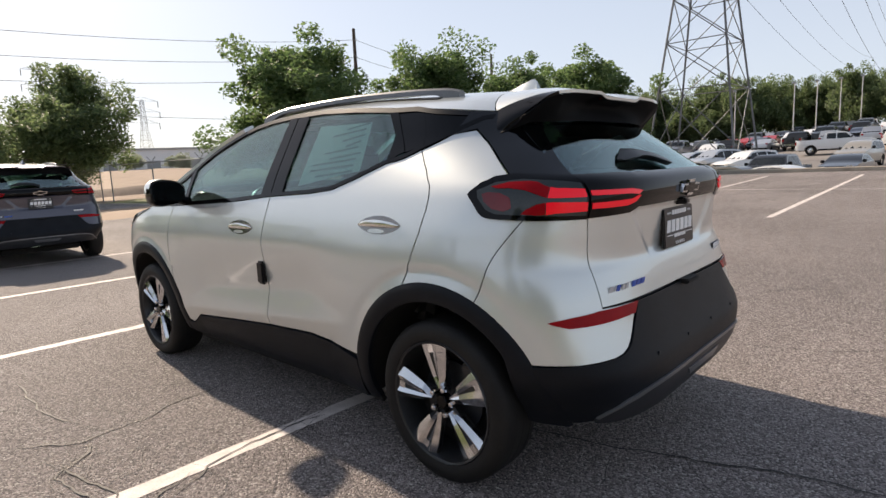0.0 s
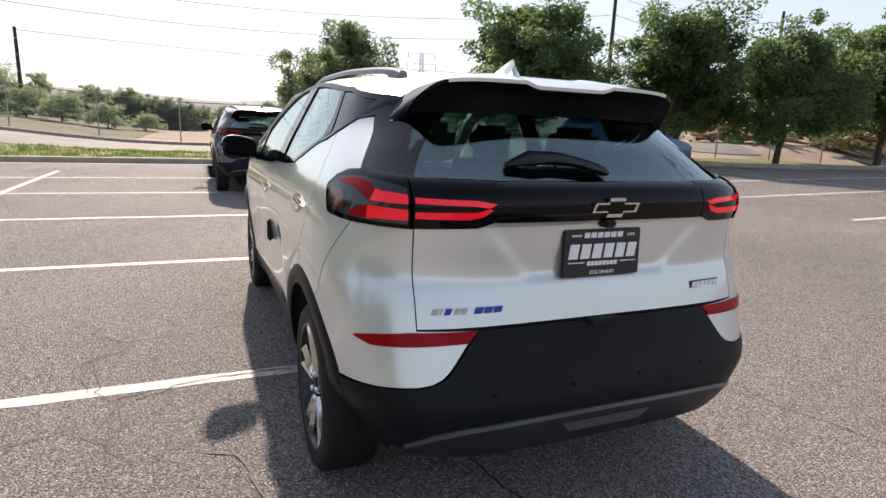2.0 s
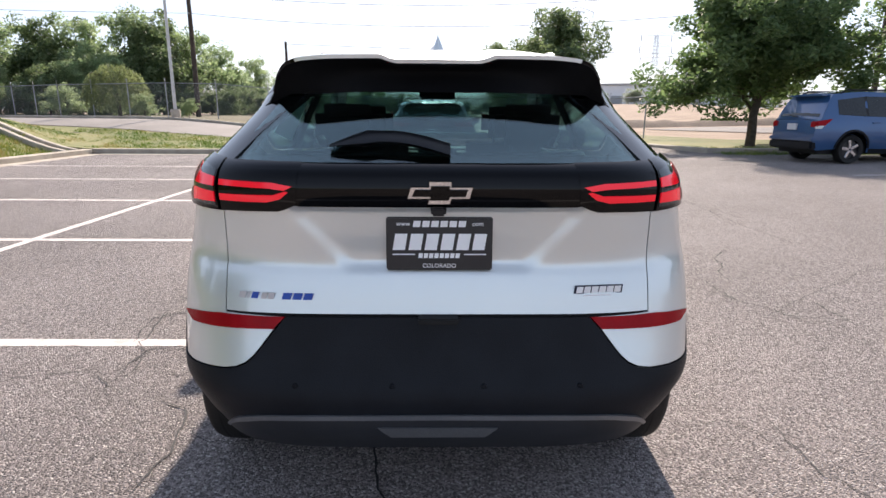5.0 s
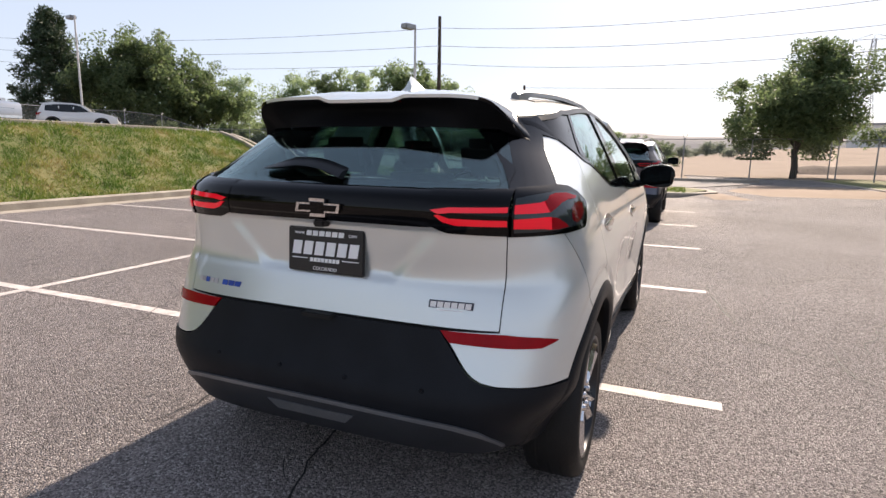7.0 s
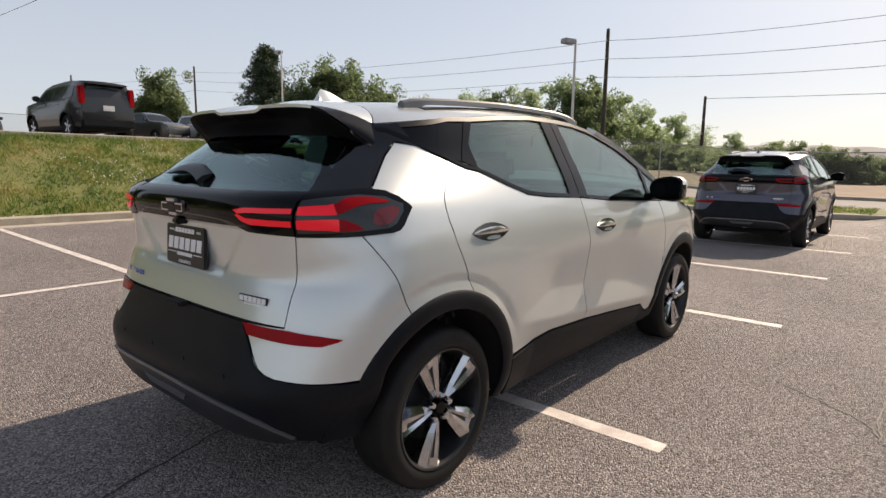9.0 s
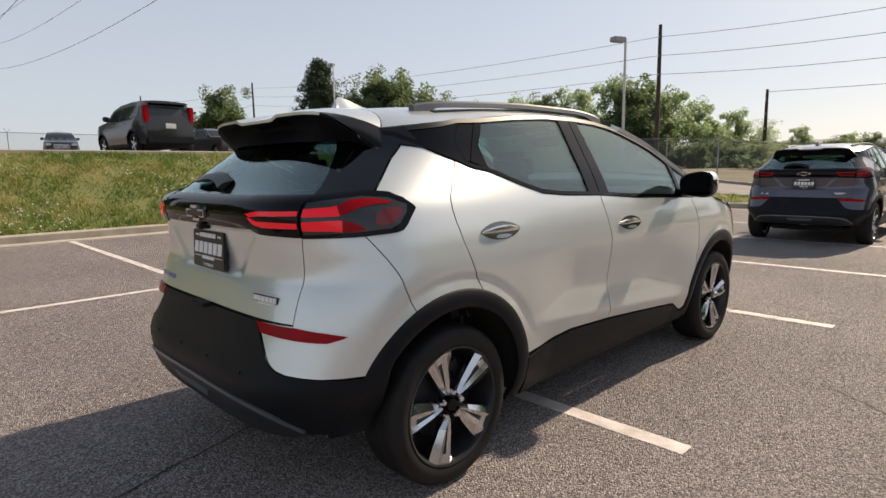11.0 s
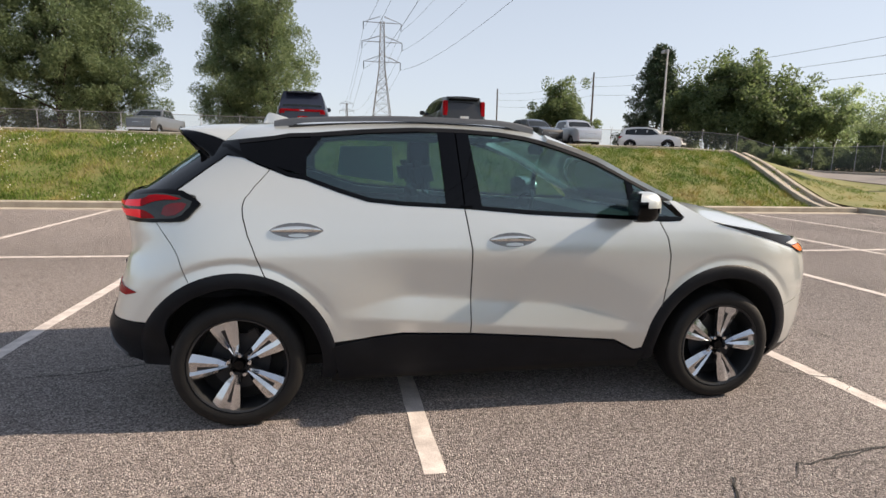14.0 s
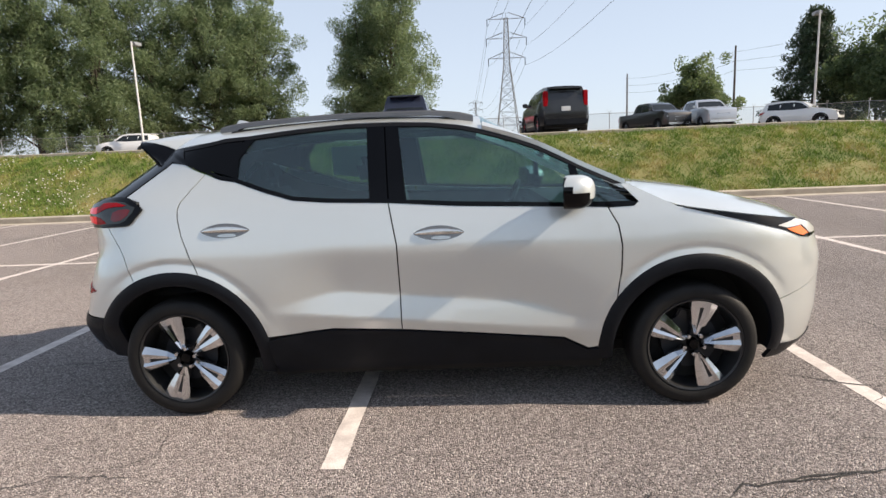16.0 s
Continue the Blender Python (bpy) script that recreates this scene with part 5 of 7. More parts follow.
    part("roof_aerial", bm, body, car, "silver shark-fin roof aerial")
    # rear wiper under its black cover
    bm = bmesh.new()
    rows = []
    for i in range(11):
        s_ = i / 10
        y = -0.035 + 0.36 * s_
        z = 1.205 + 0.030 * math.sin(math.pi * s_) + 0.012 * s_
        h = (0.020 if s_ < 0.7 else 0.020 * (1 - s_) / 0.3 + 0.004)
        o = 0.026 + 0.010 * math.sin(math.pi * s_)
        xb, xt = stern(y, z - h)[0], stern(y, z + h)[0]
        rows.append([bm.verts.new(p) for p in ((xb - 0.001, y, z - h), (xb - o, y, z - h * 0.5), ((xb + xt) / 2 - o, y, z + h * 0.5), (xt - 0.3 * o, y, z + h))])
    for one, two in zip(rows, rows[1:]):
        for k in range(4):
            bm.faces.new((one[k], one[(k + 1) % 4], two[(k + 1) % 4], two[k]))
    bm.faces.new(rows[0])
    bm.faces.new(rows[-1])
    part("rear_wiper", bm, M_SATIN, car, "black rear wiper with a covered arm")
    # plate and marks
    pm = Matrix.Translation((-0.575, -0.003, 0.940)) @ Matrix.Rotation(radians(-90), 4, "Z") @ Matrix.Rotation(radians(-3), 4, "X")
    plate = part("dealer_plate", box_bm(bmesh.new(), (-0.156, -0.014, -0.079), (0.156, 0.0, 0.079), 0.004), M_PLATE, car, "black dealer plate with white lettering bars", m=pm)
    if marks:
        for i in range(6):
            x = -0.137 + 0.0465 * i
            letter_block(plate, x, x + 0.036, -0.018, 0.030, Matrix.Translation((0, -0.0142, 0)), 0.008)
        for i in range(6):
            x = -0.078 + 0.0265 * i
            letter_block(plate, x, x + 0.021, 0.050, 0.068, Matrix.Translation((0, -0.0142, 0)), 0.003)
        for x0, x1, z in ((-0.137, -0.072, -0.0325), (0.072, 0.137, -0.0325)):
            letter_block(plate, x0, x1, z, z + 0.003, Matrix.Translation((0, -0.0142, 0)))
        for i in range(8):
            x = -0.062 + 0.0155 * i
            letter_block(plate, x, x + 0.012, -0.042, -0.028, Matrix.Translation((0, -0.0142, 0)), 0.002)
        for words, size, px, pz in (("COLORADO", 0.0175, 0, -0.0655), ("www", 0.019, -0.106, 0.0590), ("com", 0.019, 0.112, 0.0590)):
            cu = bpy.data.curves.new("plate_word", "FONT")
            cu.body, cu.size, cu.align_x, cu.align_y, cu.extrude = words, size, "CENTER", "CENTER", 0.0008
            word = new("plate_word", cu)
            word.data.materials.append(M_WHITE)
            word.parent = plate
            word.matrix_basis = pose(px, -0.0148, pz, 90, 0, 0)
    # badge in the middle of the black panel: a chromed outline about a black cross-shape
    m = Matrix.Translation((-0.634, -0.003, 1.096)) @ Matrix.Rotation(radians(-90), 4, "Z") @ Matrix.Rotation(radians(8), 4, "X")
    tie = [(-0.095, -0.016), (-0.030, -0.016), (-0.034, -0.032), (0.030, -0.032), (0.034, -0.016), (0.088, -0.016), (0.097, 0.016), (0.034, 0.016), (0.034, 0.032), (-0.030, 0.032), (-0.030, 0.016), (-0.084, 0.016)]
    badge = part("badge_rim", prism_bm(bmesh.new(), [(x * 0.95, z) for x, z in tie], 0.012, m), M_CHROME, car, "chrome-edged black badge")
    part("badge_face", prism_bm(bmesh.new(), [(x * 0.81 + (0.001 if x > 0 else -0.001), z * 0.64) for x, z in tie], -0.002, m @ Matrix.Translation((0, -0.0005, 0))), M_GLOSSBLACK, badge)
    part("camera_pod", box_bm(bmesh.new(), (-0.624, -0.022, 1.028), (-0.56, 0.022, 1.054), 0.006), M_SATIN, car)
    if marks:
        for mat_, y0, wides in ((M_MARK, 0.600, (0.022, 0.006)), (M_BLUE, 0.560, (0.020,)), (M_MARK, 0.530, (0.016, 0.018)), (M_BLUE, 0.466, (0.027, 0.027, 0.027))):
            y = y0
            for w in wides:
                ang = math.atan2(stern(y, 0.782)[0] - stern(y - w, 0.782)[0], w)
                mm = Matrix.Translation((stern(y, 0.782)[0] - 0.002, y, 0.782)) @ Matrix.Rotation(radians(-90) - ang, 4, "Z")
                letter_block(car, 0, w, -0.010, 0.010, mm, 0.007, mat_)
                y -= w + 0.005
        mm = Matrix.Translation((stern(-0.405, 0.792)[0] - 0.002, -0.405, 0.792)) @ Matrix.Rotation(radians(-90) + math.atan2(stern(-0.56, 0.79)[0] - stern(-0.405, 0.79)[0], 0.155), 4, "Z")
        back = part("sticker", prism_bm(bmesh.new(), [(0.0, -0.002), (0.026, -0.003), (0.030, -0.013), (0.120, -0.013), (0.124, -0.003), (0.150, -0.002), (0.152, 0.023), (0.004, 0.023)], 0.004, mm), M_NAVY, car, "small navy dealer sticker with white bars")
        for i in range(6):
            letter_block(back, 0.006 + 0.0236 * i, 0.0255 + 0.0236 * i, 0.001, 0.020, mm @ Matrix.Translation((0, -0.001, 0)), 0.003)
        letter_block(back, 0.03, 0.115, -0.010, -0.005, mm @ Matrix.Translation((0, -0.001, 0)))
        # paint-protection block on the driver's door
        bm = bmesh.new()
        box_bm(bm, (1.168, half_width(1.2, 0.72) - 0.004, 0.665), (1.228, half_width(1.2, 0.72) + 0.026, 0.785), 0.01)
        part("door_edge_guard", bm, M_SATIN, car, "black foam door guard")
    # inside
    part("cabin_floor", box_bm(bmesh.new(), (0.46, -0.72, 0.34), (2.20, 0.72, 0.40), 0.01), M_DARK, car)
    # hidden dark box added to stop light leaking under the tail
    part("rear_valance", box_bm(bmesh.new(), (-0.585, -0.52, 0.318), (-0.385, 0.52, 0.37), 0.02), M_DARK, car)
    part("underbody", box_bm(bmesh.new(), (-0.30, -0.52, 0.19), (3.25, 0.52, 0.27), 0.02), M_DARK, car)
    part("dashboard", box_bm(bmesh.new(), (1.95, -0.72, 0.80), (2.42, 0.72, 1.06), 0.05), M_SEAT, car, "dark dashboard")
    part("parcel_shelf", box_bm(bmesh.new(), (-0.42, -0.60, 1.06), (0.10, 0.60, 1.08), 0.008), M_SEAT, car)
    part("load_floor", box_bm(bmesh.new(), (-0.52, -0.55, 0.60), (0.15, 0.55, 0.64), 0.01), M_SEAT, car)
    for sgn in (1, -1):
        part("door_card", box_bm(bmesh.new(), (0.42, sgn * 0.80 - 0.02, 0.80), (2.2, sgn * 0.80 + 0.02, 1.05), 0.015), M_SEAT, car)
    part("headliner", box_bm(bmesh.new(), (0.28, -0.44, 1.47), (1.5, 0.44, 1.482), 0.004), M_LINER, car)
    steer = part("steering_wheel", lathe_bm(bmesh.new(), [(0.165, 0.012), (0.180, 0.012), (0.186, 0), (0.180, -0.012), (0.165, -0.012)], 28, m=pose(1.83, 0.37, 0.98, 0, 0, -90) @ pose(0, 0, 0, -25, 0, 0)), M_SATIN, car)
    part("wheel_boss", box_bm(bmesh.new(), (1.80, 0.29, 0.92), (1.86, 0.45, 1.01), 0.02), M_SATIN, steer)
    for x, y, w in ((1.15, 0.37, 0.26), (1.15, -0.37, 0.26), (0.32, 0.36, 0.30), (0.32, -0.36, 0.30)):
        lean = pose(x, y, 0.55, 0, -14, 0)
        seat = part("seat_back", box_bm(bmesh.new(), (-0.07, -w, 0.0), (0.07, w, 0.62), 0.05, lean), M_SEAT, car)
        part("seat_cushion", box_bm(bmesh.new(), (x, y - w, 0.50), (x + 0.50, y + w, 0.66), 0.05), M_SEAT, car)
        part("head_rest", box_bm(bmesh.new(), (-0.05, -0.13, 0.655), (0.05, 0.13, 0.82), 0.04, lean), M_SEAT, seat)
        for d in (-0.06, 0.06):
            part("rest_post", tube_bm(bmesh.new(), [lean @ Vector((0, d, 0.60)), lean @ Vector((0, d, 0.68))], 0.006, 6), M_CHROME, seat)
    part("inner_mirror", box_bm(bmesh.new(), (1.78, -0.12, 1.40), (1.81, 0.12, 1.465), 0.012), M_SATIN, car)
    # wheel arches' liners
    for cx in (0.0, 2.675):
        for sgn in (1, -1):
            bm = bmesh.new()
            pts = arc(cx, 0.42, 179 if cx == 0 else 186, -8, 20)
            rows = [[bm.verts.new((x, sgn * (flank(*fx(x, z))[1] - 0.016), z)), bm.verts.new((x, sgn * 0.50, z))] for x, z in pts]
            for one, two in zip(rows, rows[1:]):
                bm.faces.new((one[0], two[0], two[1], one[1]))
            bm.faces.new([r[1] for r in rows])
            part("arch_liner", bm, M_DARK, car)
    # window label
    if sticker:
        for mirror, outline in ((False, ((0.50, 1.225), (0.93, 1.165), (0.90, 1.445), (0.52, 1.435))),):
            st = patch("window_label", S(*outline), flank, M_PAPER, car, res=0.1, lift=-0.012, thick=0.001, mirror=mirror, flip=True, label="large printed price sheet inside the window")
            random.seed(5)
            for i in range(9):
                z = 1.19 + 0.026 * i
                x0 = 0.53 + 0.03 * random.random()
                x1 = 0.62 + 0.26 * random.random()
                zz = z + 0.012
                patch("label_bar", S((x0, zz + 0.02), (x1, zz), (x1, zz + 0.008), (x0, zz + 0.028)), flank, M_INK, st, res=0.2, lift=-0.0105, thick=0.001, mirror=mirror, flip=True)
    # wheels
    for cx in (0.0, 2.675):
        for sgn in (1, -1):
            wheel = new("wheel")
            wheel.parent = car
            if "first" not in WHEELS:
                wheel_mesh_parts(wheel)
                WHEELS["first"] = wheel
            else:
                made = {}
                for o in WHEELS["first"].children_recursive:
                    made[o] = o.copy()
                    scene.collection.objects.link(made[o])
                    made[o].parent = made.get(o.parent, wheel)
            wheel.matrix_basis = pose(cx, sgn * 0.758, 0.3235, 0, (18 if sgn > 0 else 27) + (0 if cx == 0 else 42), 0 if sgn > 0 else 180)
    return car


WHEELS = {}
crossover(M_SILVER, marks="lit", label="champagne-silver electric crossover car with black lower cladding, parked on asphalt")

# other vehicles: x ahead from the rear axle, y to the left
M_CARGLASS = mottled("dark_car_glass", (0.010, 0.013, 0.015), (0.020, 0.025, 0.027), 0.05, 0, 2, 20, 0, 0.0, spec=0.45)
M_NUMBER = mottled("pale_number_plate", (0.5, 0.52, 0.54), (0.62, 0.63, 0.64), 0.5, 0, 8, 90)
PAINTS = {n: paint(n + "_car_paint", c, mt, 0.3) for n, c, mt in (
    ("blue", (0.020, 0.078, 0.200), 0.35), ("black", (0.010, 0.010, 0.011), 0.1), ("navy", (0.018, 0.022, 0.040), 0.3), ("white", (0.72, 0.72, 0.71), 0.0), ("silver", (0.42, 0.44, 0.47), 0.5),
    ("red", (0.42, 0.02, 0.018), 0.1), ("grey", (0.11, 0.115, 0.12), 0.4), ("paleblue", (0.42, 0.50, 0.56), 0.4), ("beige", (0.34, 0.31, 0.26), 0.3), ("yellow", (0.55, 0.40, 0.03), 0.0), ("darkgrey", (0.04, 0.042, 0.045), 0.3))}

for dark_ in ("black", "navy", "darkgrey", "blue"):
    PAINTS[dark_].node_tree.nodes["Principled BSDF"].inputs["Coat IOR"].default_value = 1.42
# kind: wheelbase, rear overhang, front overhang, half width, tyre radius, upper outline from the rear bumper forward, window outlines, screens
KINDS = {
    "suv": dict(wb=2.67, ro=0.92, fo=0.95, w=0.90, r=0.345, outline=[(-0.90, 0.42), (-0.92, 0.62), (-0.88, 1.00), (-0.80, 1.06), (-0.60, 1.50), (-0.48, 1.64), (0.20, 1.70), (1.10, 1.68), (1.62, 1.56), (2.22, 1.14), (2.75, 1.08), (3.25, 0.96), (3.50, 0.82), (3.60, 0.58), (3.56, 0.34)],
                windows=[[(-0.42, 1.16), (-0.40, 1.50), (0.30, 1.58), (0.30, 1.12)], [(0.36, 1.12), (0.36, 1.585), (1.10, 1.575), (1.10, 1.10)], [(1.17, 1.10), (1.17, 1.57), (1.52, 1.50), (2.02, 1.14)]], back=((-0.79, 1.10), (-0.55, 1.54)), front=((1.66, 1.53), (2.18, 1.17))),
    "box": dict(wb=2.55, ro=0.72, fo=0.80, w=0.88, r=0.33, outline=[(-0.70, 0.40), (-0.72, 0.62), (-0.70, 1.00), (-0.62, 1.48), (-0.54, 1.60), (0.4, 1.63), (1.3, 1.58), (1.75, 1.46), (2.15, 1.10), (2.85, 1.02), (3.20, 0.92), (3.32, 0.70), (3.34, 0.50), (3.30, 0.34)],
                windows=[[(-0.36, 1.16), (-0.30, 1.46), (0.28, 1.50), (0.28, 1.10)], [(0.34, 1.10), (0.34, 1.50), (0.98, 1.49), (0.98, 1.07)], [(1.05, 1.07), (1.05, 1.49), (1.60, 1.42), (1.95, 1.10)]], back=((-0.69, 1.06), (-0.63, 1.46)), front=((1.79, 1.42), (2.12, 1.13))),
    "sedan": dict(wb=2.75, ro=1.05, fo=0.92, w=0.90, r=0.33, outline=[(-1.02, 0.40), (-1.05, 0.62), (-1.00, 0.90), (-0.85, 1.00), (-0.35, 1.06), (0.20, 1.38), (0.65, 1.45), (1.30, 1.43), (1.75, 1.28), (2.25, 1.00), (2.90, 0.93), (3.40, 0.80), (3.62, 0.62), (3.66, 0.46), (3.62, 0.32)],
                  windows=[[(0.06, 1.08), (0.32, 1.34), (0.80, 1.38), (0.80, 1.03)], [(0.87, 1.03), (0.87, 1.38), (1.35, 1.36), (1.66, 1.25), (2.02, 1.02)]], back=((-0.30, 1.09), (0.20, 1.36)), front=((1.78, 1.25), (2.20, 1.03))),
    "pickup": dict(wb=3.65, ro=1.15, fo=0.98, w=0.99, r=0.40, outline=[(-1.13, 0.55), (-1.15, 0.75), (-1.13, 1.28), (-0.05, 1.28), (0.88, 1.30), (0.98, 1.78), (1.20, 1.90), (2.30, 1.90), (2.65, 1.78), (3.10, 1.36), (4.20, 1.27), (4.52, 1.14), (4.62, 0.85), (4.60, 0.55), (4.50, 0.46)],
                   windows=[[(1.10, 1.34), (1.16, 1.78), (1.78, 1.80), (1.78, 1.32)], [(1.85, 1.32), (1.85, 1.80), (2.45, 1.78), (2.88, 1.36)]], back=((0.90, 1.36), (0.97, 1.74)), front=((2.70, 1.74), (3.06, 1.40))),
}


def vehicle(kind, colour, m, label, category, far=False, rails=False, lamp_band=False, rear_plate=True, group=""):
    k = KINDS[kind]
    wb, w, r, line = k["wb"], k["w"], k["r"], k["outline"]
    body = PAINTS[colour]
    car = empty({"pickup": "pickup_truck", "sedan": "sedan_car"}.get(kind, "suv_car"), m)
    tagged(car, label, category, group)
    x0, x1, zt = line[1][0], line[-2][0], max(z for _, z in line)
    belt = 1.30 if kind == "pickup" else 1.05

    def hw(x, z):
        y = w * (1 - 0.06 * max(0, 0.55 - z) / 0.3)
        if z > belt - 0.2:
            y -= (z - belt + 0.2) ** 1.35 * 0.36
        e = max(0.0, (x0 + 0.55 - x) / 0.56, (x - x1 + 0.75) / 0.76)
        return y * (1 - 0.20 * min(1, e) ** 2.6)

    def side(x, z):
        return x, hw(x, z), z
    res = (0.5, 0.3) if far else (0.25, 0.15)
    base = 0.26 if kind != "pickup" else 0.40
    ra, fa = arc(0, r + 0.07, 178, 2, 12, r), arc(wb, r + 0.07, 178, 2, 12, r)
    lower = [(x0 + 0.08, base + 0.05), *ra, (r + 0.09, base), (wb - r - 0.09, base), *fa, (x1 - 0.06, base + 0.05)]
    shell = [*lower, *line[::-1]]
    for mirror in (False, True):
        patch("body_side", shell, side, body, car, res=res, thick=0.02, flip=True, mirror=mirror, smooth=40)
        if not far:
            wins = k["windows"]
            ring = [wins[0][0]] + [p for win in wins for p in win[1:-1]] + [wins[-1][-1]] + [p for a, b in list(zip(wins, wins[1:]))[::-1] for p in (b[0], a[-1])]
            patch("window_surround", ring, side, M_SATIN, car, res=0.4, lift=0.003, thick=0.01, flip=True, mirror=mirror)
        for win in k["windows"]:
            patch("side_window", win, side, M_CARGLASS, car, res=0.4, lift=0.006, thick=0.01, flip=True, mirror=mirror)
        sill = [(r + 0.12, base - 0.02), (r + 0.12, base + 0.10), (wb - r - 0.12, base + 0.10), (wb - r - 0.12, base - 0.02)]
        patch("sill", sill, side, M_CLAD, car, res=0.5, lift=0.006, thick=0.02, flip=True, mirror=mirror)
        if kind != "pickup" and not far:
            for cx in (0, wb):
                band("arch_trim", [[arc(cx, r + d_, a, a, 1, r)[0] for d_ in (0.125, 0.11, 0.085, 0.068)] for a in [176 - 172 * i / 24 for i in range(25)]], side, M_CLAD, car, lift=0.016, thick=0.03, mirror=mirror)
    # the skin across the car
    dense = []
    for a, b in zip(line, line[1:]):
        n = max(1, int(math.hypot(b[0] - a[0], b[1] - a[1]) / 0.25))
        dense += [(a[0] + (b[0] - a[0]) * i / n, a[1] + (b[1] - a[1]) * i / n) for i in range(n)]
    dense.append(line[-1])
    vs = [-1, -0.92, -0.5, 0, 0.5, 0.92, 1]
    verts, faces = [], []
    for x, z in dense:
        for v in vs:
            bulge = 0.03 * (1 - v * v)
            out = -1 if x < 0.5 else 1
            verts.append((x + (out * bulge if z < belt else 0), v * hw(x, z), z + (bulge if z > belt - 0.1 else 0)))
    n = len(vs)
    for i in range(len(dense) - 1):
        for j in range(n - 1):
            faces.append((i * n + j, i * n + j + 1, (i + 1) * n + j + 1, (i + 1) * n + j))
    raw("body_shell", verts, faces, body, car, smooth=40)

    def across(p, q):
        return lambda s, v: (p[0] + (q[0] - p[0]) * s, v * hw(p[0] + (q[0] - p[0]) * s, p[1] + (q[1] - p[1]) * s), p[1] + (q[1] - p[1]) * s + 0.03 * (1 - v * v))
    patch("rear_window", [(0, -0.86), (1, -0.84), (1, 0.84), (0, 0.86)], across(*k["back"]), M_CARGLASS, car, res=0.3, lift=0.022, thick=0.02, flip=True)
    patch("windscreen", [(0, -0.88), (1, -0.90), (1, 0.90), (0, 0.88)], across(*k["front"]), M_CARGLASS, car, res=0.3, lift=0.022, thick=0.02, flip=True)
    part("underbody", box_bm(bmesh.new(), (x0 + 0.2, -w * 0.75, base - 0.04), (x1 - 0.2, w * 0.75, base + 0.25)), M_DARK, car)
    zl = 0.92 if kind != "pickup" else 1.02
    for sgn in (1, -1):
        y = sgn * (hw(x0 + 0.05, zl) - 0.07)
        tall = {"box": 0.26, "pickup": 0.16}.get(kind, 0.08)
        zr_ = zl + (0.28 if kind == "box" else 0.0)
        wide = 0.075 if kind == "box" else 0.12
        xr = x0 + (0.02 if kind != "sedan" else 0.06)
        part("tail_lamp", box_bm(bmesh.new(), (xr - 0.02, y - (wide if sgn > 0 else 0.085), zr_ - tall), (xr + 0.16, y + (0.085 if sgn > 0 else wide), zr_ + tall), 0.025), M_RED, car, "red tail lamp")
        part("head_lamp", box_bm(bmesh.new(), (x1 - 0.26, y * 0.93 - 0.14, zl - 0.16), (x1 - 0.035, y * 0.93 + 0.14, zl - 0.02), 0.03), M_WHITELENS, car, "clear head lamp")
        bm = bmesh.new()
        xm = k["front"][1][0] - 0.18
        zm = k["front"][1][1] + 0.02
        box_bm(bm, (xm - 0.06, sgn * (hw(xm, zm) + 0.10) - 0.10, zm - 0.04), (xm + 0.06, sgn * (hw(xm, zm) + 0.10) + 0.09, zm + 0.12), 0.03)
        part("door_mirror", bm, body if not far else M_SATIN, car)
    part("grille", box_bm(bmesh.new(), (x1 - 0.10, -0.42, zl - 0.34), (x1 + 0.028, 0.42, zl - 0.06), 0.02), M_SATIN if colour != "silver" else M_SKID, car)
    part("front_bumper", box_bm(bmesh.new(), (x1 - 0.16, -w * 0.80, base + 0.02), (x1 + 0.045, w * 0.80, base + 0.20), 0.04), M_CLAD if kind != "pickup" else M_CHROME, car)
    part("rear_bumper", box_bm(bmesh.new(), (x0 - 0.06, -w * 0.84, base + 0.06), (x0 + 0.16, w * 0.84, base + 0.28), 0.04), M_CLAD if kind != "pickup" else M_CHROME, car)
    if rear_plate and not far:
        part("number_plate", box_bm(bmesh.new(), (x0 - 0.045, -0.155, zl - 0.13), (x0 + 0.03, 0.155, zl + 0.02), 0.004), M_NUMBER, car)
    if not far:
        for i in range(4):
            part("grille_bar", box_bm(bmesh.new(), (x1 + 0.02, -0.40, zl - 0.31 + 0.065 * i), (x1 + 0.036, 0.40, zl - 0.285 + 0.065 * i), 0.004), M_CHROME, car)
        if kind != "pickup":
            bm = bmesh.new()
            box_bm(bm, (k["back"][1][0] - 0.16, -w * 0.62, zt - 0.11), (k["back"][1][0] + 0.22, w * 0.62, zt - 0.07), 0.012)
            part("rear_spoiler", bm, body, car)
        for sgn in (1, -1):
            for x in ([0.55, 1.45] if kind != "pickup" else [1.35, 2.2]):
                z = belt - 0.08
                part("door_handle", box_bm(bmesh.new(), (x - 0.10, sgn * hw(x, z) - 0.025, z - 0.014), (x + 0.10, sgn * hw(x, z) + 0.025, z + 0.014), 0.008), body, car)
    if rails and not far:
        for sgn in (1, -1):
            lens = [(x0 - 0.004, 0.86), (x0 + 0.02, 1.00), (x0 + 0.34, 1.06), (x0 + 0.20, 0.92), (x0 + 0.12, 0.83)]
            patch("lamp_lens", lens, side, M_RED, car, res=0.2, lift=0.012, thick=0.02, flip=True, mirror=sgn < 0, label="red wrap-round tail lamp lens")
            patch("clear_lens", [(x0 + 0.01, 0.83), (x0 + 0.01, 0.89), (x0 + 0.17, 0.90), (x0 + 0.12, 0.83)], side, M_WHITELENS, car, res=0.2, lift=0.016, thick=0.02, flip=True, mirror=sgn < 0, label="clear lower lamp lens")
        part("bumper_step", box_bm(bmesh.new(), (x0 - 0.075, -w * 0.86, base + 0.27), (x0 + 0.16, w * 0.86, base + 0.36), 0.03), body, car)
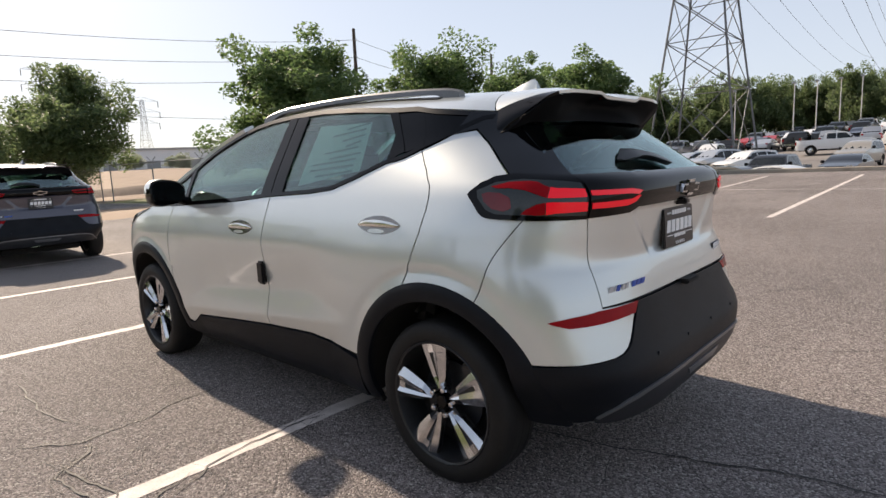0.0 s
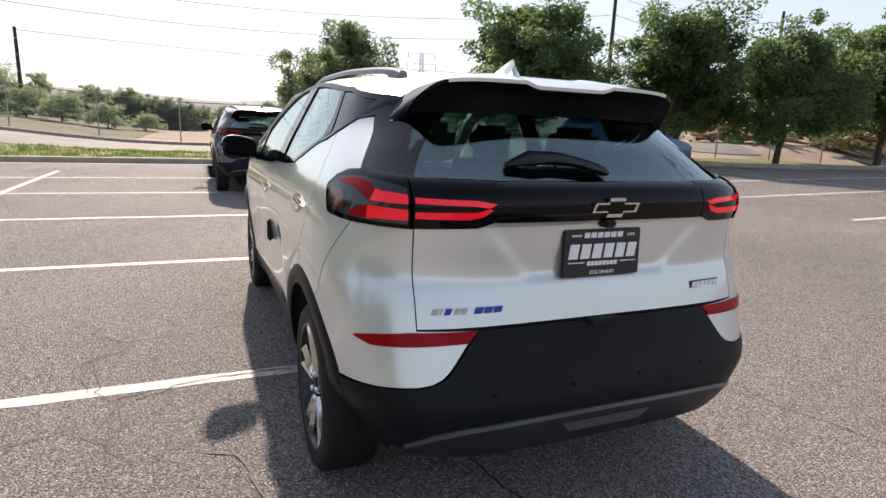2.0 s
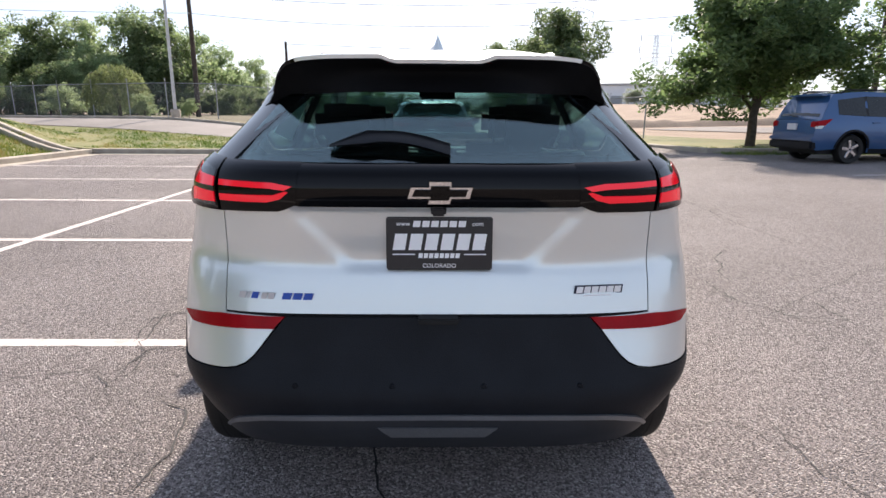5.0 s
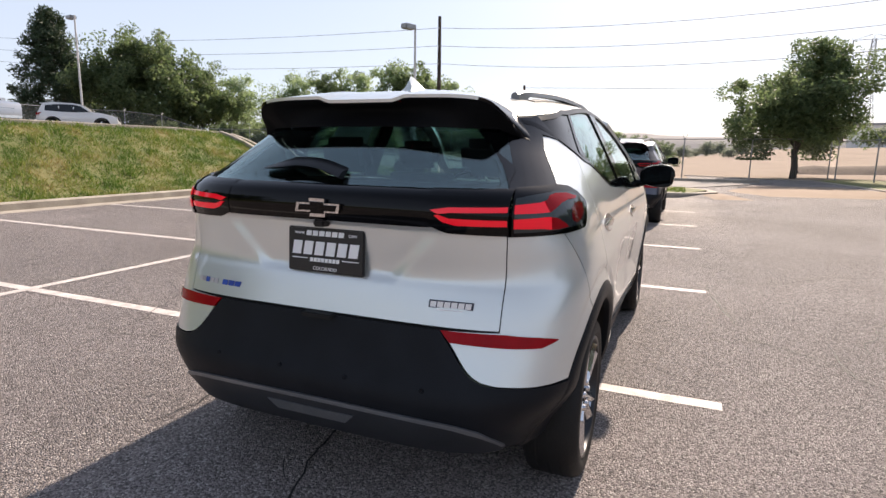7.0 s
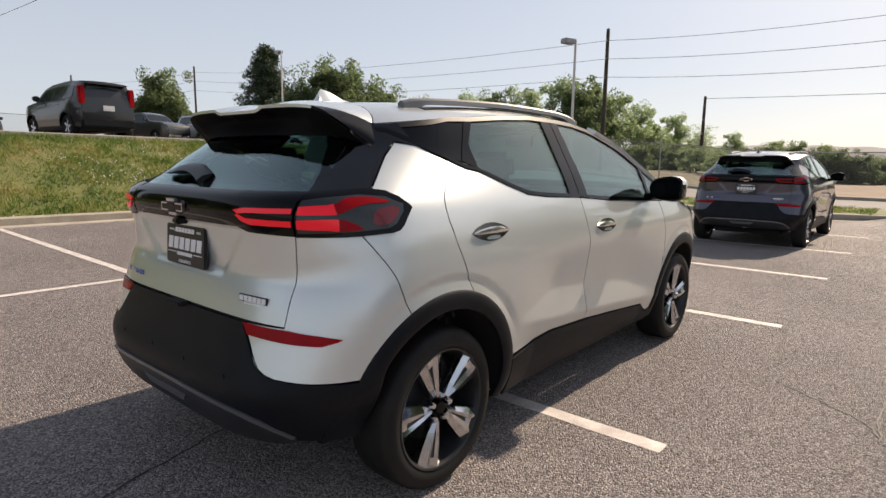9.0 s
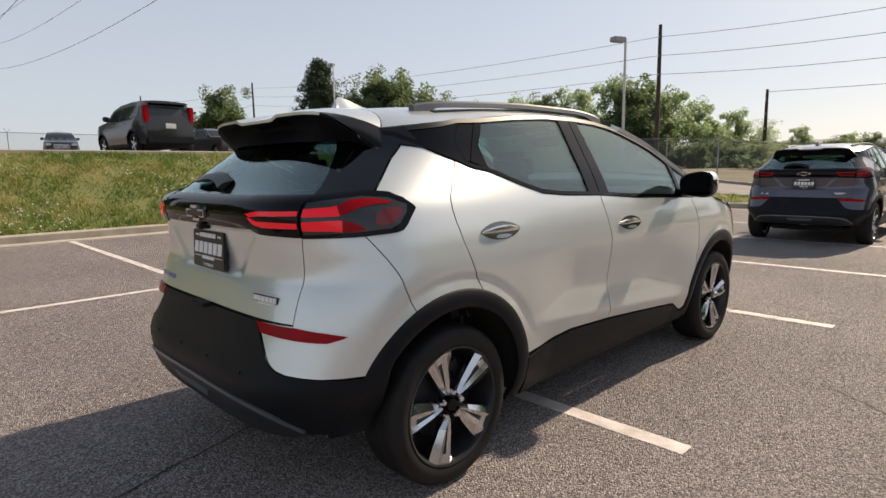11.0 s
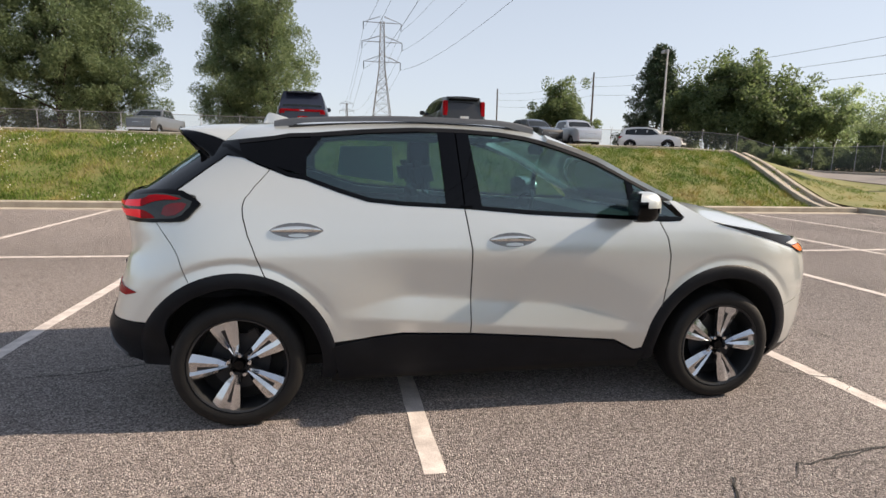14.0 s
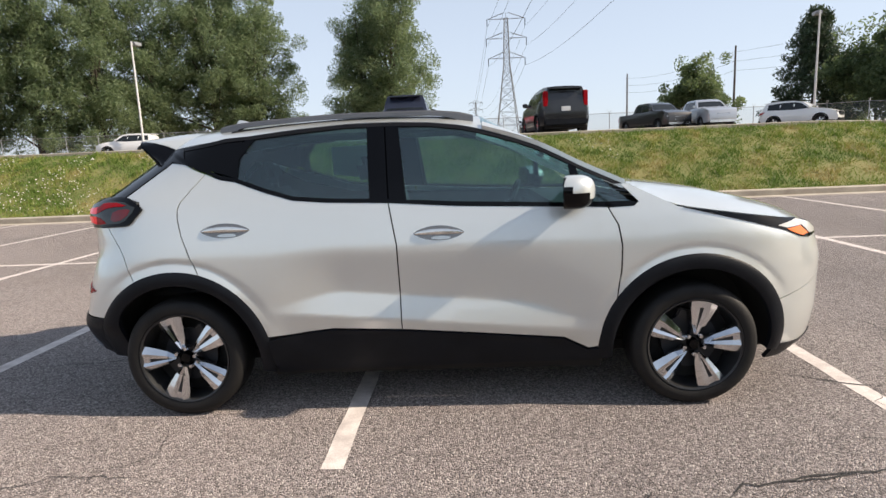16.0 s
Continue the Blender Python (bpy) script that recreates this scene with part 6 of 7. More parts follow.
        part("rear_wiper", tube_bm(bmesh.new(), [(x0 + 0.06, -0.02, belt + 0.05), (x0 + 0.09, 0.30, belt + 0.09)], 0.012, 6), M_SATIN, car)
    if lamp_band:
        part("dealer_plate", box_bm(bmesh.new(), (x0 - 0.052, -0.16, zl - 0.25), (x0 + 0.03, 0.16, zl - 0.13), 0.004), M_RED, car, "red dealer plate")
        part("plate_print", box_bm(bmesh.new(), (x0 - 0.056, -0.11, zl - 0.20), (x0 - 0.05, 0.11, zl - 0.175), 0.001), M_PAPER, car)
        part("emblem", box_bm(bmesh.new(), (x0 - 0.05, -0.07, zl + 0.045), (x0 - 0.03, 0.07, zl + 0.075), 0.008), M_CHROME, car, "chrome oval emblem")
        part("lower_bumper", box_bm(bmesh.new(), (x0 - 0.085, -w * 0.88, base), (x0 + 0.10, w * 0.88, base + 0.30), 0.05), M_CLAD, car)
        part("skid_plate", box_bm(bmesh.new(), (x0 - 0.095, -0.36, base + 0.03), (x0 - 0.05, 0.36, base + 0.10), 0.01), M_SKID, car)
        part("rear_wiper", tube_bm(bmesh.new(), [(x0 + 0.02, -0.02, belt + 0.06), (x0 + 0.03, 0.30, belt + 0.09)], 0.012, 6), M_SATIN, car)
        for sgn in (1, -1):
            part("reflector", box_bm(bmesh.new(), (x0 - 0.078, sgn * w * 0.70 - 0.13, base + 0.33), (x0 + 0.05, sgn * w * 0.70 + 0.13, base + 0.385), 0.01), M_RED, car)
        part("lamp_band", box_bm(bmesh.new(), (x0 - 0.035, -w * 0.80, zl + 0.02), (x0 + 0.12, w * 0.80, zl + 0.10), 0.015), M_RED, car, "red lamp band across the tailgate")
    if rails:
        for sgn in (1, -1):
            part("roof_rail", tube_bm(bmesh.new(), [(-0.3, sgn * 0.62, zt - 0.05), (-0.15, sgn * 0.62, zt + 0.035), (1.1, sgn * 0.62, zt + 0.035), (1.35, sgn * 0.60, zt - 0.06)], 0.022, 6), M_SATIN, car)
    for cx in (0, wb):
        for sgn in (1, -1):
            wheel = new("wheel")
            wheel.parent = car
            key = (kind, far)
            if key not in ROLLERS:
                seg = 16 if far else 32
                tyre = part("tyre", lathe_bm(bmesh.new(), [(r * 0.66, 0.09), (r * 0.93, 0.11), (r, 0.07), (r, -0.07), (r * 0.93, -0.11), (r * 0.66, -0.09)], seg), M_TYRE, wheel)
                rim = part("rim", lathe_bm(bmesh.new(), [(0.01, 0.05), (r * 0.62, 0.045), (r * 0.66, 0.095), (r * 0.69, 0.085), (r * 0.62, -0.09), (0.01, -0.06)], seg), M_RIMDARK, wheel)
                for i in range(5 if not far else 0):
                    a = math.tau * i / 5 + 0.3
                    part("spoke", box_bm(bmesh.new(), (0.02, 0.055, -0.035), (r * 0.66, 0.085, 0.035), 0.01, Matrix.Rotation(a, 4, "Y")), M_RIM, rim)
                if far:
                    part("hub_face", lathe_bm(bmesh.new(), [(0.01, 0.07), (r * 0.5, 0.065), (r * 0.5, 0.05), (0.01, 0.05)], 12), M_RIM, rim)
                ROLLERS[key] = wheel
            else:
                made = {}
                for o in ROLLERS[key].children_recursive:
                    made[o] = o.copy()
                    scene.collection.objects.link(made[o])
                    made[o].parent = made.get(o.parent, wheel)
            wheel.matrix_basis = pose(cx, sgn * (w - 0.13), r, 0, 25 * sgn, 0 if sgn > 0 else 180)
    return car


ROLLERS = {}


def parked(x, y, heading, dz=0.015):
    """The pose of a car whose rear axle stands there, on the ground."""
    return pose(x, y, land(x, y) + dz, 0, 0, heading)


bolt_two = crossover(M_SLATE, marks=True, sticker=False, label="dark slate crossover car with black cladding, parked ahead")
bolt_two.matrix_basis = pose(9.35, 0.08, 0, 0, 0, 0)
vehicle("suv", "blue", parked(12.45, -9.9, -84, 0.0), "metallic blue station-wagon SUV parked by the kerb", "car", rails=True)
vehicle("box", "black", parked(4.95, 16.9, 94), "black boxy small SUV parked above the bank", "car")
vehicle("suv", "navy", parked(-0.55, 18.0, 91), "dark navy SUV with a red lamp band above the bank", "car", lamp_band=True, rear_plate=False)
vehicle("sedan", "red", parked(0.95, 31.5, 90), "bright red sedan behind the other cars", "car")
vehicle("pickup", "black", parked(13.7, 37.4, -74), "black pickup truck with a chrome grille", "pickup truck")
vehicle("pickup", "silver", parked(16.9, 36.4, -88), "silver pickup truck with a wide grille", "pickup truck")
vehicle("suv", "white", parked(22.7, 36.4, -45), "white SUV with roof bars by the fence", "car", rails=True)
vehicle("suv", "white", parked(-23.5, 41.3, -172), "white compact SUV by the chain-link fence", "car")
vehicle("pickup", "grey", parked(-11.6, 43.0, -98), "grey pickup truck with a chrome grille facing the bank", "pickup truck")
vehicle("suv", "black", parked(7.0, 41.5, -100), "black SUV facing the bank", "car")

# the lower sales lot
random.seed(21)
NEAR_LOW = [("pickup", "white", 8.6, -57.0, 186, "white pickup truck on the lower lot"), ("pickup", "black", 5.6, -33.0, 84, "black pickup truck with an open bed"), ("sedan", "white", 5.6, -27.2, 165, "white sedan below the lot's edge"),
            ("sedan", "black", 3.2, -37.2, 84, "black sedan with red tail lamps"), ("suv", "beige", 3.4, -45.0, 80, "beige SUV on the lower lot"), ("suv", "white", 8.6, -40.4, 60, "white SUV beneath the pylon"),
            ("box", "darkgrey", 8.0, -29.6, 160, "dark boxy off-roader below the lot's edge"), ("suv", "white", 3.0, -60.5, 175, "white SUV on the lower lot"), ("suv", "silver", 11.6, -43.5, 62, "silver SUV on the lower lot"), ("sedan", "silver", 14.2, -46.0, 62, "silver sedan on the lower lot")]
for kind, colour, x, y, head, label in NEAR_LOW:
    vehicle(kind, colour, parked(x, y, head, 0.03), label, "pickup truck" if kind == "pickup" else "car", far=True)
FAR_KINDS = [("suv", "black"), ("sedan", "silver"), ("suv", "white"), ("pickup", "grey"), ("sedan", "navy"), ("suv", "darkgrey"), ("pickup", "black"), ("sedan", "white"), ("suv", "silver"), ("sedan", "red")]
protos = {}
for row, (y, xa, xb) in enumerate(((-55, 16, 40), (-66, -4, 34), (-72, -6, 36), (-82, -6, 38), (-88, -8, 40), (-97, -6, 30), (-104, -6, 26))):
    x = xa
    while x < xb:
        kind, colour = random.choice(FAR_KINDS)
        head = 90 + random.uniform(-4, 4) + (180 if row % 2 else 0)
        m = parked(x, y + random.uniform(-0.4, 0.4), head, 0.03)
        if (kind, colour) in protos:
            copy_thing(protos[kind, colour], m)
        else:
            protos[kind, colour] = vehicle(kind, colour, m, f"{colour.replace('darkgrey', 'dark grey')} {'pickup truck' if kind == 'pickup' else kind.replace('suv', 'SUV')} in a row on the sales lot", "pickup truck" if kind == "pickup" else "car", far=True, group="cars on the lower lot")
        x += random.uniform(2.7, 3.4)

# trees
def leafy(name, dark, light, through_=0.35):
    m, n, l, b = shader(name)
    geo_, ramp, mix = n.new("ShaderNodeNewGeometry"), n.new("ShaderNodeMapRange"), n.new("ShaderNodeMix")
    mix.data_type = "RGBA"
    mix.inputs[6].default_value, mix.inputs[7].default_value = (*dark, 1), (*light, 1)
    l.new(geo_.outputs["Random Per Island"], mix.inputs[0])
    l.new(mix.outputs[2], b.inputs["Base Color"])
    b.inputs["Roughness"].default_value = 0.55
    tr, add = n.new("ShaderNodeBsdfTranslucent"), n.new("ShaderNodeMixShader")
    pale = n.new("ShaderNodeHueSaturation")
    pale.inputs["Value"].default_value = 2.0
    l.new(mix.outputs[2], pale.inputs["Color"])
    l.new(pale.outputs[0], tr.inputs[0])
    add.inputs[0].default_value = through_
    l.new(b.outputs[0], add.inputs[1])
    l.new(tr.outputs[0], add.inputs[2])
    l.new(add.outputs[0], n["Material Output"].inputs[0])
    return m


M_LEAF = leafy("green_leaves", (0.052, 0.092, 0.034), (0.125, 0.178, 0.068), 0.50)
# grey-green leaves, paled further to stand for haze
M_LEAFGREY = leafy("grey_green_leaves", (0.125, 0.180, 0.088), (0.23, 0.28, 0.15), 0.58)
# haze is put into these far leaves as a lighter grey-green
M_LEAFFAR = leafy("hazed_far_leaves", (0.125, 0.170, 0.085), (0.22, 0.265, 0.145), 0.60)
M_PINE = leafy("dark_needles", (0.022, 0.045, 0.022), (0.05, 0.08, 0.036), 0.15)
M_BARK = mottled("grey_brown_bark", (0.05, 0.04, 0.03), (0.11, 0.09, 0.07), 0.9, 0, 6, 40, 0.5)


def tree_mesh(height, spread, base, leaves, size, seed, style="round", trunk=0.16, limbs=24):
    """Trunk and limbs as one mesh, leaves as another; origin at the foot."""
    rnd = random.Random(seed)
    bm = bmesh.new()
    top = height * (0.62 if style != "pine" else 0.95)
    pts = [Vector((0, 0, -0.2))] + [Vector((rnd.uniform(-1, 1) * 0.05 * height * i / 6, rnd.uniform(-1, 1) * 0.05 * height * i / 6, top * i / 6)) for i in range(1, 7)]
    tube_bm(bm, pts, trunk, 8, trunk * 0.35)
    centres = []
    limbs = limbs if style != "pine" else 60
    for i in range(limbs):
        a = i * 2.4 + rnd.uniform(-0.4, 0.4)
        f = (i + 0.5) / limbs
        if style == "pine":
            z0 = base + (height - base) * f * 0.97
            reach = spread * (1 - f) ** 0.85 * rnd.uniform(0.75, 1.1) + 0.12
            end = Vector((math.cos(a) * reach, math.sin(a) * reach, z0 - 0.12 * reach))
            start = Vector((0, 0, z0))
        elif style == "tall":
            z0 = base + (top - base) * f
            reach = spread * rnd.uniform(0.45, 1.0) * (1 - 0.55 * f ** 2)
            end = Vector((math.cos(a) * reach, math.sin(a) * reach, base + (height - base) * min(1.0, f * 0.98 + rnd.uniform(0.0, 0.10))))
            start = Vector((0, 0, z0 * 0.9))
        else:
            z0 = base * 0.9 + (top - base * 0.9) * f
            el = rnd.uniform(0.0, 1.0) ** 0.8
            reach = spread * rnd.uniform(0.55, 1.0) * math.cos(el * 1.25)
            end = Vector((math.cos(a) * reach, math.sin(a) * reach, base + (height - base) * (0.10 + 0.86 * el) + rnd.uniform(-0.05, 0.05) * height))
            start = Vector((0, 0, min(z0, end.z - 0.1)))
        mid = (start + end) / 2 + Vector((rnd.uniform(-0.2, 0.2), rnd.uniform(-0.2, 0.2), rnd.uniform(0, 0.3))) * spread * 0.25
        tube_bm(bm, [start, mid, end], trunk * 0.34, 5, trunk * 0.08)
        for s in (0.45, 0.7, 0.88, 1.0, 1.05):
            p = start.lerp(mid, s * 2) if s < 0.5 else mid.lerp(end, (s - 0.5) * 2)
            for _ in range(2):
                j = spread * (0.20 if style != "pine" else 0.10)
                centres.append((p + Vector((rnd.gauss(0, j), rnd.gauss(0, j), rnd.gauss(0, j * 0.8))), spread * (0.21 if style != "pine" else 0.15) * rnd.uniform(0.6, 1.3)))
    wood = bpy.data.meshes.new("trunk")
    bmesh.ops.recalc_face_normals(bm, faces=bm.faces)
    bm.to_mesh(wood)
    bm.free()
    gen = np.random.default_rng(seed)
    idx = gen.integers(0, len(centres), leaves)
    c = np.array([list(p) for p, _ in centres])[idx]
    r = np.array([q for _, q in centres])[idx]
    d = gen.normal(size=(leaves, 3))
    d /= np.linalg.norm(d, axis=1)[:, None]
    pos = c + d * (r * gen.random(leaves) ** 0.4)[:, None]
    pos[:, 2] = np.maximum(pos[:, 2], base * 0.75)
    n1 = gen.normal(size=(leaves, 3))
    n1[:, 2] += 0.7
    n1 /= np.linalg.norm(n1, axis=1)[:, None]
    t1 = np.cross(n1, gen.normal(size=(leaves, 3)))
    t1 /= np.linalg.norm(t1, axis=1)[:, None]
    t2 = np.cross(n1, t1)
    s = size * gen.uniform(0.6, 1.35, leaves)[:, None]
    asp = 0.5 if style == "round" else 0.28
    quad = np.stack([pos - t1 * s, pos + t2 * s * asp - n1 * s * 0.12, pos + t1 * s, pos - t2 * s * asp - n1 * s * 0.12], axis=1).reshape(-1, 3)
    crown = bpy.data.meshes.new("crown")
    crown.from_pydata(quad.tolist(), [], np.arange(leaves * 4).reshape(-1, 4).tolist())
    return wood, crown


def plant_tree(proto, x, y, scale, turn, label, squash=1.0, dz=0.0):
    wood, crown, leaf = proto
    tree = empty("tree", Matrix.Translation((x, y, land(x, y) + dz)) @ Matrix.Rotation(radians(turn), 4, "Z") @ Matrix.Diagonal((scale, scale, scale * squash, 1)))
    tagged(tree, label, "tree")
    for name, me, mat_ in (("trunk", wood, M_BARK), ("crown", crown, leaf)):
        if not me.materials:
            me.materials.append(mat_)
        ob = new(name, me)
        ob.parent = tree
    return tree


ASH = [(*tree_mesh(6.4, 2.9, 1.5, 52000, 0.092, s), M_LEAF) for s in (3, 4, 5)]
M_WILLOW = leafy("dark_willow_leaves", (0.078, 0.116, 0.058), (0.170, 0.215, 0.112), 0.52)
WILLOW = [(*tree_mesh(16, 5.0, 0.5, 56000, 0.16, s, "tall", 0.35), M_WILLOW) for s in (7, 8)]
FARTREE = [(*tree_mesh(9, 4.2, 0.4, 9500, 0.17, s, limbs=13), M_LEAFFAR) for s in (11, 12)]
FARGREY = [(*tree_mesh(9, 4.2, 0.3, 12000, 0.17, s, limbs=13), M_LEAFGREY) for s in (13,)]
FIR = (*tree_mesh(11, 3.9, 0.6, 30000, 0.17, 17, "pine", 0.2), M_PINE)
M_LEAFDEEP = leafy("deep_green_leaves", (0.060, 0.092, 0.040), (0.135, 0.175, 0.075), 0.48)
DEEP = [(*tree_mesh(9, 4.3, 0.4, 20000, 0.17, s, limbs=18), M_LEAFDEEP) for s in (14, 15)]
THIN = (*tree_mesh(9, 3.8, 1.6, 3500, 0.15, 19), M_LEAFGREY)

G = "leafy green parkway tree on the grass verge"
for i, (x, y, s, turn) in enumerate(((17.6, -10.8, 0.93, 10), (15.2, -15.9, 0.80, 80), (13.9, -19.9, 0.78, 200), (12.9, -24.6, 0.86, 300))):
    plant_tree(ASH[i % 3], x, y, s * 1.14, turn, G, 0.77 if i == 0 else 0.86)
KERBTREE = (*tree_mesh(6.4, 2.9, 1.3, 46000, 0.085, 6, limbs=20), M_LEAFDEEP)
plant_tree(KERBTREE, 30.9, -6.1, 1.14, 150, "dense round green tree by the far kerb", 0.82)
for i, (x, y, s, turn, q) in enumerate(((-6.4, 64, 1.08, 0, 1.05), (-10.2, 66, 0.95, 140, 1.0), (-22.0, 62, 1.05, 200, 1.0), (-25.6, 60, 1.12, 40, 1.05), (-31, 58, 1.05, 90, 1.0), (-35, 54, 1.1, 300, 1.0), (-40, 52, 1.1, 20, 1.0), (-45, 47, 1.1, 130, 1.0))):
    plant_tree(WILLOW[i % 2], x, y, s, turn, "tall grey-green willow behind the chain-link fence", q)
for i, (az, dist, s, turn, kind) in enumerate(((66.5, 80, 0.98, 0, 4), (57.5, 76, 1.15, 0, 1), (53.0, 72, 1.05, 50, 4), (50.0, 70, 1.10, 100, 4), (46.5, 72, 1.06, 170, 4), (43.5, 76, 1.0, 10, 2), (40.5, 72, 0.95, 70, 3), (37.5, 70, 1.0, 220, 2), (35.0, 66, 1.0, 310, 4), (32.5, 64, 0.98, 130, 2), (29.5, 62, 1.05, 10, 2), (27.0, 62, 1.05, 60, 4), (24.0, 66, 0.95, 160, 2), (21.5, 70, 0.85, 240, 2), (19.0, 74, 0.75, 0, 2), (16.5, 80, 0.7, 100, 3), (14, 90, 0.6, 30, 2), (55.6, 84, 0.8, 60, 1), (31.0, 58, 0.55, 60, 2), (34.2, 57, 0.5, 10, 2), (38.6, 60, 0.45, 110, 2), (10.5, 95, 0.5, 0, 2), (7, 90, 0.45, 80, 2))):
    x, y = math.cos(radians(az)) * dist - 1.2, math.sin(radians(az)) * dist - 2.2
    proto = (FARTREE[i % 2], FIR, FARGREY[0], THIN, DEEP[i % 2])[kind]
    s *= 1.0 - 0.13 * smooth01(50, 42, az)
    plant_tree(proto, x, y, s, turn, ("leafy green tree beyond the fence", "dark conical fir beyond the fence", "grey-green tree beyond the road, paled for haze", "sparse tree with thin crown", "dense dark green tree beyond the fence")[kind])
# a weeping willow by the road fence


def weeping_mesh(seed):
    """A short forked trunk under a dome from which leafy strands hang."""
    rnd = random.Random(seed)
    bm = bmesh.new()
    tube_bm(bm, [(0, 0, -0.2), (0.05, 0.02, 1.0), (0.0, 0.1, 2.2)], 0.16, 8, 0.09)
    pos, way = [], []
    for i in range(210):
        a, reach = i * 2.4, 0.35 + 1.75 * rnd.random() ** 0.7
        top = 3.9 - 0.30 * reach * reach + rnd.uniform(-0.25, 0.2)
        start, peak = Vector((0, 0.1, 2.1)), Vector((math.cos(a) * reach, math.sin(a) * reach, top))
        if i % 12 == 0:
            tube_bm(bm, [start, start.lerp(peak, 0.5) + Vector((0, 0, 0.3)), peak], 0.05, 5, 0.015)
        foot = rnd.uniform(0.25, 1.5)
        for k in range(58):
            u = k / 57
            p = peak + Vector((math.cos(a), math.sin(a), 0)) * 0.38 * math.sin(u * 1.6) + Vector((0, 0, (foot - top) * u ** 1.15))
            pos.append(p + Vector((rnd.gauss(0, 0.05), rnd.gauss(0, 0.05), 0)))
            way.append(Vector((rnd.gauss(0, 0.5), rnd.gauss(0, 0.5), -1)).normalized())
    wood = bpy.data.meshes.new("trunk")
    bm.to_mesh(wood)
    bm.free()
    verts, faces = [], []
    for p, d in zip(pos, way):
        w = d.cross(Vector((rnd.gauss(0, 1), rnd.gauss(0, 1), 0.1))).normalized() * 0.026
        n = len(verts)
        verts += [p - d * 0.11, p + w, p + d * 0.11, p - w]
        faces.append((n, n + 1, n + 2, n + 3))
    crown = bpy.data.meshes.new("crown")
    crown.from_pydata([tuple(v) for v in verts], [], faces)
    return wood, crown


plant_tree((*weeping_mesh(41), leafy("weeping_willow_leaves", (0.085, 0.110, 0.045), (0.165, 0.190, 0.085), 0.5)), 34.4, 19.6, 0.80, 30, "weeping willow with hanging yellow-green strands by the road fence")
plant_tree(FARTREE[1], 30.2, 13.6, 0.13, 30, "small bright green bush at the lamp's foot", 0.9)
# far rows over the lower lot and along the horizon
random.seed(31)
for az in np.arange(-86, -63, 1.45):
    dist = 112 + random.uniform(-6, 6)
    plant_tree(DEEP[int(az * 10) % 2], math.cos(radians(az)) * dist - 1.5, math.sin(radians(az)) * dist + 2.4, random.uniform(1.02, 1.28) * (1.0 if az > -79 else 0.8), random.uniform(0, 360), "leafy green tree in a row behind the sales lot")
# skyline leaves carry the haze in their pale grey-green
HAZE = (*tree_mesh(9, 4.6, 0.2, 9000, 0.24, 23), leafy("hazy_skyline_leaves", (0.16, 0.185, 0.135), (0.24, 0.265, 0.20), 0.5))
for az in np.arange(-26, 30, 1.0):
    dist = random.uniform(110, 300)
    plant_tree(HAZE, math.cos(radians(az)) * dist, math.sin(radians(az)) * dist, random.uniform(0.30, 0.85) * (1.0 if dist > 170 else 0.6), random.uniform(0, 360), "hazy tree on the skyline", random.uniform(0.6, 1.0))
# undergrowth that closes the view below the crowns
rnd_b = random.Random(63)
for az in np.arange(3, 50, 1.55):
    dist = rnd_b.uniform(56, 64)
    plant_tree(DEEP[int(az * 7) % 2], math.cos(radians(az)) * dist - 1.2, math.sin(radians(az)) * dist - 2.2, rnd_b.uniform(0.28, 0.46), rnd_b.uniform(0, 360), "dark green undergrowth beyond the fence", rnd_b.uniform(0.6, 0.9), -0.3)
# low shrubs behind the road fence
for x, y, s, q in ((41.5, 6.6, 0.34, 0.55), (43.0, 9.4, 0.36, 0.6), (44.0, 4.6, 0.28, 0.5), (46, 12.0, 0.40, 0.6), (33.2, 17.5, 0.20, 0.8), (36.5, 20.8, 0.26, 0.7), (39.5, 26.0, 0.34, 0.7)):
    plant_tree(FARTREE[0], x, y, s, x * 40, "low green shrub behind the road fence", q)

# fences, poles, pylons, wires
M_GALV = mottled("galvanised_steel", (0.26, 0.27, 0.28), (0.38, 0.39, 0.40), 0.5, 0.6, 4, 60)
M_WOOD = mottled("dark_pole_wood", (0.035, 0.026, 0.020), (0.08, 0.06, 0.048), 0.9, 0, 3, 40, 0.4)
M_LAMPPOST = mottled("pale_lamp_post", (0.50, 0.49, 0.48), (0.62, 0.61, 0.60), 0.5, 0.1, 3, 40)
M_LATTICE = mottled("weathered_lattice_steel", (0.10, 0.105, 0.11), (0.17, 0.175, 0.18), 0.6, 0.3, 4, 60)
M_WIRE = mottled("dark_wire", (0.010, 0.010, 0.011), (0.02, 0.02, 0.022), 0.8, 0.0, 3, 40)


def netting():
    """Chain link: mostly gaps between grey wires."""
    m, n, l, b = shader("chain_link")
    clear, mix = n.new("ShaderNodeBsdfTransparent"), n.new("ShaderNodeMixShader")
    b.inputs["Base Color"].default_value, b.inputs["Roughness"].default_value = (0.22, 0.23, 0.24, 1), 0.6
    mix.inputs[0].default_value = 0.17
    l.new(clear.outputs[0], mix.inputs[1])
    l.new(b.outputs[0], mix.inputs[2])
    l.new(mix.outputs[0], n["Material Output"].inputs[0])
    return m


M_NET = netting()


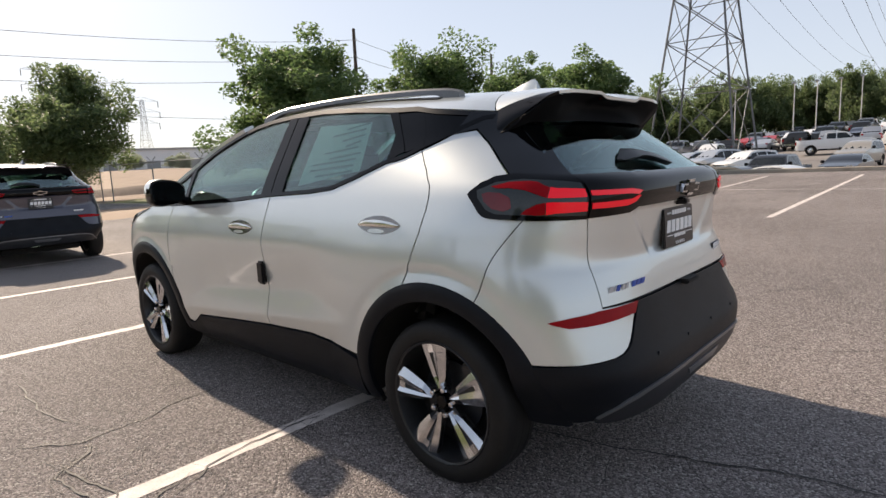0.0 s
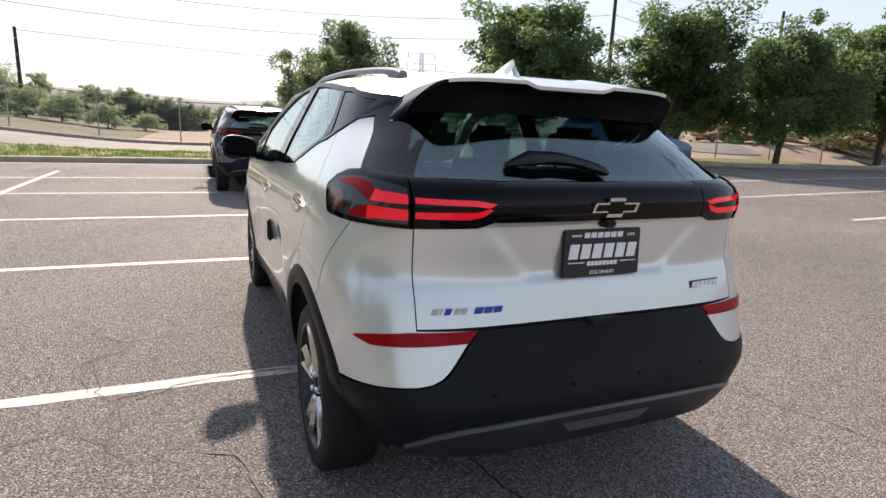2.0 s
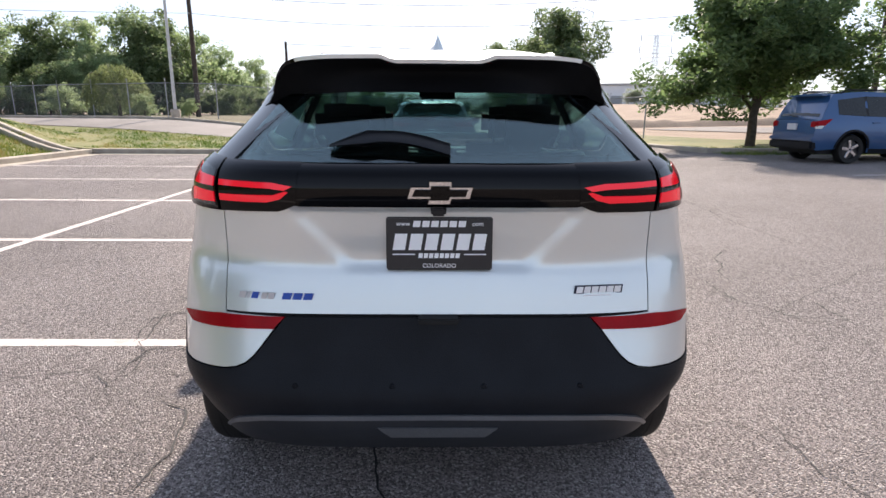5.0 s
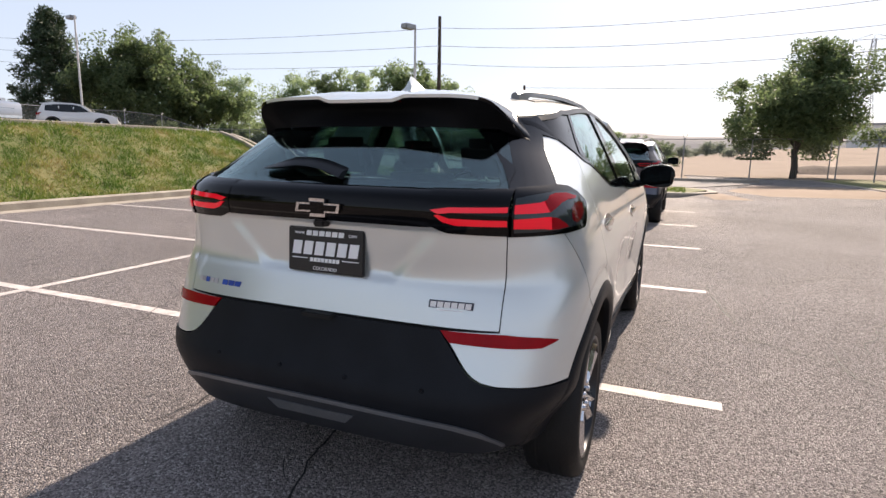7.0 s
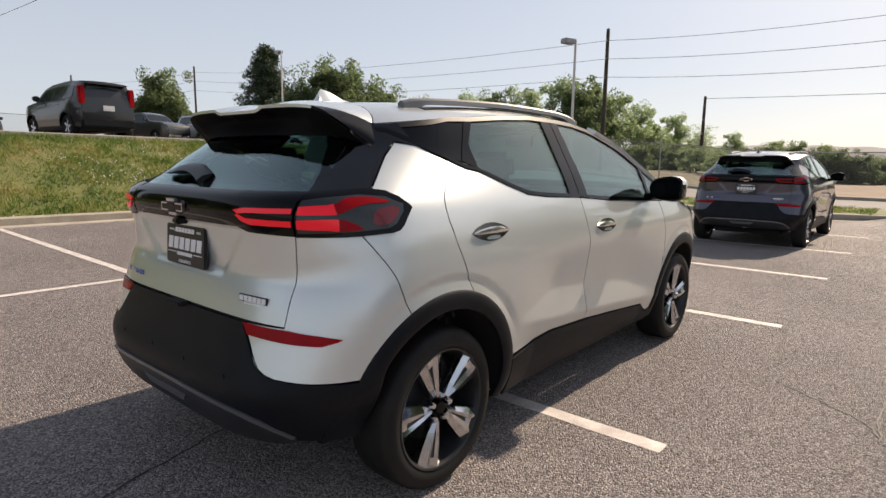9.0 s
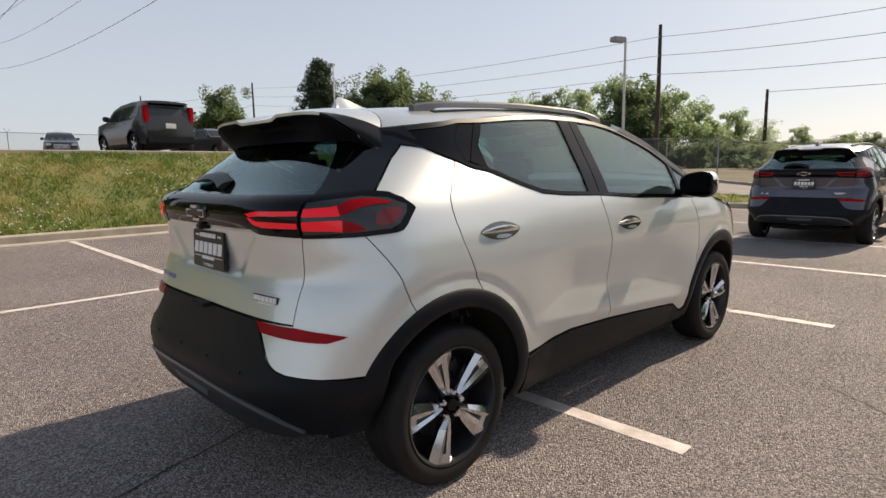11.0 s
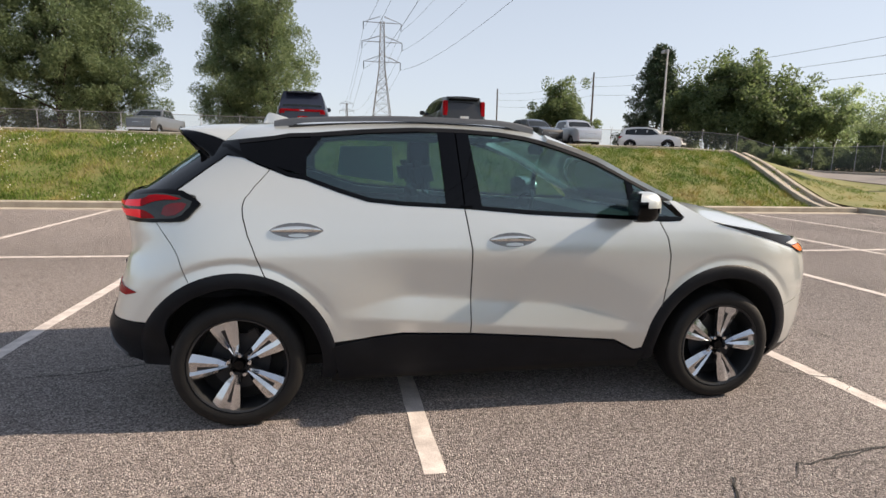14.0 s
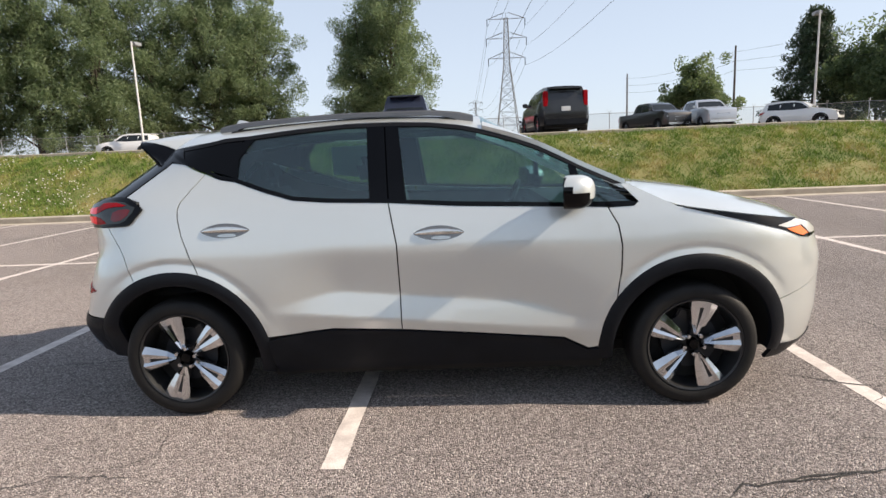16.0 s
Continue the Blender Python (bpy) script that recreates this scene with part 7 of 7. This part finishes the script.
def chain_fence(pts, label, high=1.9, step=3.0):
    fence = tagged(empty("chain_link_fence"), label, "fence")
    ps = resampled(pts, step)
    for p in ps:
        z = land(p.x, p.y)
        part("post", tube_bm(bmesh.new(), [(p.x, p.y, z - 0.1), (p.x, p.y, z + high + 0.03)], 0.032, 6), M_GALV, fence)
        for out in (-1, 1):
            part("barb_arm", tube_bm(bmesh.new(), [(p.x, p.y, z + high), (p.x + 0.18 * out, p.y + 0.12 * out, z + high + 0.26)], 0.016, 5), M_GALV, fence)
    for a, b in zip(ps, ps[1:]):
        za, zb = land(a.x, a.y), land(b.x, b.y)
        part("rail", tube_bm(bmesh.new(), [(a.x, a.y, za + high), (b.x, b.y, zb + high)], 0.022, 5), M_GALV, fence)
        raw("netting", [(a.x, a.y, za + 0.03), (b.x, b.y, zb + 0.03), (b.x, b.y, zb + high), (a.x, a.y, za + high)], [(0, 1, 2, 3)], M_NET, fence, smooth=0)
    return fence


chain_fence([(-52, 47), (32, 46.5)], "galvanised chain-link fence behind the upper lot")
chain_fence([(32, 46.5), (40, 38), (38, 30), (34, 23), (30.8, 15), (29.6, 9), (29.2, 2), (29.0, -4), (31, -7.6)], "chain-link fence along the far road")
chain_fence([(29.5, -7.6), (22.6, -8.9), (20.8, -12.6), (18.2, -18), (16.2, -26)], "chain-link fence behind the parkway trees", 1.75)


def lamp_post(x, y, high, turn, label):
    post = tagged(empty("street_lamp", pose(x, y, land(x, y), 0, 0, turn)), label, "street lamp")
    part("base", lathe_bm(bmesh.new(), [(0.01, 0.5), (0.20, 0.5), (0.23, 0.45), (0.23, -0.2), (0.01, -0.2)], 16, "Z"), M_CONC, post)
    part("pole", tube_bm(bmesh.new(), [(0, 0, 0.4), (0, 0, high)], 0.085, 10, 0.06), M_LAMPPOST, post)
    part("arm", tube_bm(bmesh.new(), [(0, 0, high - 0.15), (0.25, 0, high - 0.12)], 0.04, 8), M_LAMPPOST, post)
    box("lamp_head", (0.12, -0.22, high - 0.22), (0.85, 0.22, high + 0.02), M_GALV, post, bevel=0.03)
    box("lens", (0.22, -0.16, high - 0.235), (0.75, 0.16, high - 0.215), M_WHITELENS, post)
    return post


lamp_post(26.3, 12.6, 6.8, 160, "pale steel lot lamp with a box head")
lamp_post(27.3, 40.3, 8.2, 80, "pale steel lot lamp above the upper lot")
lamp_post(-23.0, 39.9, 8.4, 80, "white steel lot lamp by the willows")
lamp_post(20.4, -19.3, 5.6, 190, "pale steel lamp among the parkway trees")
lamp_post(23.2, -52.6, 6.0, 100, "pale steel lamp beside the sales lot")
for az, dist in ((-79.0, 92), (-80.6, 96), (-82.2, 100), (-83.6, 104), (-85.4, 96), (-86.6, 100), (-74.6, 90)):
    lamp_post(math.cos(radians(az)) * dist - 1.5, math.sin(radians(az)) * dist + 2.4, 8.0, 90, "pale lamp over the sales lot")


def utility_pole(x, y, top, label):
    z = land(x, y)
    p = tagged(empty("utility_pole", pose(x, y, 0, 0, 0, 0)), label, "utility pole")
    part("pole", tube_bm(bmesh.new(), [(0, 0, z - 0.3), (0.02, 0, (z + top) / 2), (0, 0, top)], 0.17, 10, 0.11), M_WOOD, p)
    for d in (0.65, 1.85, 3.05):
        part("insulator", lathe_bm(bmesh.new(), [(0.01, 0.08), (0.05, 0.06), (0.07, 0.0), (0.05, -0.06), (0.01, -0.08)], 10, "Z", m=Matrix.Translation((-0.16, 0, top - 0.15 - d))), M_GALV, p)
        part("bracket", box_bm(bmesh.new(), (-0.16, -0.03, top - 0.18 - d), (0.0, 0.03, top - 0.12 - d)), M_GALV, p)
    return p


POLES = {"C": (36.5, 15.6, 10.5), "A": (31.5, -25.2, 11.2), "B": (33.5, -44.0, 11.8), "E": (37.9, 76.5, 13.9), "D": (52, 13.5, 7.4), "F": (30.8, 102, 14.0)}
for x, y, top in POLES.values():
    utility_pole(x, y, top, "dark wooden utility pole carrying wires")


def wire(a, b, sag, r, label, n=14):
    a, b = Vector(a), Vector(b)
    pts = [a.lerp(b, i / n) - Vector((0, 0, sag * 4 * (i / n) * (1 - i / n))) for i in range(n + 1)]
    return tagged(part("overhead_wire", tube_bm(bmesh.new(), pts, r, 4), M_WIRE), label, "wire", "overhead wires")


for p, q in (("C", "A"), ("C", "E"), ("A", "B"), ("E", "F")):
    for d in (0.70, 1.90, 3.10):
        a, b = POLES[p], POLES[q]
        wire((a[0] - 0.16, a[1], a[2] - 0.1 - d), (b[0] - 0.16, b[1], b[2] - 0.1 - d), 1.3 if q == "A" else 0.8, 0.013, "thin dark overhead wire between wooden poles")
wire((52, 13.5, 7.2), (46, -70, 7.6), 1.0, 0.018, "thin dark overhead wire between wooden poles")


def pylon(x, y, high, foot, label, bars=0.058, turn=0.0):
    """A lattice tower: four legs, rings, cross braces and three pairs of arms."""
    z0 = land(x, y)
    t = tagged(empty("lattice_pylon", pose(x, y, z0, 0, 0, turn)), label, "pylon")

    def half(z):
        f = z / high
        return foot / 2 * (1 - f / 0.62) + 0.75 * f / 0.62 if f < 0.62 else 0.75 - 0.35 * (f - 0.62) / 0.38
    levels = [0, 0.17, 0.27, 0.36, 0.44, 0.51, 0.57, 0.62, 0.67, 0.72, 0.77, 0.82, 0.87, 0.92, 0.96]
    corners = ((-1, -1), (1, -1), (1, 1), (-1, 1))
    for cx, cy in corners:
        bm = bmesh.new()
        tube_bm(bm, [(cx * half(f * high), cy * half(f * high), f * high) for f in levels], bars * 1.5, 5)
        part("leg", bm, M_LATTICE, t)
    for lo, hi in zip(levels, levels[1:]):
        a, b = half(lo * high), half(hi * high)
        for (cx, cy), (dx, dy) in zip(corners, corners[1:] + corners[:1]):
            part("brace", tube_bm(bmesh.new(), [(cx * a, cy * a, lo * high), (dx * b, dy * b, hi * high)], bars * 0.7, 4), M_LATTICE, t)
            part("brace", tube_bm(bmesh.new(), [(dx * a, dy * a, lo * high), (cx * b, cy * b, hi * high)], bars * 0.7, 4), M_LATTICE, t)
            part("ring", tube_bm(bmesh.new(), [(cx * b, cy * b, hi * high), (dx * b, dy * b, hi * high)], bars * 0.7, 4), M_LATTICE, t)
    for f, reach in ((0.67, 4.6), (0.815, 5.0), (0.955, 4.7)):
        z = f * high
        for s in (-1, 1):
            h = half(z)
            bm = bmesh.new()
            for cy in (-1, 1):
                tube_bm(bm, [(s * h, cy * h, z), (s * reach, 0, z)], bars * 0.8, 4)
                tube_bm(bm, [(s * h, cy * h, z + 0.045 * high), (s * reach, 0, z)], bars * 0.8, 4)
            part("arm", bm, M_LATTICE, t)
            part("insulator", tube_bm(bmesh.new(), [(s * reach, 0, z), (s * reach, 0, z - 1.8)], 0.10, 6), M_SATIN, t)
    part("peak", tube_bm(bmesh.new(), [(0, 0, 0.93 * high), (0, 0, 1.0 * high)], bars, 4), M_LATTICE, t)
    return z0


HV = [(13.0, 146.0, 33.0, 6.5), (15.1, -48.9, 38.0, 7.0)]
zs = [pylon(x, y, h, f, "grey steel lattice power pylon") for x, y, h, f in HV]
pylon(11.0, 420.0, 36.0, 6.5, "distant grey lattice pylon", 0.12)
pylon(190.0, -45.0, 30.0, 5.0, "distant grey lattice pylon", 0.045, 90)
pylon(183.0, -68.0, 23.0, 4.5, "distant grey lattice pylon in the haze", 0.032, 90)
for f, reach in ((0.67, 4.6), (0.815, 5.0), (0.955, 4.7)):
    for s in (-1, 1):
        a = (HV[0][0] + s * reach, HV[0][1], zs[0] + f * HV[0][2] - 1.8)
        b = (HV[1][0] + s * reach, HV[1][1], zs[1] + f * HV[1][2] - 1.8)
        wire(a, b, 6.0, 0.028, "high-voltage conductor between pylons", 30)
        c = (11.0 + s * reach, 420.0, f * 36 - 1.8)
        wire(a, c, 6.0, 0.03, "high-voltage conductor between pylons", 20)
        wire(b, (20.0 + s * reach, -260.0, f * 36 - 1.8), 6.0, 0.03, "high-voltage conductor between pylons", 20)

# a pale warehouse across the field, its cladding lightened further for haze
M_SHED = mottled("pale_metal_cladding", (0.72, 0.74, 0.75), (0.80, 0.81, 0.82), 0.6, 0.1, 0.4, 8)
shed = tagged(empty("warehouse", pose(168, -72, land(168, -72), 0, 0, -22)), "long pale metal warehouse beyond the dirt field", "building")
box("wall", (-15, -22, -1.0), (15, 32, 6.0), M_SHED, shed)
box("roof", (-15.4, -22.4, 6.0), (15.4, 32.4, 6.5), M_GALV, shed)
for y in (-14, -4, 6, 16):
    box("door", (-15.1, y, 0), (-14.95, y + 3.2, 3.2), M_GALV, shed)

# a low bank of spoil across the field
rnd_s = random.Random(77)
verts, faces = [], []
for k in range(36):
    y = -7.5 - 0.9 * k
    x, tall = 39.5 + 0.06 * k + rnd_s.uniform(-0.3, 0.3), 0.42 + rnd_s.uniform(-0.12, 0.12)
    for dx, f in ((-1.7, -0.15), (-0.9, 0.55), (-0.1, 1.0), (0.8, 0.85), (1.8, -0.15)):
        verts.append((x + dx, y, land(x, y) + f * tall))
    if k:
        faces += [(5 * k - 5 + q, 5 * k - 4 + q, 5 * k + 1 + q, 5 * k + q) for q in range(4)]
M_SPOIL = mottled("dark_spoil", (0.10, 0.072, 0.055), (0.19, 0.14, 0.105), 0.95, 0, 0.8, 9, 0.5)
tagged(raw("spoil_bank", verts, faces, M_SPOIL), "long low bank of dark spoil across the dirt field", "dirt bank", kind="structure")

# the building yard beyond the parkway fence
M_TIMBER = mottled("weathered_timber", (0.26, 0.15, 0.075), (0.44, 0.29, 0.16), 0.85, 0, 3, 40, 0.2, rand=0.25)
M_MACHINE = mottled("faded_red_machine_paint", (0.30, 0.030, 0.022), (0.40, 0.055, 0.038), 0.5, 0, 3, 30)


def timber_pile(x, y, seed, long=6.5):
    """A heap of sawn beams thrown over one another."""
    rnd_ = random.Random(seed)
    pile = tagged(empty("timber_pile", pose(x, y, land(x, y), 0, 0, 25)), "heap of weathered brown timber beams on bare dirt", "timber pile")
    beam = bpy.data.meshes.new("beam")
    bm_ = box_bm(bmesh.new(), (-1.5, -0.13, -0.07), (1.5, 0.13, 0.07), 0.01)
    bm_.to_mesh(beam)
    bm_.free()
    beam.materials.append(M_TIMBER)
    for i in range(64):
        px, py = rnd_.gauss(0, long * 0.24), rnd_.gauss(0, 0.8)
        h = max(0.0, 1.7 * (1 - abs(px) / (long * 0.62)) * (1 - abs(py) / 2.4)) * rnd_.uniform(0.2, 1.0)
        ob = new("beam", beam)
        ob.parent = pile
        ob.matrix_basis = pose(px, py, 0.18 + h, rnd_.uniform(-18, 18), rnd_.uniform(-24, 24), rnd_.choice((0, 0, 70, 120)) + rnd_.uniform(-25, 25))
    return pile


timber_pile(27.8, -34.2, 3)
timber_pile(22.6, -38.2, 8, 4.5)


def loader(x, y, turn):
    """A wheeled loader: body, cab with panes, four wheels, arms and bucket."""
    top = tagged(empty("wheel_loader", pose(x, y, land(x, y), 0, 0, turn)), "faded red wheel loader parked on dirt", "loader")
    part("engine_hood", box_bm(bmesh.new(), (-2.4, -0.8, 0.9), (-0.4, 0.8, 1.9), 0.12), M_MACHINE, top)
    part("chassis", box_bm(bmesh.new(), (-2.2, -0.6, 0.55), (1.6, 0.6, 1.0), 0.08), M_DARK, top)
    cab = part("cab", box_bm(bmesh.new(), (-0.4, -0.75, 1.0), (0.9, 0.75, 2.9), 0.08), M_MACHINE, top)
    for s in (-1, 1):
        part("pane", box_bm(bmesh.new(), (-0.25, s * 0.76 - 0.01, 1.75), (0.75, s * 0.76 + 0.01, 2.7), 0.01), M_CARGLASS, cab)
        part("arm", tube_bm(bmesh.new(), [(0.8, s * 0.5, 1.7), (2.0, s * 0.5, 1.5), (2.7, s * 0.5, 0.7)], 0.12, 6), M_MACHINE, top)
        for wx in (-1.5, 1.2):
            tyre = part("wheel", lathe_bm(bmesh.new(), [(0.30, 0.22), (0.65, 0.24), (0.72, 0.15), (0.72, -0.15), (0.65, -0.24), (0.30, -0.22)], 20, m=Matrix.Translation((wx, s * 1.0, 0.72))), M_TYRE, top)
            part("rim", lathe_bm(bmesh.new(), [(0.01, 0.2), (0.32, 0.2), (0.32, -0.2), (0.01, -0.2)], 16, m=Matrix.Translation((wx, s * 1.0, 0.72))), M_MACHINE, tyre)
    part("pane", box_bm(bmesh.new(), (0.89, -0.62, 1.75), (0.92, 0.62, 2.7), 0.01), M_CARGLASS, cab)
    part("bucket", prism_bm(bmesh.new(), [(2.5, 0.15), (3.5, 0.1), (2.7, 0.35), (2.65, 1.0), (2.5, 1.05)], 2.4, Matrix.Translation((0, -1.2, 0))), M_SKID, top)


loader(26.0, -47.5, 200)
